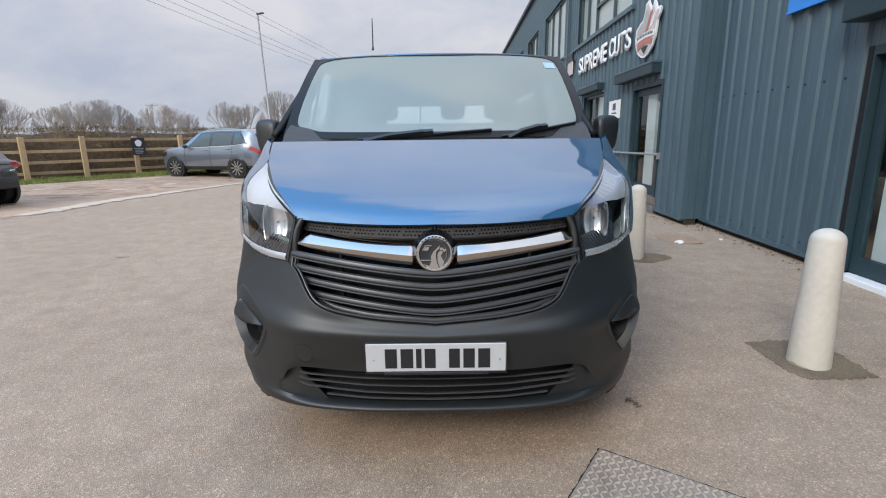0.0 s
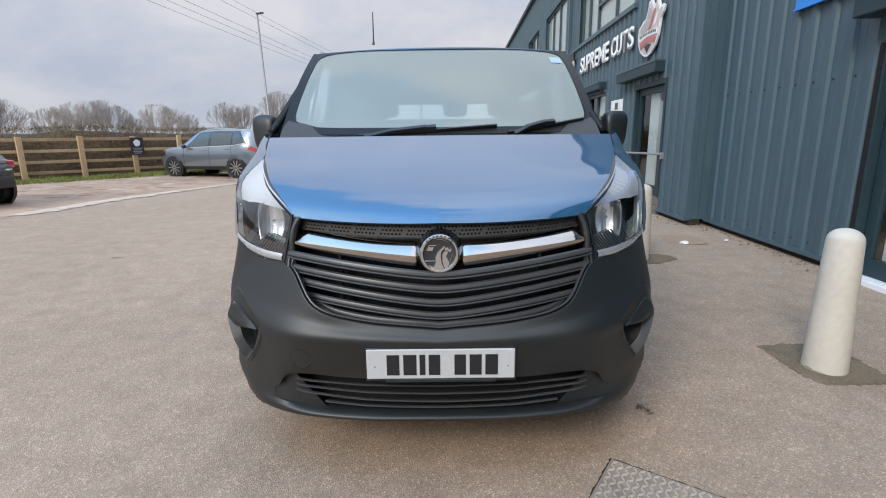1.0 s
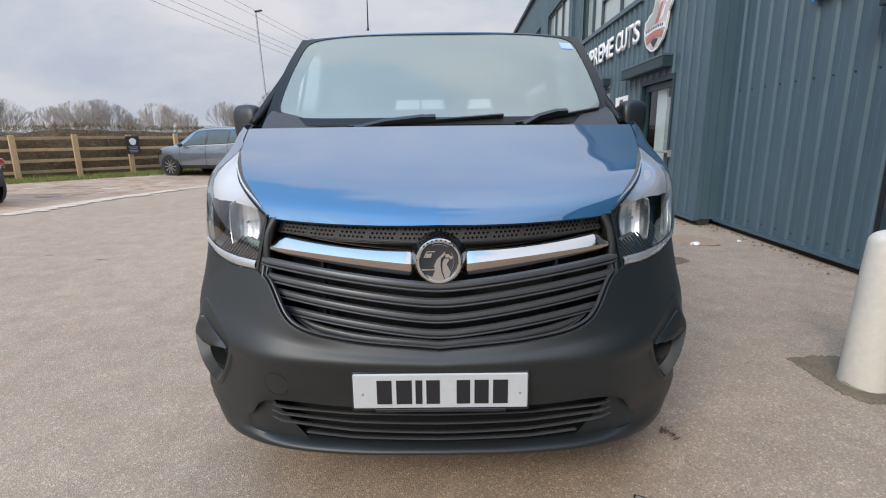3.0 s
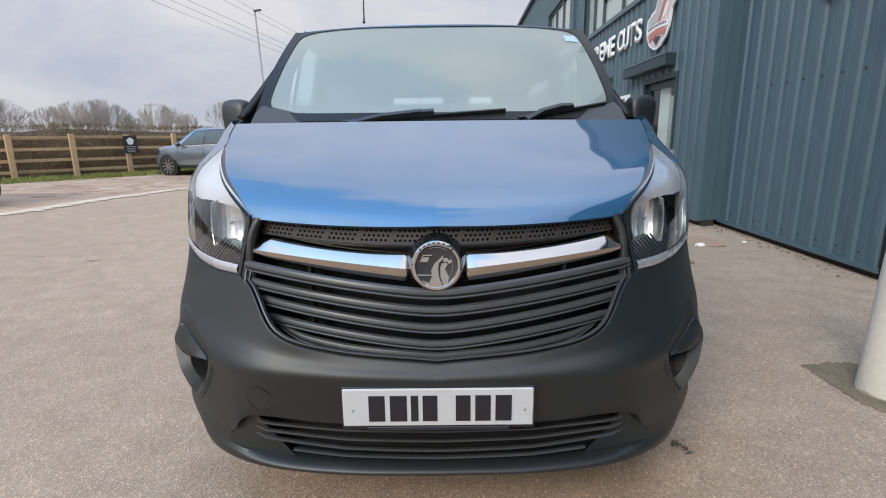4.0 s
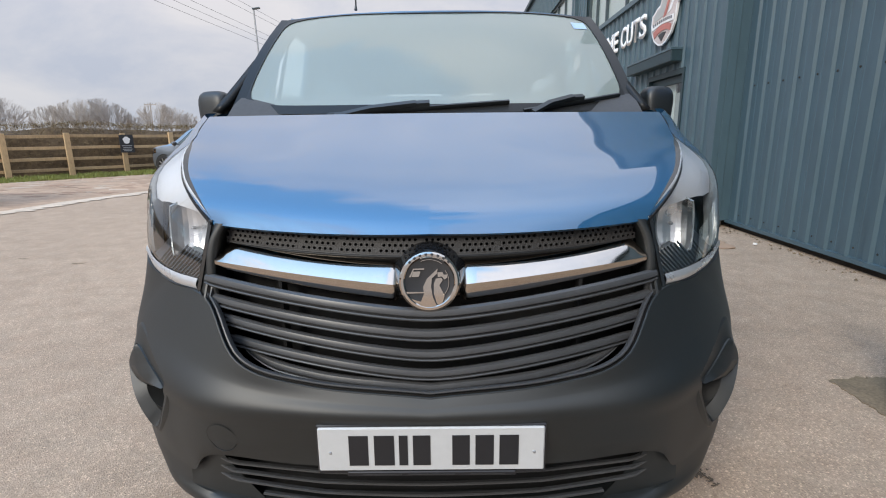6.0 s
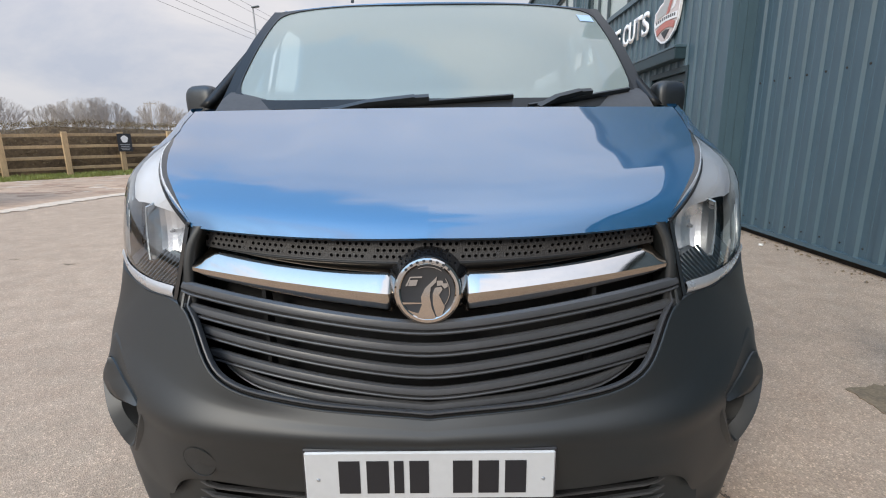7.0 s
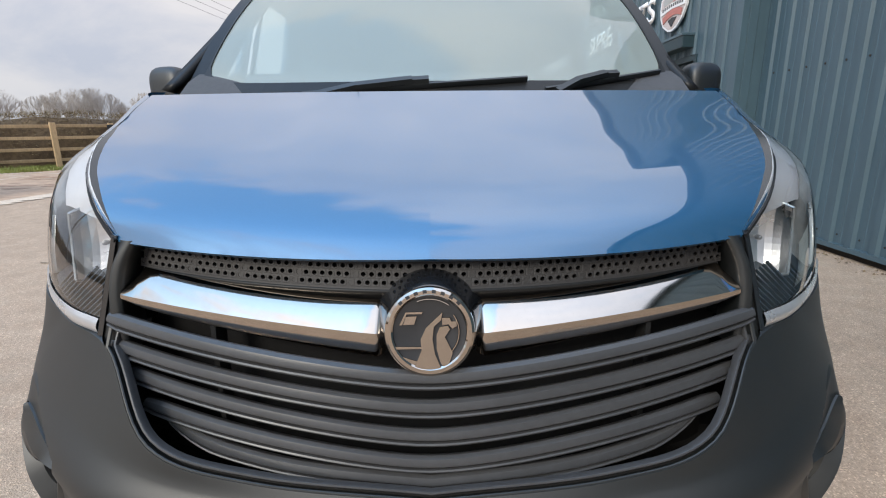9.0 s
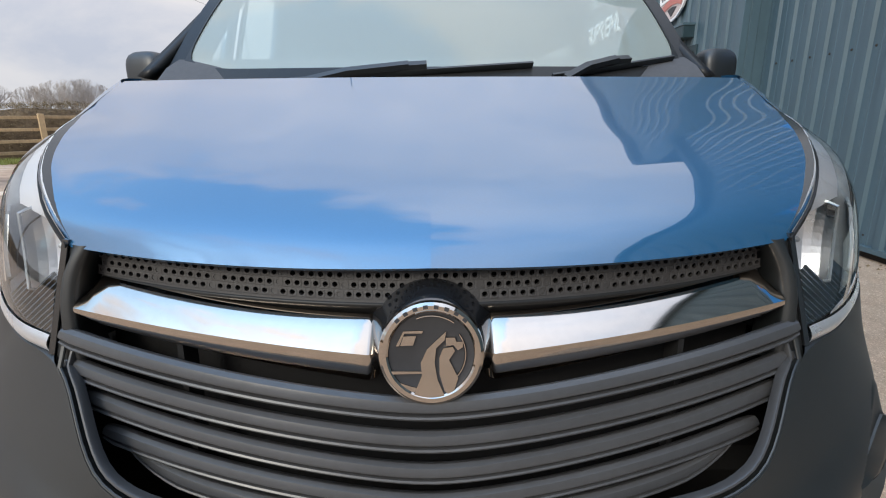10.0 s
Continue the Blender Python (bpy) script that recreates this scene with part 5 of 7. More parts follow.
# hedge behind the fence: core and twigs
b = bmesh.new()
S = steps(-40, 45, 110)
H = [(1.5, 0), (1.45, .8), (1.6, 1.55), (2.0, 1.88), (2.7, 1.90), (3.4, 1.4), (3.6, 0)]
grid(lambda s, j: (*fence_p(s + .3 * noise.noise(Vector((s * 1.7, j, 3))), H[int(j)][0] + .35 * noise.noise(Vector((s * .9, j * 2.1, 0)))),
                   max(0, .05 + H[int(j)][1] * (.84 + .07 * noise.noise(Vector((s * .35, 5, 0))) + .07 * noise.noise(Vector((s * 1.9, j, 9)))))), S, range(7), b)
whole("hedge", b, "hedge", "brown leafless winter hedge behind the fence", "hedge", smooth=True, kind="stuff")
vs, fs = [], []
for k in range(110000):
    s, t = rng.uniform(-14, 26), rng.random()
    j = t * 6
    o = float(np.interp(j, range(7), [h[0] for h in H])) + rng.gauss(-.05, .14)
    z = float(np.interp(j, range(7), [h[1] for h in H])) * (.95 + .07 * noise.noise(Vector((s * .35, 5, 0)))) + rng.gauss(.0, .045)
    if j > 4.2:
        continue
    x, y = fence_p(s, o)
    a, e, n = rng.uniform(0, 6.28), rng.uniform(-.4, 1.2), rng.uniform(.04, .14)
    d = Vector((math.cos(a) * math.cos(e), math.sin(a) * math.cos(e), math.sin(e))) * n
    w = Vector((-math.sin(a), math.cos(a), .3)) * rng.uniform(.004, .012)
    p, i = Vector((x, y, max(z, .05))), len(vs)
    vs += [tuple(p - w), tuple(p + w), tuple(p + d)]
    fs.append((i, i + 1, i + 2))
me = bpy.data.meshes.new("hedge_twigs")
me.from_pydata(vs, [], fs)
me.materials.append(material("hedge_twig", (0.105, 0.062, 0.034), 0.9, vary=0.65, scale=1.3, fine=9, bump=0, tint=(0.155, 0.115, 0.055)))
tagged(new("hedge_twigs", me), "tangle of brown twigs and dry leaves on the hedge", "hedge", kind="stuff")

# post and rail fence
fence = thing("fence", "weathered post and four rail timber fence", "fence", (-12.05, 16.95, 0))
SP = 1.62
TURN_F = math.atan2(.60, .80)
for k in range(-8, 14):
    x, y = fence_p(k * SP)
    z = ground_z(x, y)
    h = 1.42 + rng.uniform(-.03, .03)
    b = box(x - .055, x + .055, y - .075, y + .075, z - .05, z + h, .008, turn=-TURN_F, about=(x, y, 0))
    part("post", b, "timber", fence)
    for r, zr in enumerate((1.31, .95, .60, .27)):
        x1, y1 = fence_p((k + .5) * SP, .075)
        zz = ground_z(x1, y1) + zr + rng.uniform(-.012, .012)
        b = box(x1 - .02, x1 + .02, y1 - SP / 2 - .02, y1 + SP / 2 + .02, zz - .047, zz + .047, .005)
        bmesh.ops.rotate(b, verts=b.verts, cent=(x1, y1, zz), matrix=Matrix.Rotation(-TURN_F, 3, "Z") @ Matrix.Rotation(rng.uniform(-.006, .006), 3, "X"))
        part("rail", b, "timber", fence)
# small notice on a fence post
x, y = fence_p(SP * .97 + .12, -.095)
notice = thing("parking_notice", "small black notice board with white emblem on fence post", "sign", (x, y, 1.0))
R = Matrix.Translation((x, y, 0)) @ Matrix.Rotation(-TURN_F + radians(90), 4, "Z")


def on_notice(a, c, d):
    return R @ Vector((a, -d, c))


part("board", prism([(-.22, .84), (.22, .84), (.22, 1.44), (-.22, 1.44)], on_notice, .015), "sign_dark", notice)
part("emblem", prism([(.11 * math.cos(t) * (1 + .12 * math.sin(5 * t)), 1.26 + .12 * math.sin(t)) for t in steps(0, 2 * math.pi * 23 / 24, 23)], lambda a, c, d: on_notice(a, c, .015 + d), .004), "white", notice)
for z0, w in ((1.06, .16), (1.00, .13), (.94, .15), (.89, .12)):
    part("bar_mark", prism([(-w, z0), (w, z0), (w, z0 + .025), (-w, z0 + .025)], lambda a, c, d: on_notice(a, c, .015 + d), .003), "galv", notice)


# ---- parked cars ----
def car(name, label, paint, at, heading, L, Hh, W, tail=.12, long_bonnet=1.12, wheel_r=.34, axles=(.86, .86), spokes=5):
    ob = thing(name, label, "car", (at[0], at[1], ground_z(*at)))
    ang = math.atan2(-heading[0], heading[1])
    MX = Matrix.Translation((at[0], at[1], ground_z(*at))) @ Matrix.Rotation(ang, 4, "Z") @ Matrix.Translation((0, -L / 2, 0))

    def put(n, bm, mat, parent=None, lab="", smooth=True, auto=35):
        bmesh.ops.transform(bm, verts=bm.verts, matrix=MX)
        return part(n, bm, mat, parent or ob, lab, smooth, auto)
    belt = Hh * .635
    hw = W / 2
    ws = L - long_bonnet
    st = curve([0, .03, .10, .5, 1.2, 2.2, ws, ws + .45, L - .25, L - .07, L],
               [(.42, belt * .90, hw * .84), (.36, belt * .97, hw * .90), (.32, belt * 1.0, hw * .955), (.27, belt * 1.02, hw), (.24, belt * 1.0, hw), (.24, belt * .99, hw),
                (.25, belt * .985, hw), (.27, belt * .96, hw * .985), (.28, belt * .885, hw * .94), (.31, belt * .80, hw * .84), (.36, belt * .69, hw * .72)])
    ring = [(.90, 0), (.985, .10), (1.0, .34), (.985, .62), (.975, .80), (.945, .92), (.86, .985), (.55, 1.0), (0, 1.012)]

    def body_at(s, j):
        zl, zt, w = st(s)
        a, q = ring[j] if j < 9 else (-ring[16 - j][0], ring[16 - j][1])
        return (w * a, s, zl + (zt - zl) * q)
    ss = steps(0, .12, 4)[:-1] + steps(.12, L - .3, 22)[:-1] + steps(L - .3, L, 6)
    b = grid(body_at, ss, range(17))
    for s in (0, L):
        b.faces.new([b.verts.new(body_at(s, j)) for j in range(17)])
    bmesh.ops.remove_doubles(b, verts=b.verts, dist=.0005)
    put("body", b, paint)
    b = grid(lambda s, j: ((1.006 * st(s)[2] * (.91 + .09 * min(1, j))) * 1, s, st(s)[0] - .02 + .20 * j), steps(.2, L - .25, 14), [0, .5, 1])
    grid(lambda s, j: (-(1.006 * st(s)[2] * (.91 + .09 * min(1, j))), s, st(s)[0] - .02 + .20 * j), steps(.2, L - .25, 14), [0, .5, 1], b)
    put("sill", b, "plastic")
    # greenhouse
    base = [(tail + .02, hw * .87), (tail + .5, hw * .93), (ws - .4, hw * .93), (ws + .16, hw * .80)]
    roofl = [(tail + .42, hw * .66), (tail + .75, hw * .72), (ws - 1.15, hw * .70), (ws - .78, hw * .66)]

    def green_at(k, v, out=0.0):
        s0, w0 = curve([0, 1, 2, 3], base)(abs(k) - .0)
        s1, w1 = curve([0, 1, 2, 3], roofl)(abs(k))
        s, w = s0 + (s1 - s0) * v, w0 + (w1 - w0) * v
        w += .03 * math.sin(math.pi * v) * hw + out
        return (w, s, belt * .985 + (Hh - .03 - belt * .985) * v)
    ks = steps(0, 3, 15)
    b = bmesh.new()
    for sx in (-1, 1):
        grid(lambda k, v: (sx * green_at(k, v)[0], *green_at(k, v)[1:]), ks, steps(0, 1, 4), b)
    for k in (0, 3):
        grid(lambda a, v: (a * green_at(k, v)[0], green_at(k, v)[1] + (.06 if k else -.05) * (1 - a * a), green_at(k, v)[2]), steps(-1, 1, 8), steps(0, 1, 4), b)
    grid(lambda k, a: (a * green_at(k, 1)[0], green_at(k, 1)[1] + (.06 * (1 - a * a) if k == 3 else -.05 * (1 - a * a) if k == 0 else 0), Hh - .03 + .03 * (1 - a * a)), ks, steps(-1, 1, 8), b)
    bmesh.ops.remove_doubles(b, verts=b.verts, dist=.0005)
    put("cabin_shell", b, paint, auto=30)
    for sx in (-1, 1):
        g = grid(lambda k, v: (sx * green_at(k, v, .003)[0], *green_at(k, v)[1:]), steps(.30, 2.66, 12), steps(.07, .84, 3))
        put("window_trim", g, "gloss_black")
        for k0, k1, va in ((.36, .84, .76), (.90, 1.60, .80), (1.70, 2.58, .80)):
            g = grid(lambda k, v: (sx * green_at(k, v, .007)[0], *green_at(k, v)[1:]), steps(k0, k1, 5), steps(.11, va, 3))
            put("side_window", g, "car_glass")
        path = [(sx * green_at(k, 1, .01)[0] * .98, green_at(k, 1)[1], Hh + .02) for k in steps(.3, 2.6, 8)]
        put("roof_rail", tube([tuple(p) for p in path], .016, 6), "galv")
        put("door_mirror", box(sx * (hw + .10) - .09, sx * (hw + .10) + .09, ws - .25, ws - .12, belt * .99, belt * .99 + .15, .04, segments=2), "gloss_black")
        for s0 in (ws - .95, ws - 1.95):
            put("door_handle", box(sx * (hw + .005) - .012, sx * (hw + .005) + .012, s0 - .09, s0 + .09, belt * .86, belt * .86 + .025, .005), "galv")
            put("door_gap", box(sx * hw * .986 - .006, sx * hw * .986 + .006, s0 - .14, s0 - .13, .36, belt * .97), "dark")
        put("tail_lamp", box(sx * hw * .82 - .10, sx * hw * .82 + .12, -.006, .34, belt * .80, belt * .80 + .15, .04, segments=2), "red_lamp", None, "red tail lamp")
        put("headlamp", box(sx * hw * .74 - .13, sx * hw * .74 + .13, L - .30, L - .06, belt * .74, belt * .74 + .10, .03, segments=2), "chrome")
    g = grid(lambda a, v: (a * green_at(0, .15 + .7 * v)[0] * .90, green_at(0, .15 + .7 * v)[1] - .05 * (1 - a * a) - .006, green_at(0, .15 + .7 * v)[2]), steps(-1, 1, 6), steps(0, 1, 3))
    put("rear_window", g, "car_glass")
    g = grid(lambda a, v: (a * green_at(3, .08 + .84 * v)[0] * .93, green_at(3, .08 + .84 * v)[1] + .06 * (1 - a * a) + .006, green_at(3, .08 + .84 * v)[2]), steps(-1, 1, 6), steps(0, 1, 3))
    put("windscreen", g, "car_glass")
    put("rear_bumper", box(-hw * .84, hw * .84, -.03, .16, .34, .58, .05, segments=2), "plastic")
    for s0 in (axles[0], L - axles[1]):
        for sx in (-1, 1):
            ax = Matrix.Translation((sx * (hw - .10), s0, wheel_r)) @ Matrix.Rotation(radians(90 * sx), 4, "Y")
            put("arch", lathe([(.0, .098), (wheel_r + .055, .098), (wheel_r + .085, .109), (wheel_r + .09, .02)], 28, matrix=ax @ Matrix.Translation((0, 0, 0))), "plastic")
            w = put("wheel", lathe([(.2, -.10), (wheel_r - .02, -.11), (wheel_r, -.08), (wheel_r, .09), (wheel_r - .02, .116), (wheel_r - .10, .118)], 32, matrix=ax), "rubber")
            put("rim", lathe([(wheel_r - .10, .115), (wheel_r - .115, .10), (.0, .10)], 32, matrix=ax), "dark", w)
            for q in range(spokes):
                sp = prism([(-.12 / spokes, .03), (.12 / spokes, .03), (.20 / spokes, wheel_r - .105), (-.20 / spokes, wheel_r - .105)], lambda a, c, d: (a, c, .102 + d), .014)
                bmesh.ops.transform(sp, verts=sp.verts, matrix=ax @ Matrix.Rotation(2 * math.pi * q / spokes, 4, "Z"))
                put("spoke", sp, "alloy", w, smooth=False)
    return ob


def suv(at, heading):
    """A tall car lofted from stations along its length, with panes let into the sides."""
    L, hw, wheel_r = 4.36, .915, .335
    z0 = ground_z(*at)
    ob = thing("suv", "silver blue suv with roof rails parked by the fence", "car", (at[0], at[1], z0))
    MX = Matrix.Translation((at[0], at[1], z0)) @ Matrix.Rotation(math.atan2(-heading[0], heading[1]), 4, "Z") @ Matrix.Translation((0, -L / 2, 0))

    def put(n, bm, mat, parent=None, lab="", smooth=True, auto=35):
        bmesh.ops.transform(bm, verts=bm.verts, matrix=MX)
        return part(n, bm, mat, parent or ob, lab, smooth, auto)
    top = curve([0, .07, .20, .36, .62, 1.2, 2.0, 2.5, 3.14, 3.30, 3.7, 4.05, 4.27, 4.36], [.92, 1.08, 1.28, 1.49, 1.575, 1.605, 1.60, 1.54, 1.12, 1.065, 1.01, .93, .80, .64])
    belt = curve([0, .3, 1.0, 2.0, 3.1, 3.7, 4.2, 4.36], [.90, 1.075, 1.055, 1.02, .985, .95, .80, .60])
    wide = curve([0, .10, .4, 1.2, 3.0, 3.7, 4.1, 4.36], [.70, .80, .95, 1.0, 1.0, .97, .86, .62])

    def side(s, q):
        """A point of the right flank: q from 0 at the sill over 1 at the belt to 2 at the roof's edge."""
        w, b, t = wide(s) * hw, min(belt(s), top(s) - .02), top(s)
        rise = max(0.0, (t - b)) / .55
        wt = w * (.93 - .26 * min(1, rise))
        if q <= 1:
            z = .27 + (b - .27) * q
            return (w * float(np.interp(q, [0, .10, .45, .85, 1], [.90, .965, 1.0, .985, .945])), s, z)
        k = q - 1
        return (w * .945 + (wt - w * .945) * k + .02 * math.sin(math.pi * k) * rise, s, b + (t - .025 - b) * k)
    QS = [0, .1, .3, .45, .65, .85, .95, 1, 1.25, 1.5, 1.75, 2]
    ss = steps(0, .36, 6)[:-1] + steps(.36, 3.0, 26)[:-1] + steps(3.0, L, 16)
    b = bmesh.new()
    for sx in (-1, 1):
        grid(lambda s, q: (sx * side(s, q)[0], s, side(s, q)[2]), ss, QS, b)
    grid(lambda s, a: (a * side(s, 2)[0], s, side(s, 2)[2] + .025 * (1 - a ** 4)), ss, steps(-1, 1, 10), b)
    for s in (0, L):
        grid(lambda a, q: (a * side(s, q)[0], s + (-.03 if s == 0 else .03) * (1 - a * a), side(s, q)[2]), steps(-1, 1, 8), QS[:8], b)
    bmesh.ops.remove_doubles(b, verts=b.verts, dist=.001)
    put("body", b, "silver_paint", auto=28)

    def flank(sx, s0, s1, q0, q1, out, n=6, m=4, front=0.0, back=0.0):
        """A patch on the flank, its ends raked by front and back."""
        def f(u, v):
            a, c = s0 + back * v, s1 - front * v
            p = side(a + (c - a) * u, q0 + (q1 - q0) * v)
            return (sx * (p[0] + out), p[1], p[2])
        return grid(f, steps(0, 1, n), steps(0, 1, m))
    for sx in (-1, 1):
        put("window_trim", flank(sx, .42, 3.06, 1.05, 1.93, .006, 20, 4, .62, .34), "gloss_black")
        put("window_surround", flank(sx, .40, 3.12, 1.0, 1.05, .009, 20, 1), "galv")
        for a, c, fr, bk in ((.50, .98, .0, .30), (1.06, 1.86, .0, .0), (1.96, 2.96, .56, .0)):
            put("side_window", flank(sx, a, c, 1.10, 1.84, .010, 8, 4, fr, bk), "car_glass")
        put("sill_trim", flank(sx, .30, 4.15, .0, .16, .008, 20, 2), "plastic")
        put("door_fold", flank(sx, .75, 3.35, .50, .53, .010, 14, 1), "silver_paint")
        for s0 in (1.02, 1.92, 3.02):
            put("door_gap", flank(sx, s0 - .006, s0 + .006, .16, 1.0, .004, 1, 8), "dark")
        for s0 in (1.18, 2.08):
            p = side(s0, .86)
            put("door_handle", box(sx * p[0] - .012, sx * p[0] + .018, s0 - .09, s0 + .09, p[2], p[2] + .028, .006), "silver_paint")
        put("roof_rail", tube([(sx * side(s, 2)[0] * .95, s, side(s, 2)[2] + (.035 if .7 < s < 2.3 else .0)) for s in (.55, .7, 1.1, 1.6, 2.1, 2.3, 2.45)], .018, 6), "galv")
        b = bmesh.new()
        bmesh.ops.create_icosphere(b, subdivisions=2, radius=1)
        bmesh.ops.transform(b, verts=b.verts, matrix=Matrix.Translation((sx * (hw + .10), 2.86, 1.06)) @ Matrix.Diagonal((.10, .07, .075, 1)))
        put("door_mirror", b, "gloss_black")
        put("tail_lamp", flank(sx, .0, .40, .80, .97, .010, 6, 2, .10), "red_lamp", None, "red tail lamp")
        b = grid(lambda a, v: (sx * (.40 + .28 * a) * hw, -.034 * (1 - (.40 + .28 * a) ** 2) - .012, .80 + .12 * v), steps(0, 1, 3), [0, 1])
        put("tail_lamp", b, "red_lamp")
        put("headlamp", flank(sx, 3.86, 4.30, .72, .95, .008, 4, 2), "chrome")
    put("rear_window", grid(lambda a, s: (a * .80 * side(s, 2)[0], s - .012, side(s, 2)[2] + .03), steps(-1, 1, 6), steps(.10, .33, 4)), "car_glass")
    put("windscreen", grid(lambda a, s: (a * .92 * side(s, 2)[0], s + .01, side(s, 2)[2] + .03), steps(-1, 1, 6), steps(2.56, 3.10, 4)), "car_glass")
    put("rear_bumper", box(-hw * .76, hw * .76, -.06, .16, .30, .58, .05, segments=2), "plastic")
    for s0 in (.86, 3.48):
        for sx in (-1, 1):
            ax = Matrix.Translation((sx * (hw - .105), s0, wheel_r)) @ Matrix.Rotation(radians(90 * sx), 4, "Y")
            put("arch", lathe([(.0, .100), (wheel_r + .028, .100), (wheel_r + .050, .116), (wheel_r + .055, .02)], 32, matrix=ax), "plastic")
            w = put("wheel", lathe([(.2, -.10), (wheel_r - .02, -.11), (wheel_r, -.08), (wheel_r, .09), (wheel_r - .02, .122), (wheel_r - .09, .124)], 32, matrix=ax), "rubber")
            put("rim", lathe([(wheel_r - .085, .124), (wheel_r - .10, .108), (.0, .106)], 32, matrix=ax), "dark", w)
            for q in range(10):
                sp = prism([(-.012, .03), (.012, .03), (.018, wheel_r - .09), (-.018, wheel_r - .09)], lambda a, c, d: (a, c, .108 + d), .014)
                bmesh.ops.transform(sp, verts=sp.verts, matrix=ax @ Matrix.Rotation(2 * math.pi * q / 10, 4, "Z"))
                put("spoke", sp, "alloy", w, smooth=False)
    return ob


suv((-7.86, 18.0), (-.951, .309))
car("hatchback", "black hatchback with red tail lamps parked on the apron", "black_paint", (-10.77, 9.55), (-1.0, -.03), 3.95, 1.46, 1.70, tail=.10, long_bonnet=1.0, wheel_r=.31, axles=(.50, .80))


# ---- trees, poles and wires ----
def bare_tree(seed, height, spread=1.0):
    """Stems that fan out from a short trunk, and three orders of ever finer twigs."""
    r = random.Random(seed)
    vs, fs = [], []

    def limb(p, d, n, rad, level):
        segs, sides = (5, 5) if level < 2 else (3, 3)
        pts, dirs = [p], [d]
        for k in range(segs):
            d = (d + Vector((r.gauss(0, .07), r.gauss(0, .07), .03 + (.05 if level > 1 else 0)))).normalized()
            pts.append(pts[-1] + d * n / segs)
            dirs.append(d)
        for k, q in enumerate(pts):
            rr = rad * (1 - .6 * k / segs)
            u = dirs[k].orthogonal().normalized()
            w = dirs[k].cross(u)
            for s in range(sides):
                a = 2 * math.pi * s / sides
                vs.append(tuple(q + (u * math.cos(a) + w * math.sin(a)) * rr))
            if k:
                c = len(vs) - sides
                for s in range(sides):
                    fs.append((c - sides + s, c - sides + (s + 1) % sides, c + (s + 1) % sides, c + s))
        return pts, dirs

    mid, wide, tall = height * .56, height * .43 * spread, height * .44

    def room(p, d):
        """How far a branch may run before it leaves the crown's outline."""
        a, q = Vector((d.x / wide, d.y / wide, d.z / tall)), Vector((p.x / wide, p.y / wide, (p.z - mid) / tall))
        k = a.dot(q) ** 2 - a.dot(a) * (q.dot(q) - 1)
        return (math.sqrt(k) - a.dot(q)) / a.dot(a) if k > 0 else 0.0

    def grow(p, d, n, rad, level):
        n = min(n, max(room(p, d) * r.uniform(.92, 1.06), height * .012))
        pts, dirs = limb(p, d, n, rad, level)
        if level == 5:
            return
        for k in range((0, 7, 5, 4, 3)[level]):
            t = r.uniform(.25, 1.0) * (len(pts) - 1)
            i = min(int(t), len(pts) - 2)
            q = pts[i].lerp(pts[i + 1], t - i)
            a = r.uniform(0, 2 * math.pi)
            out = dirs[i].orthogonal().normalized()
            out.rotate(Matrix.Rotation(a, 3, dirs[i]))
            bend = r.uniform(.30, .62) * spread
            grow(q, (dirs[i] + out * bend + Vector((0, 0, .10))).normalized(), n * r.uniform(.45, .65), max(rad * .48, .0042), level + 1)
    trunk, up = limb(Vector((0, 0, -.1)), Vector((0, 0, 1)), height * .22, height * .022, 0)
    for k in range(9):
        a, lean = k * 2.4 + r.uniform(-.4, .4), r.uniform(.10, 1.15) * spread
        grow(trunk[-1 - (k % 2)], Vector((math.cos(a) * lean, math.sin(a) * lean, 1)).normalized(), height * r.uniform(.55, .75), height * .0125, 1)
    top = max(v[2] for v in vs)
    me = bpy.data.meshes.new("tree")
    me.from_pydata([(x * height / top, y * height / top, z * height / top) for x, y, z in vs], [], fs)
    me.materials.append(M["bark"])
    return me


kinds = [bare_tree(s, 8.0, sp) for s, sp in ((3, 1.0), (8, 1.2), (12, .9), (21, 1.1))]
SPOTS = [(-72.5, 80, 9.8), (-70.2, 81, 9.4), (-61.5, 80, 7.8), (-59.0, 81, 8.4), (-56.5, 80, 8.8), (-53.8, 81, 9.0), (-51.5, 80, 8.0), (-50.2, 82, 6.4), (-44.7, 80, 8.2), (-42.6, 81, 7.4), (-41.0, 82, 6.4),
         (-33.6, 80, 8.2), (-31.4, 81, 8.0), (-66, 92, 4.6), (-64.5, 86, 5.2), (-67, 86, 4.9), (-37.5, 88, 4.6), (-36, 88, 4.8), (-12.6, 40, 5.2), (-11.4, 41, 4.6)]
for k, (x, y, hh) in enumerate(SPOTS):
    ob = new("tree", kinds[k % 4])
    hh *= .9 if y > 50 else 1.0
    ob.location, ob.rotation_euler, ob.scale = (x, y, -.1), (0, 0, k * 1.7), (hh / 8.0 * rng.uniform(.95, 1.1),) * 2 + (hh / 8.0,)
    tagged(ob, "bare leafless winter tree beyond the hedge", "tree", "bare trees on the skyline")
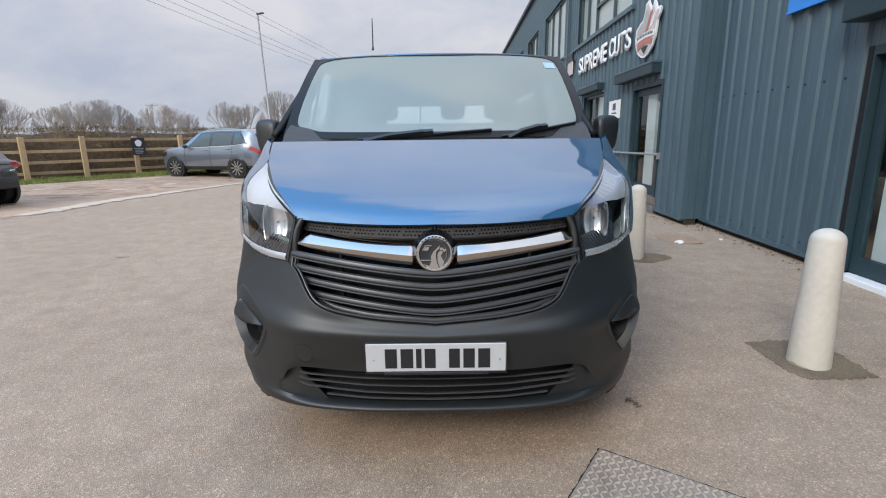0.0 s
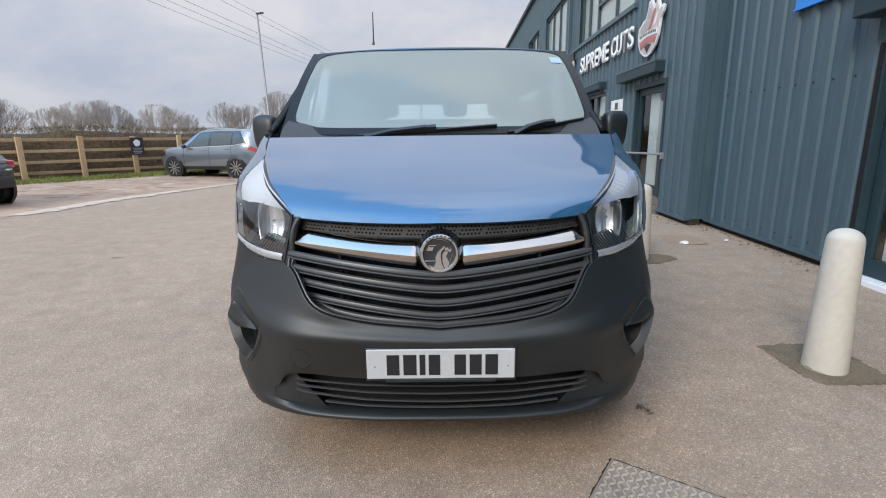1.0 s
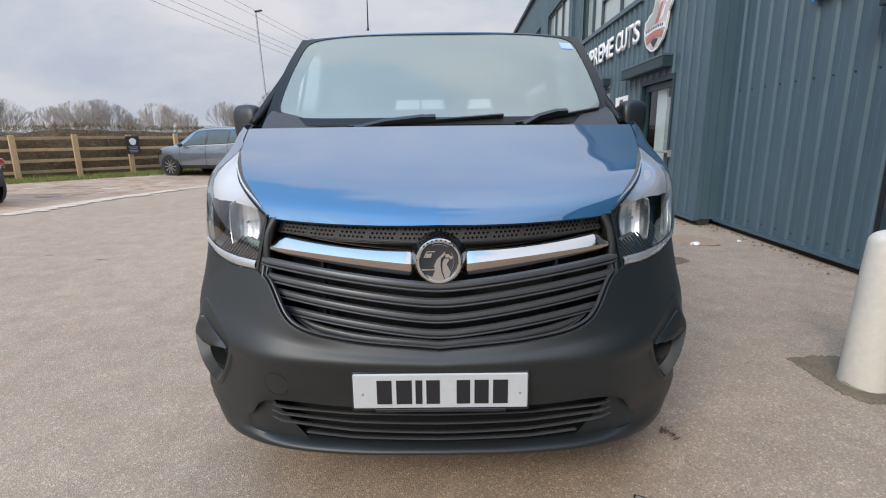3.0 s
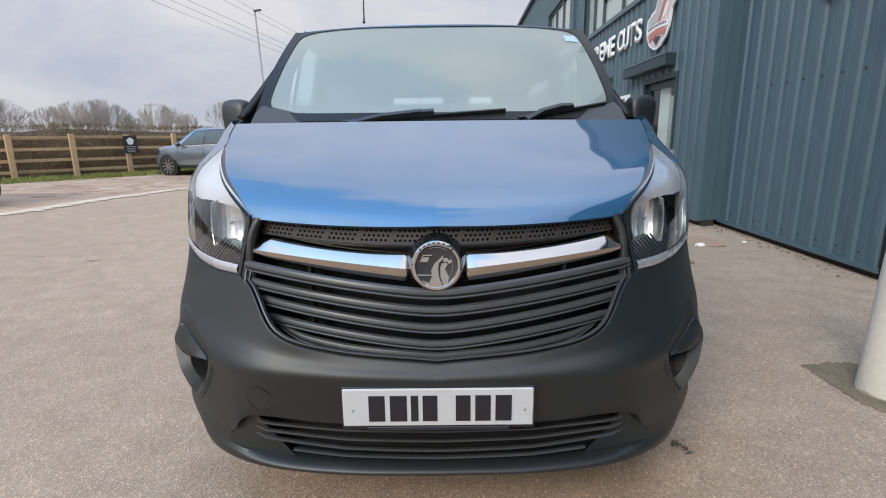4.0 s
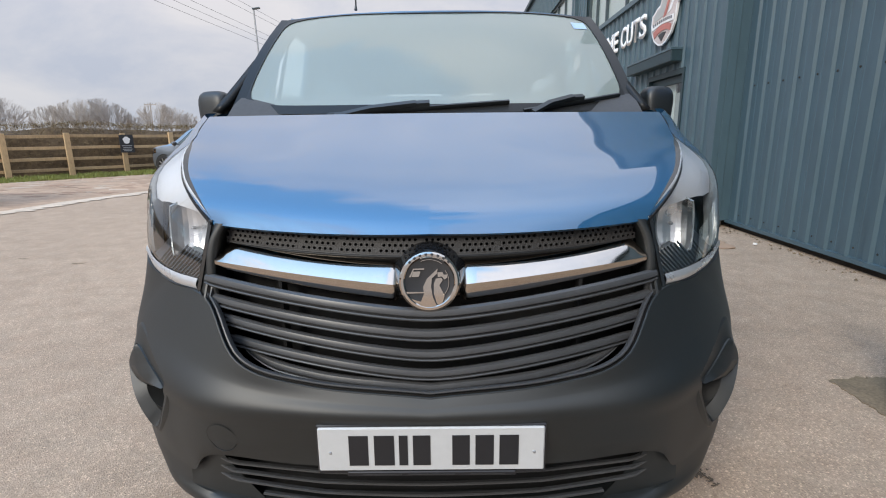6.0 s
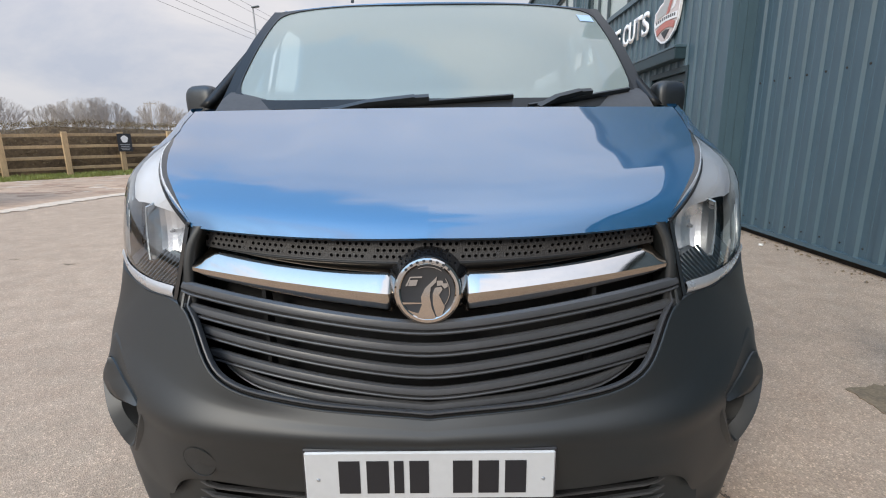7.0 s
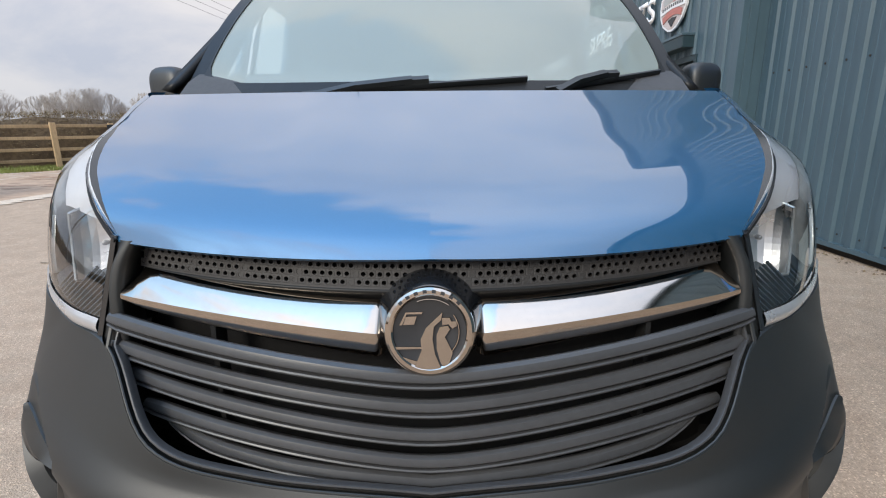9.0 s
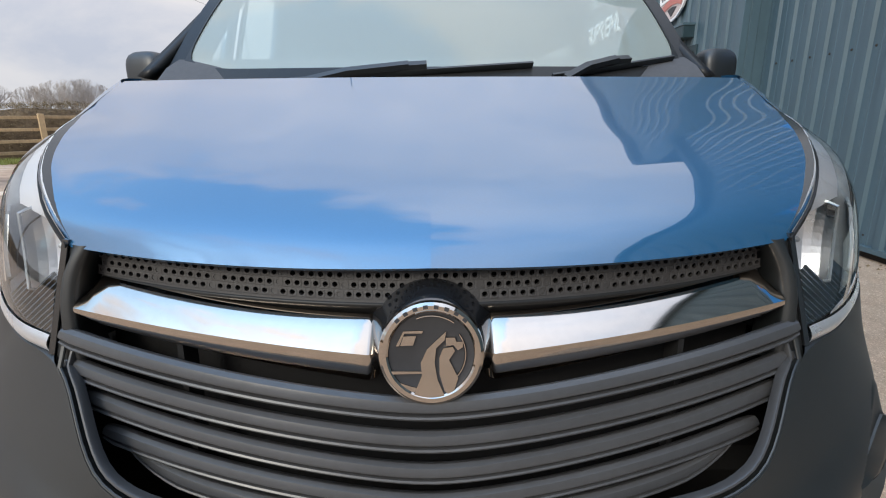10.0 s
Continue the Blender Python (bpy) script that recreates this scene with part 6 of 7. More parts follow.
# low distant scrub along the skyline
vs, fs = [], []
for k in range(11000):
    x = rng.uniform(-150, 30)
    hgt = 2.0 + 1.3 * noise.noise(Vector((x * .06, 1, 0))) + .8 * noise.noise(Vector((x * .3, 4, 0)))
    y = 130 + rng.uniform(-8, 8)
    z = rng.uniform(0, 1) ** .7 * hgt
    a, n = rng.uniform(0, 6.28), rng.uniform(.3, .9)
    i = len(vs)
    vs += [(x - .12 * n, y, z), (x + .12 * n, y, z), (x + math.cos(a) * n * .6, y + math.sin(a) * n, z + n)]
    fs.append((i, i + 1, i + 2))
me = bpy.data.meshes.new("scrub")
me.from_pydata(vs, [], fs)
me.materials.append(M["bark"])
tagged(new("distant_scrub", me), "low line of bare scrub along the horizon", "scrub", kind="stuff")

lamp = thing("street_lamp", "slim grey steel street lamp with a flat head", "street lamp", (-10.1, 30, 0))
part("pole", tube([(-10.1, 30, 0), (-10.12, 30, 1.2), (-10.12, 30, 1.25), (-10.34, 30, 8.2)], .06, 10, scales=[1.5, 1.5, 1.0, .7]), "galv", lamp, "", True)
b = box(-10.40, -9.98, 29.90, 30.10, 8.20, 8.28, .03, segments=2)
bmesh.ops.rotate(b, verts=b.verts, cent=(-10.34, 30, 8.2), matrix=Matrix.Rotation(radians(-8), 3, "Y"))
part("head", b, "frame", lamp)
pole = thing("utility_pole", "weathered wooden utility pole with a crossarm", "utility pole", (-56.8, 100, 0))
part("mast", tube([(-56.8, 100, 0), (-56.8, 100, 8.4)], .12, 8, scales=[1.2, .85]), "bark", pole)
part("crossarm", box(-58.0, -55.6, 99.93, 100.07, 8.0, 8.16), "bark", pole)
for x in (-57.9, -57.3, -56.3, -55.7):
    part("insulator", tube([(x, 100, 8.16), (x, 100, 8.4)], .06, 6), "galv", pole)
for px, py in ((-16.5, 5.0), (-4.95, 110.0)):
    mast = thing("utility_pole", "weathered wooden utility pole with a crossarm", "utility pole", (px, py, 0))
    part("mast", tube([(px, py, 0), (px, py, 10.0)], .14, 8, scales=[1.2, .85]), "bark", mast)
    part("crossarm", box(px - 1.7, px + 1.7, py - .06, py + .06, 8.72, 8.86), "bark", mast)
    part("crossarm", box(px - .4, px + 1.7, py - .06, py + .06, 9.48, 9.62), "bark", mast)
for k, (dx, z0) in enumerate(((0, 8.87), (1.0, 8.87), (1.9, 8.87), (2.3, 9.62), (3.0, 9.62))):
    path = []
    for t in steps(0, 1, 24):
        y = 5 + 105 * t
        path.append((-18.0 + dx + .11 * (y - 5), y, z0 - .9 * 4 * t * (1 - t) * .5))
    tagged(whole("overhead_wire", tube(path, .009, 4), "dark", "thin dark overhead wire", "wire"), group="overhead wires")


# ---- doors, windows and signs of the building ----
def out_of(xf, y, z, d):
    return (xf(y) - d, y, z)


def slab(xf, y0, y1, z0, z1, d0, d1, bevel=0.0):
    """A box that follows the wall, from d0 to d1 metres out of it."""
    b = prism([(y0, z0), (y1, z0), (y1, z1), (y0, z1)], lambda y, z, d: out_of(xf, y, z, d0 + d), d1 - d0)
    if bevel:
        bmesh.ops.bevel(b, geom=b.edges[:], offset=bevel, segments=2, affect="EDGES", profile=.5)
    return b


def window(name, label, xf, y0, y1, z0, z1, bars, blinds, transom=None):
    w = thing(name, label, "window", (xf((y0 + y1) / 2), (y0 + y1) / 2, z0), kind="structure")
    f = .06
    for a, c, e, g in ((y0, y1, z0, z0 + f), (y0, y1, z1 - f, z1), (y0, y0 + f, z0 + f, z1 - f), (y1 - f, y1, z0 + f, z1 - f)):
        part("window_frame", slab(xf, a, c, e, g, -.14, -.05), "frame", w)
    edges = [y0 + f] + [v for bar in bars for v in (bar - .03, bar + .03)] + [y1 - f]
    for bar in bars:
        part("mullion", slab(xf, bar - .03, bar + .03, z0 + f, z1 - f, -.14, -.05), "frame", w)
    for i, (a, c) in enumerate(zip(edges[::2], edges[1::2])):
        p = part("pane", grid(lambda y, z: out_of(xf, y, z, -.10), [a, c], [z0 + f, z1 - f]), "pane", w)
        p.visible_shadow = False
        if i in blinds:
            part("blind", slab(xf, a, c, z0 + f, z1 - f, -.125, -.119), "blind", w, "white roller blind")
        if transom and i in transom:
            part("transom", slab(xf, a, c, z0 + transom[i], z0 + transom[i] + .07, -.14, -.05), "frame", w)
    part("window_sill", slab(xf, y0 - .05, y1 + .05, z0 - .05, z0, -.14, .06), "clad", w)
    # sheet behind the panes, its dark colour standing for the unlit room
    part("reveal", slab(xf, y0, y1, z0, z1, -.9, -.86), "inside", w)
    return w


window("window_1", "grey framed upper window with white blinds", F_x, 10.45, 14.95, 3.80, 5.1, [11.9, 13.35, 14.2], (0, 1, 2, 3), {1: .62})
window("window_2", "tall grey framed upper window in a deep reveal", F_x, 16.9, 20.6, 3.80, 5.7, [18.2, 19.4], (0, 1, 2))
window("window_3", "grey framed upper window far along the wall", F_x, 22.2, 25.2, 3.80, 5.7, [23.2, 24.2], (0, 1))
window("window_4", "grey framed upper window at the wall's far end", F_x, 27, 30, 3.80, 5.7, [28, 29], ())
window("window_5", "dark ground floor shop window with a shutter box", F_x, 12.1, 13.9, 1.0, 2.32, [13.0], (0,))
part("downpipe", slab(F_x, 15.95, 16.08, .1, TOP, .0, .11), "clad", wall_shop)
part("sill_band", slab(F_x, 10.3, 16.6, 3.70, 3.755, .0, .07), "clad", wall_shop)


def shutter_box(xf, y0, y1, z0, z1, out, label):
    ob = thing("shutter_box", label, "shutter box", (xf(y0), (y0 + y1) / 2, z0))
    part("casing", slab(xf, y0, y1, z0, z1, .0, out, .012), "trim", ob)
    part("cover_strip", slab(xf, y0 - .01, y1 + .01, z1 - .02, z1 + .012, .0, out + .012), "clad", ob)
    return ob


shutter_box(F_x, 8.72, 10.75, 2.34, 2.53, .20, "dark painted steel shutter box over the shop door")
shutter_box(F_x, 12.1, 14.05, 2.38, 2.54, .18, "dark painted steel shutter box over the window")
shutter_box(R_x, 2.3, 4.80, 2.29, 2.56, .24, "dark painted steel shutter box over the near door")


def shop_door(name, label, xf, y0, y1, z0, z1, post, curtain):
    d = thing(name, label, "door", (xf(y0), (y0 + y1) / 2, z0), kind="structure")
    for a, c, e, g in ((y0, y0 + .07, z0, z1), (y1 - .07, y1, z0, z1), (y0 + .07, y1 - .07, z1 - .08, z1)):
        part("door_frame", slab(xf, a, c, e, g, -.12, .02), "trim", d)
    leaf0, leaf1 = y0 + .09, y1 - .09
    for a, c, e, g in ((leaf0, leaf0 + .10, z0, z1 - .09), (leaf1 - .10, leaf1, z0, z1 - .09), (leaf0 + .1, leaf1 - .1, z0, z0 + .16), (leaf0 + .1, leaf1 - .1, z1 - .20, z1 - .09)):
        part("leaf_frame", slab(xf, a, c, e, g, -.10, -.05), "trim", d)
    if post:
        part("leaf_frame", slab(xf, post - .08, post + .08, z0 + .16, z1 - .2, -.10, -.05), "trim", d)
    pane = part("pane", grid(lambda y, z: out_of(xf, y, z, -.075), [leaf0 + .1, leaf1 - .1], [z0 + .16, z1 - .2]), "pane", d)
    pane.visible_shadow = False
    for a, c, e, g, m in curtain:
        part("inner_panel", slab(xf, a, c, e, g, -.16, -.13), m, d)
    # sheet behind the door, coloured as the dim room's shade
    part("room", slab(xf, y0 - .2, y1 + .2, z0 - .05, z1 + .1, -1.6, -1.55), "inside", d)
    return d


shop_door("door_1", "dark framed glazed shop door with a white curtain inside", F_x, 8.62, 10.10, .26, 2.24, 0, ((9.22, 9.62, .3, 2.05, "blind"), (8.8, 9.15, .3, .95, "sign_dark"), (8.78, 9.2, 1.0, 1.9, "lining")))
shop_door("door_2", "dark framed glazed door with a white threshold", R_x, 2.55, 4.68, .02, 2.07, 3.7, ((2.7, 4.45, .1, 1.0, "blind"),))
# solid near-black strip standing for the shade in the open gap
part("seal_gap", slab(R_x, 4.640, 4.692, .05, 2.07, -.05, .024), "dark", wall_near, "black strip as shade of the gap between cladding and door frame")
b = slab(R_x, 2.4, 4.57, -.05, .015, -.05, .09, .006)
whole("threshold", b, "white", "white painted door threshold", "threshold", kind="structure")
for k, (z0, z1, d) in enumerate(((-.06, .11, .02), (.115, .255, -.01))):
    whole("door_step", slab(F_x, 8.60, 10.12, z0, z1, -.30, d + .03, .008), "step", "worn dark brick step below the shop door", "step", kind="structure")

# lettering over the shop door
def letter_mesh(ch, height):
    cu = bpy.data.curves.new("letter", "FONT")
    cu.body, cu.size, cu.extrude, cu.offset, cu.resolution_u = ch, 1.0, .0, .024, 5
    ob = bpy.data.objects.new("letter", cu)
    scene.collection.objects.link(ob)
    dg = bpy.context.evaluated_depsgraph_get()
    me = bpy.data.meshes.new_from_object(ob.evaluated_get(dg))
    bpy.data.objects.remove(ob)
    b = bmesh.new()
    b.from_mesh(me)
    bpy.data.meshes.remove(me)
    xs = [v.co.x for v in b.verts]
    ys = [v.co.y for v in b.verts]
    x0, x1, y0, y1 = min(xs), max(xs), min(ys), max(ys)
    for v in b.verts:
        v.co = Vector(((v.co.x - x0) / (x1 - x0), (v.co.y - y0) / (y1 - y0) * height, 0))
    return b


sign = thing("shop_sign", "white raised capital letters of the shop sign on cladding", "sign", (F_x(12.6), 12.6, 2.95))
text, y = "SUPREME CUTS", 14.45
for ch in text:
    if ch == " ":
        y -= .16
        continue
    wide = .455 if ch == "M" else .34
    b = letter_mesh(ch, .415)
    geo = bmesh.ops.extrude_face_region(b, geom=b.faces[:])
    top = [g for g in geo["geom"] if isinstance(g, bmesh.types.BMVert)]
    for v in top:
        v.co.z += .018
    for v in b.verts:
        yy = y - v.co.x * wide
        v.co = Vector((F_x(yy) - .062 - v.co.z, yy, 2.965 + v.co.y))
    part("letter", b, "white", sign)
    for dz in (.08, .33):
        part("standoff", slab(F_x, y - wide / 2 - .01, y - wide / 2 + .01, 2.965 + dz, 2.985 + dz, .0, .065), "galv", sign)
    y -= wide + .020

# shield sign beside it
shield = thing("shield_sign", "white edged shield shaped shop sign with a red ribbon", "sign", (F_x(9.6), 9.6, 2.72))


def on_shield(grow, base):
    return lambda a, c, d: out_of(F_x, 9.46 - a * grow, 3.045 + c * grow * .68, base + d)


OUT = [(-.48, .28), (-.50, .05), (-.46, -.15), (-.34, -.36), (-.14, -.50), (.02, -.53), (.18, -.48), (.36, -.33), (.47, -.12), (.51, .08), (.53, .26), (.62, .38), (.66, .50), (.58, .56), (.48, .50), (.42, .66), (.33, .80), (.27, .62), (.16, .70), (.06, .86), (-.06, .80), (-.10, .60), (-.16, .44), (-.30, .40), (-.36, .34)]
part("backing", prism(OUT, on_shield(1.0, .05), .03), "white", shield)
part("field", prism(OUT, on_shield(.91, .08), .004), "sign_pink", shield)
part("field", prism([(-.40, .22), (-.28, .34), (-.12, .38), (.02, .70), (.14, .58), (.10, .30), (-.02, .14), (-.36, .10)], on_shield(.95, .085), .004), "lining", shield)
part("stripe", prism([(.02, .10), (.14, .14), (.32, .58), (.22, .56)], on_shield(.95, .088), .005), "sign_red", shield)
part("stripe", prism([(.20, .16), (.34, .20), (.46, .46), (.40, .48)], on_shield(.95, .085), .005), "white", shield)
part("band", prism([(-.46, .02), (0, .10), (.48, .06), (.48, -.08), (0, -.04), (-.46, -.10)], on_shield(.95, .090), .006), "white", shield)
for k in range(10):
    a = -.38 + k * .082
    part("bar_mark", prism([(a, -.045 + .05 * (1 - (a / .5) ** 2)), (a + .05, -.045 + .05 * (1 - (a / .5) ** 2)), (a + .05, .025 + .05 * (1 - (a / .5) ** 2)), (a, .025 + .05 * (1 - (a / .5) ** 2))], on_shield(.95, .096), .003), "badge_grey", shield)
part("ribbon", prism([(-.36, -.16), (-.18, -.08), (.04, -.05), (.26, -.08), (.40, -.14), (.36, -.28), (.22, -.22), (.04, -.20), (-.16, -.24), (-.32, -.32)], on_shield(.95, .090), .006), "sign_red", shield)
part("chin", prism([(-.14, -.28), (.04, -.24), (.20, -.27), (.02, -.46)], on_shield(.95, .088), .005), "sign_dark", shield)
# small sign far along the wall
bs = thing("hat_sign", "small pale sign with a black hat shaped top", "sign", (F_x(15.5), 15.5, 3.0))
part("panel", slab(F_x, 15.2, 15.85, 3.08, 3.48, .06, .09, .01), "sign_pink", bs)
part("cap", slab(F_x, 15.27, 15.78, 3.49, 3.68, .06, .10, .01), "sign_dark", bs)
part("brim", slab(F_x, 15.1, 15.95, 3.465, 3.51, .06, .11), "sign_dark", bs)
# paper notice by the door
nt = thing("paper_notice", "white paper notice fixed to the cladding", "notice", (F_x(11.1), 11.1, 1.7))
part("sheet", slab(F_x, 10.72, 11.50, 1.68, 2.06, .035, .045), "paper", nt)
part("bar_mark", slab(F_x, 11.02, 11.22, 1.86, 2.0, .045, .048), "badge_grey", nt)
part("bar_mark", slab(F_x, 10.95, 11.28, 1.78, 1.81, .045, .048), "badge_grey", nt)
# rail in front of the shop door
rail = thing("barrier_rail", "slim grey metal rail across the shop front", "rail", (3.6, 9.8, 0))
part("bar", tube([(F_x(8.5) - .06, 8.5, 1.0), (F_x(12.6) - .06, 12.6, .95)], .02, 8), "galv", rail, "", True)
for y in (8.5, 12.6):
    part("bracket", slab(F_x, y - .03, y + .03, .92, 1.03, -.01, .07), "galv", rail)

# blue banner over the near wall
banner = thing("banner_sign", "bright blue sign board with white marks high on the cladding", "sign", (R_x(4.5), 4.5, 2.6))
part("board", slab(R_x, 1.6, 5.88, 2.62, 3.62, .045, .075), "sign_blue", banner)
part("edge", slab(R_x, 1.58, 5.90, 2.60, 2.62, .04, .08), "sign_blue", banner)
for k in range(9):
    y = 5.62 - k * .34
    part("bar_mark", slab(R_x, y - .24, y, 2.83, 3.22, .075, .08), "white", banner)
for k in range(16):
    y = 5.60 - k * .13
    part("bar_mark", slab(R_x, y - .10, y, 2.68, 2.75, .075, .08), "sticker", banner)
for k in range(5):
    a = radians(20 + 50 * k)
    part("petal", prism([(1.95 + .07 * math.cos(a), 3.35 + .07 * math.sin(a)), (1.95 + .15 * math.cos(a - .35), 3.35 + .15 * math.sin(a - .35)), (1.95 + .22 * math.cos(a), 3.35 + .22 * math.sin(a)), (1.95 + .15 * math.cos(a + .35), 3.35 + .15 * math.sin(a + .35))], lambda y, z, d: out_of(R_x, y, z, .075 + d), .005), "amber", banner)

# ---- things on the ground ----
def bollard(at, lean):
    z = ground_z(*at)
    ob = thing("bollard", "cream painted concrete bollard with a domed top", "bollard", (at[0], at[1], z), "cream bollards")
    prof = [(.0, -.05), (.111, -.05), (.110, .02), (.105, .2), (.094, .56), (.0865, .74)] + [(.0855 * math.cos(t), .745 + .066 * math.sin(t)) for t in steps(.05, math.pi / 2, 8)]
    prof[-1] = (0, prof[-1][1])
    b = lathe(prof, 40)
    for v in b.verts:
        k = noise.noise(Vector((v.co.x * 9 + at[1], v.co.y * 9, v.co.z * 7))) * .0035
        v.co.x *= 1 + k / .12
        v.co.y *= 1 + k / .12
    bmesh.ops.transform(b, verts=b.verts, matrix=Matrix.Translation((at[0], at[1], z)) @ Matrix.Rotation(lean, 4, "Y"))
    part("post", b, "cream", ob, "", True)
    foot = lathe([(.112, -.03), (.1115, .006), (.1105, .014), (.1085, .019)], 40)
    for v in foot.verts:
        if v.co.z > .01:
            v.co.z += .022 * noise.noise(Vector((v.co.x * 22, v.co.y * 22 + at[1], 1)))
    bmesh.ops.translate(foot, verts=foot.verts, vec=(at[0], at[1], z))
    part("stained_foot", foot, "moss", ob, "yellow green stain round the foot", True)
    return ob


bollard((2.178, 2.695), .0)
bollard((2.125, 5.30), .0)


def patch(center, rx, ry, turn, seed, mat, name, label, category, lift=.005, ragged=.16):
    r = random.Random(seed)
    ph = [r.uniform(0, 6.28) for _ in range(5)]
    pts = []
    for k in range(40):
        a = 2 * math.pi * k / 40
        q = 1 + ragged * (math.sin(2 * a + ph[0]) * .5 + math.sin(3 * a + ph[1]) * .4 + math.sin(5 * a + ph[2]) * .3 + math.sin(11 * a + ph[3]) * .15)
        x, y = rx * q * math.cos(a), ry * q * math.sin(a)
        pts.append((center[0] + x * math.cos(turn) - y * math.sin(turn), center[1] + x * math.sin(turn) + y * math.cos(turn)))
    return flat(pts, lift, mat, name, label, category, kind="structure")


# mortar collars round the bollards
def ragged_edge(points, n, amount, seed):
    r = random.Random(seed)
    out = []
    for (x0, y0), (x1, y1) in zip(points, points[1:] + points[:1]):
        for k in range(n):
            out.append((x0 + (x1 - x0) * k / n + r.uniform(-amount, amount), y0 + (y1 - y0) * k / n + r.uniform(-amount, amount)))
    return out


flat(ragged_edge([(1.975, 2.98), (2.163, 3.029), (2.285, 3.016), (2.463, 2.841), (2.462, 2.665), (2.451, 2.528), (2.256, 2.490), (2.032, 2.486), (1.978, 2.613), (1.985, 2.789)], 9, .012, 5), .005, "damp", "mortar_patch", "dark damp mortar patch round a bollard", "patch", kind="structure")
patch((2.22, 5.32), .32, .22, .3, 7, "damp", "mortar_patch", "dark damp mortar patch round a bollard", "patch")
# oily spot near the bumper and scuffs: many small specks
def specks(center, rx, ry, n, size, seed, name, label, mat="oil"):
    r = random.Random(seed)
    b = bmesh.new()
    for _ in range(n):
        a, q = r.uniform(0, 6.28), min(1.6, abs(r.gauss(0, .55)))
        x, y = center[0] + rx * q * math.cos(a), center[1] + ry * q * math.sin(a)
        w = size * r.uniform(.35, 1.2)
        verts = []
        for k in range(7):
            g = w * r.uniform(.5, 1.25)
            px, py = x + g * math.cos(k * .9), y + g * math.sin(k * .9)
            verts.append(b.verts.new((px, py, ground_z(px, py) + .004 + .00002 * len(b.verts) % .001)))
        b.faces.new(verts)
    ob = whole(name, b, mat, label, "stain", (center[0], center[1], ground_z(*center)), kind="structure")
    return ob


specks((.965, 2.29), .035, .026, 46, .0075, 3, "oil_spot", "small ragged brown oil spot on asphalt")
specks((.99, 2.245), .016, .036, 22, .006, 4, "oil_spot", "small ragged brown oil spot on asphalt")
specks((-3.75, 5.60), .09, .03, 16, .014, 9, "oil_spot", "small dark scuff on asphalt", "damp")
specks((-4.49, 5.84), .08, .03, 12, .014, 10, "oil_spot", "small dark scuff on asphalt", "damp")

# checker plate cover in the ground
CO, EX, EY = Vector((.695, 1.885)), Vector((.823, -.568)), Vector((-.568, -.823))
cover = thing("access_cover", "worn steel checker plate cover set in asphalt", "manhole cover", (CO.x, CO.y, 0))


def on_cover(a, c, d):
    p = CO + EX * a + EY * c
    return (p.x, p.y, d)


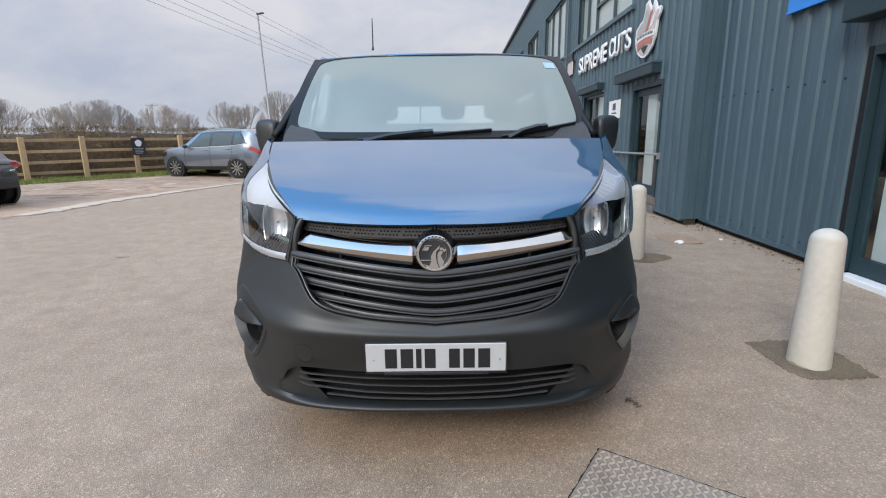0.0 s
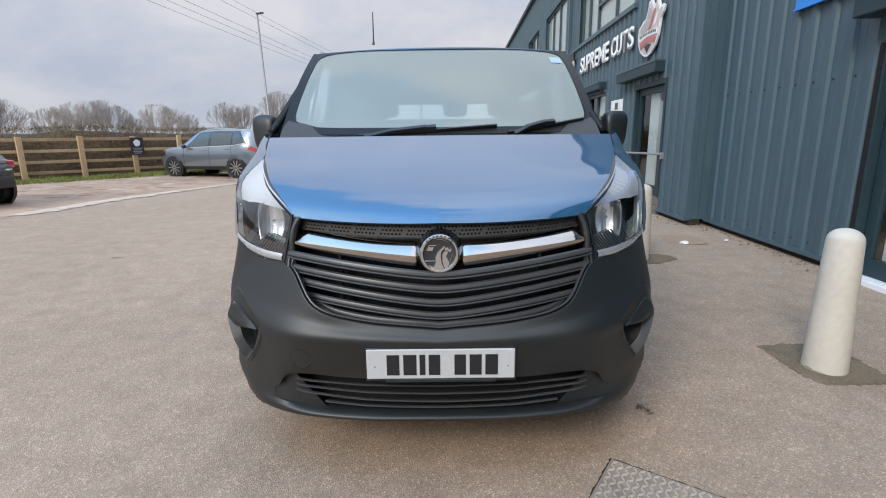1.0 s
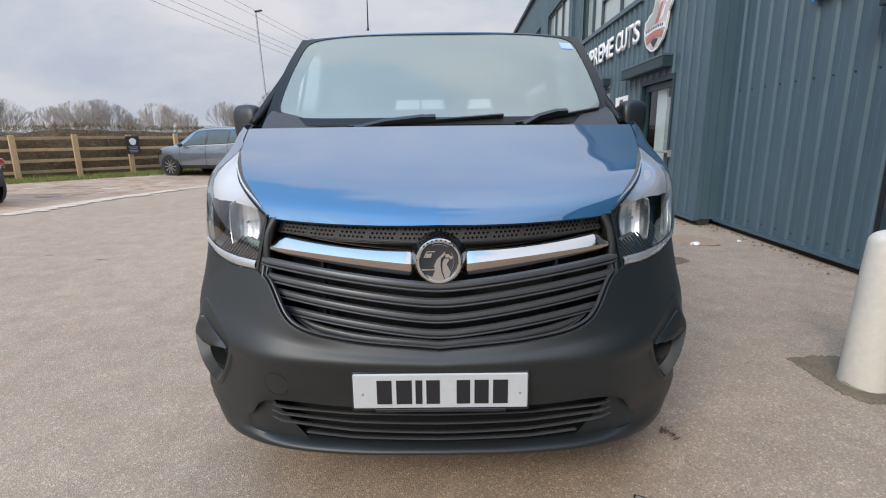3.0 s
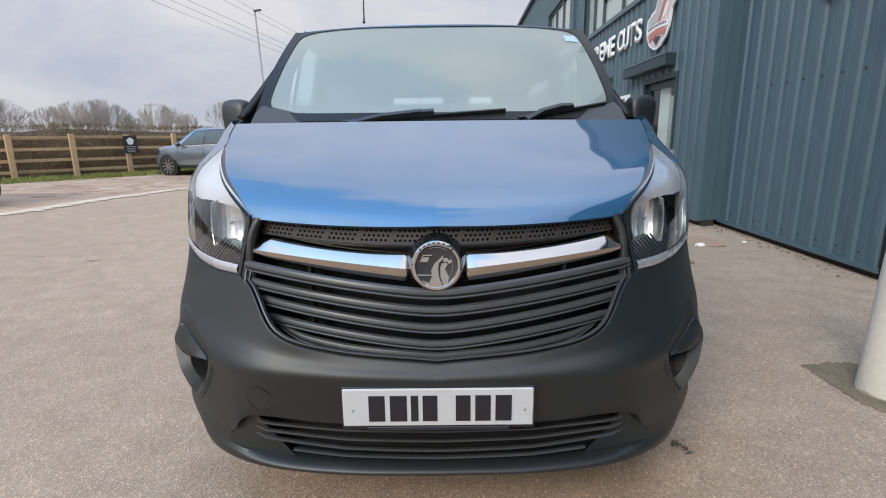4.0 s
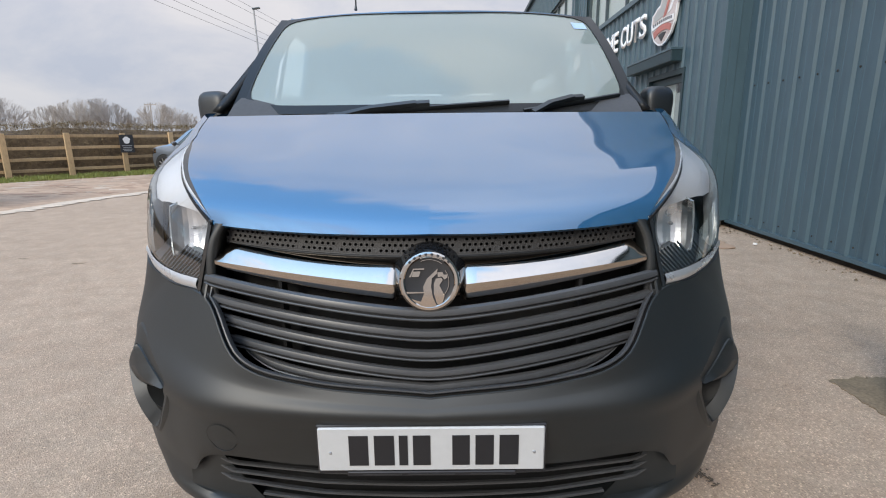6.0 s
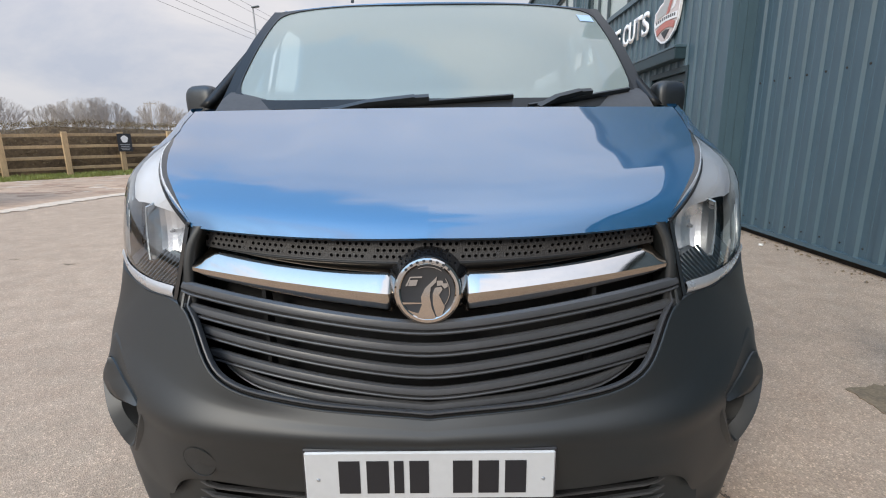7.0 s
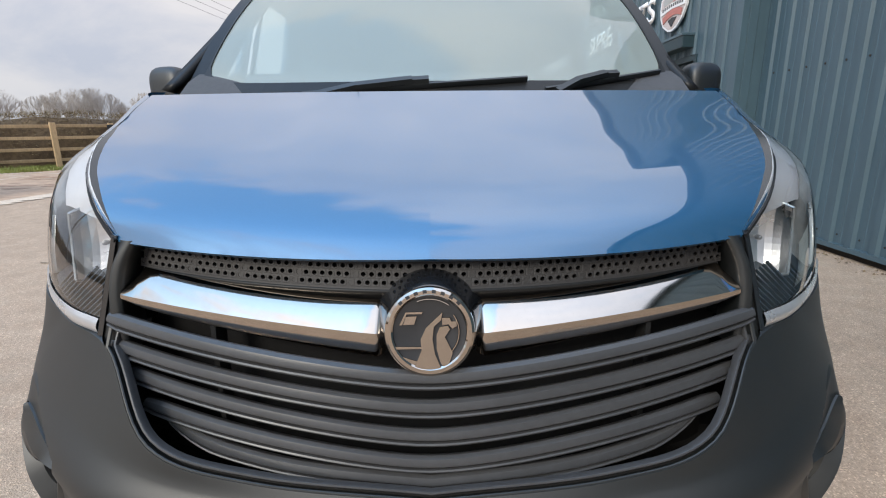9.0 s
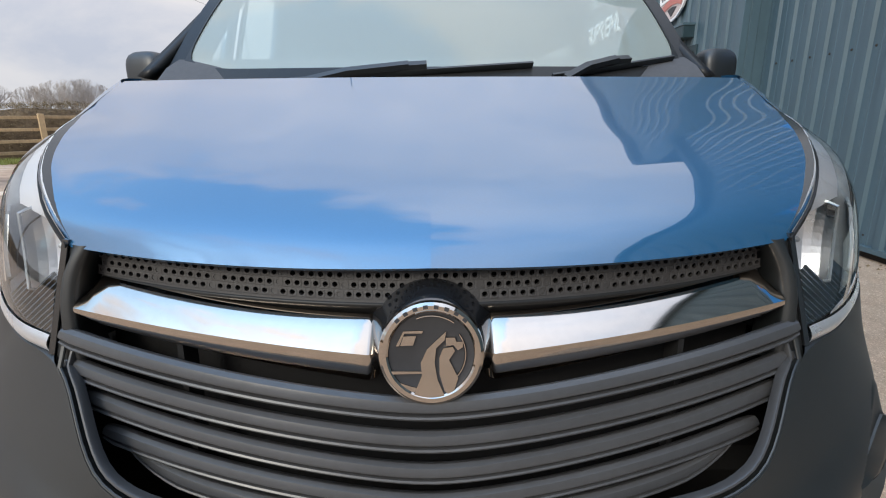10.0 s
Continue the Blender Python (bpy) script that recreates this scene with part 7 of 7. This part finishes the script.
part("surround", prism(ragged_edge([(-.007, -.010), (.93, -.010), (.93, .93), (-.007, .93)], 60, .0035, 8), lambda a, c, d: on_cover(a, c, -.02 + d), .0235), "gap", cover)
part("plate", prism([(0, 0), (.92, 0), (.92, .92), (0, .92)], lambda a, c, d: on_cover(a, c, -.01 + d), .017), "plate_steel", cover)
b = bmesh.new()
for i in range(34):
    for j in range(34):
        ca, cc = .02 + i * .0265, .02 + j * .0265
        ang = radians(45 if (i + j) % 2 else -45)
        dx, dy = math.cos(ang), math.sin(ang)
        q = []
        for l, w in ((-.0165, 0), (0, -.0036), (.0165, 0), (0, .0036)):
            q.append((ca + l * dx - w * dy, cc + l * dy + w * dx))
        lo = [b.verts.new(on_cover(a, c, .0068)) for a, c in q]
        t0, t1 = b.verts.new(on_cover(ca - .009 * dx, cc - .009 * dy, .0150)), b.verts.new(on_cover(ca + .009 * dx, cc + .009 * dy, .0150))
        b.faces.new((lo[0], lo[1], t0))
        b.faces.new((lo[1], lo[2], t1))
        b.faces.new((lo[1], t1, t0))
        b.faces.new((lo[2], lo[3], t1))
        b.faces.new((lo[3], lo[0], t0))
        b.faces.new((lo[3], t0, t1))
ob = part("tread", b, "steel", cover)
tagged(ob, kind="stuff")

# litter by the wall
z = ground_z(3.1, 6.2)
ob = thing("cardboard_sheet", "flattened brown cardboard sheet on the ground", "cardboard", (3.1, 6.2, z))
b = prism(ragged_edge([(2.90, 6.62), (3.12, 6.66), (3.36, 6.52), (3.33, 6.12), (3.05, 6.08), (2.88, 6.22)], 5, .022, 12), lambda x, y, d: (x, y, z + .003 + d), .006)
part("sheet", b, "card", ob)
b = bmesh.new()
bmesh.ops.create_icosphere(b, subdivisions=2, radius=.045)
for v in b.verts:
    k = 1 + .5 * noise.noise(v.co * 30)
    v.co = Vector((v.co.x * k * 1.2, v.co.y * k, abs(v.co.z) * k * .8))
bmesh.ops.translate(b, verts=b.verts, vec=(3.02, 6.12, z + .01))
whole("crumpled_paper", b, "paper", "crumpled white paper lying on the ground", "litter", (3.02, 6.12, z))
b = prism([(3.62, 6.30), (3.645, 6.27), (3.66, 6.28), (3.635, 6.31)], lambda x, y, d: (x, y, z + .002 + d), .02)
whole("paper_scrap", b, "paper", "small pale paper scrap beside the wall", "litter", (3.68, 6.25, z))
vs, fs = [], []
for k in range(90):
    y = rng.uniform(4.8, 8.4)
    x = (R_x(y) if y < 7.5 else F_x(y)) - .06 - abs(rng.gauss(0, .12))
    s, a, i = rng.uniform(.006, .022), rng.uniform(0, 6.28), len(vs)
    zz = ground_z(x, y)
    vs += [(x + s * math.cos(a), y + s * math.sin(a), zz + .004), (x + s * math.cos(a + 2), y + s * math.sin(a + 2), zz + .004), (x + s * math.cos(a + 4), y + s * math.sin(a + 4), zz + .006), (x, y, zz + .004 + s)]
    fs += [(i, i + 1, i + 3), (i + 1, i + 2, i + 3), (i + 2, i, i + 3)]
me = bpy.data.meshes.new("debris")
me.from_pydata(vs, [], fs)
me.materials.append(M["damp"])
tagged(new("leaf_debris", me), "scattered dry leaf debris along the wall base", "debris", kind="stuff")
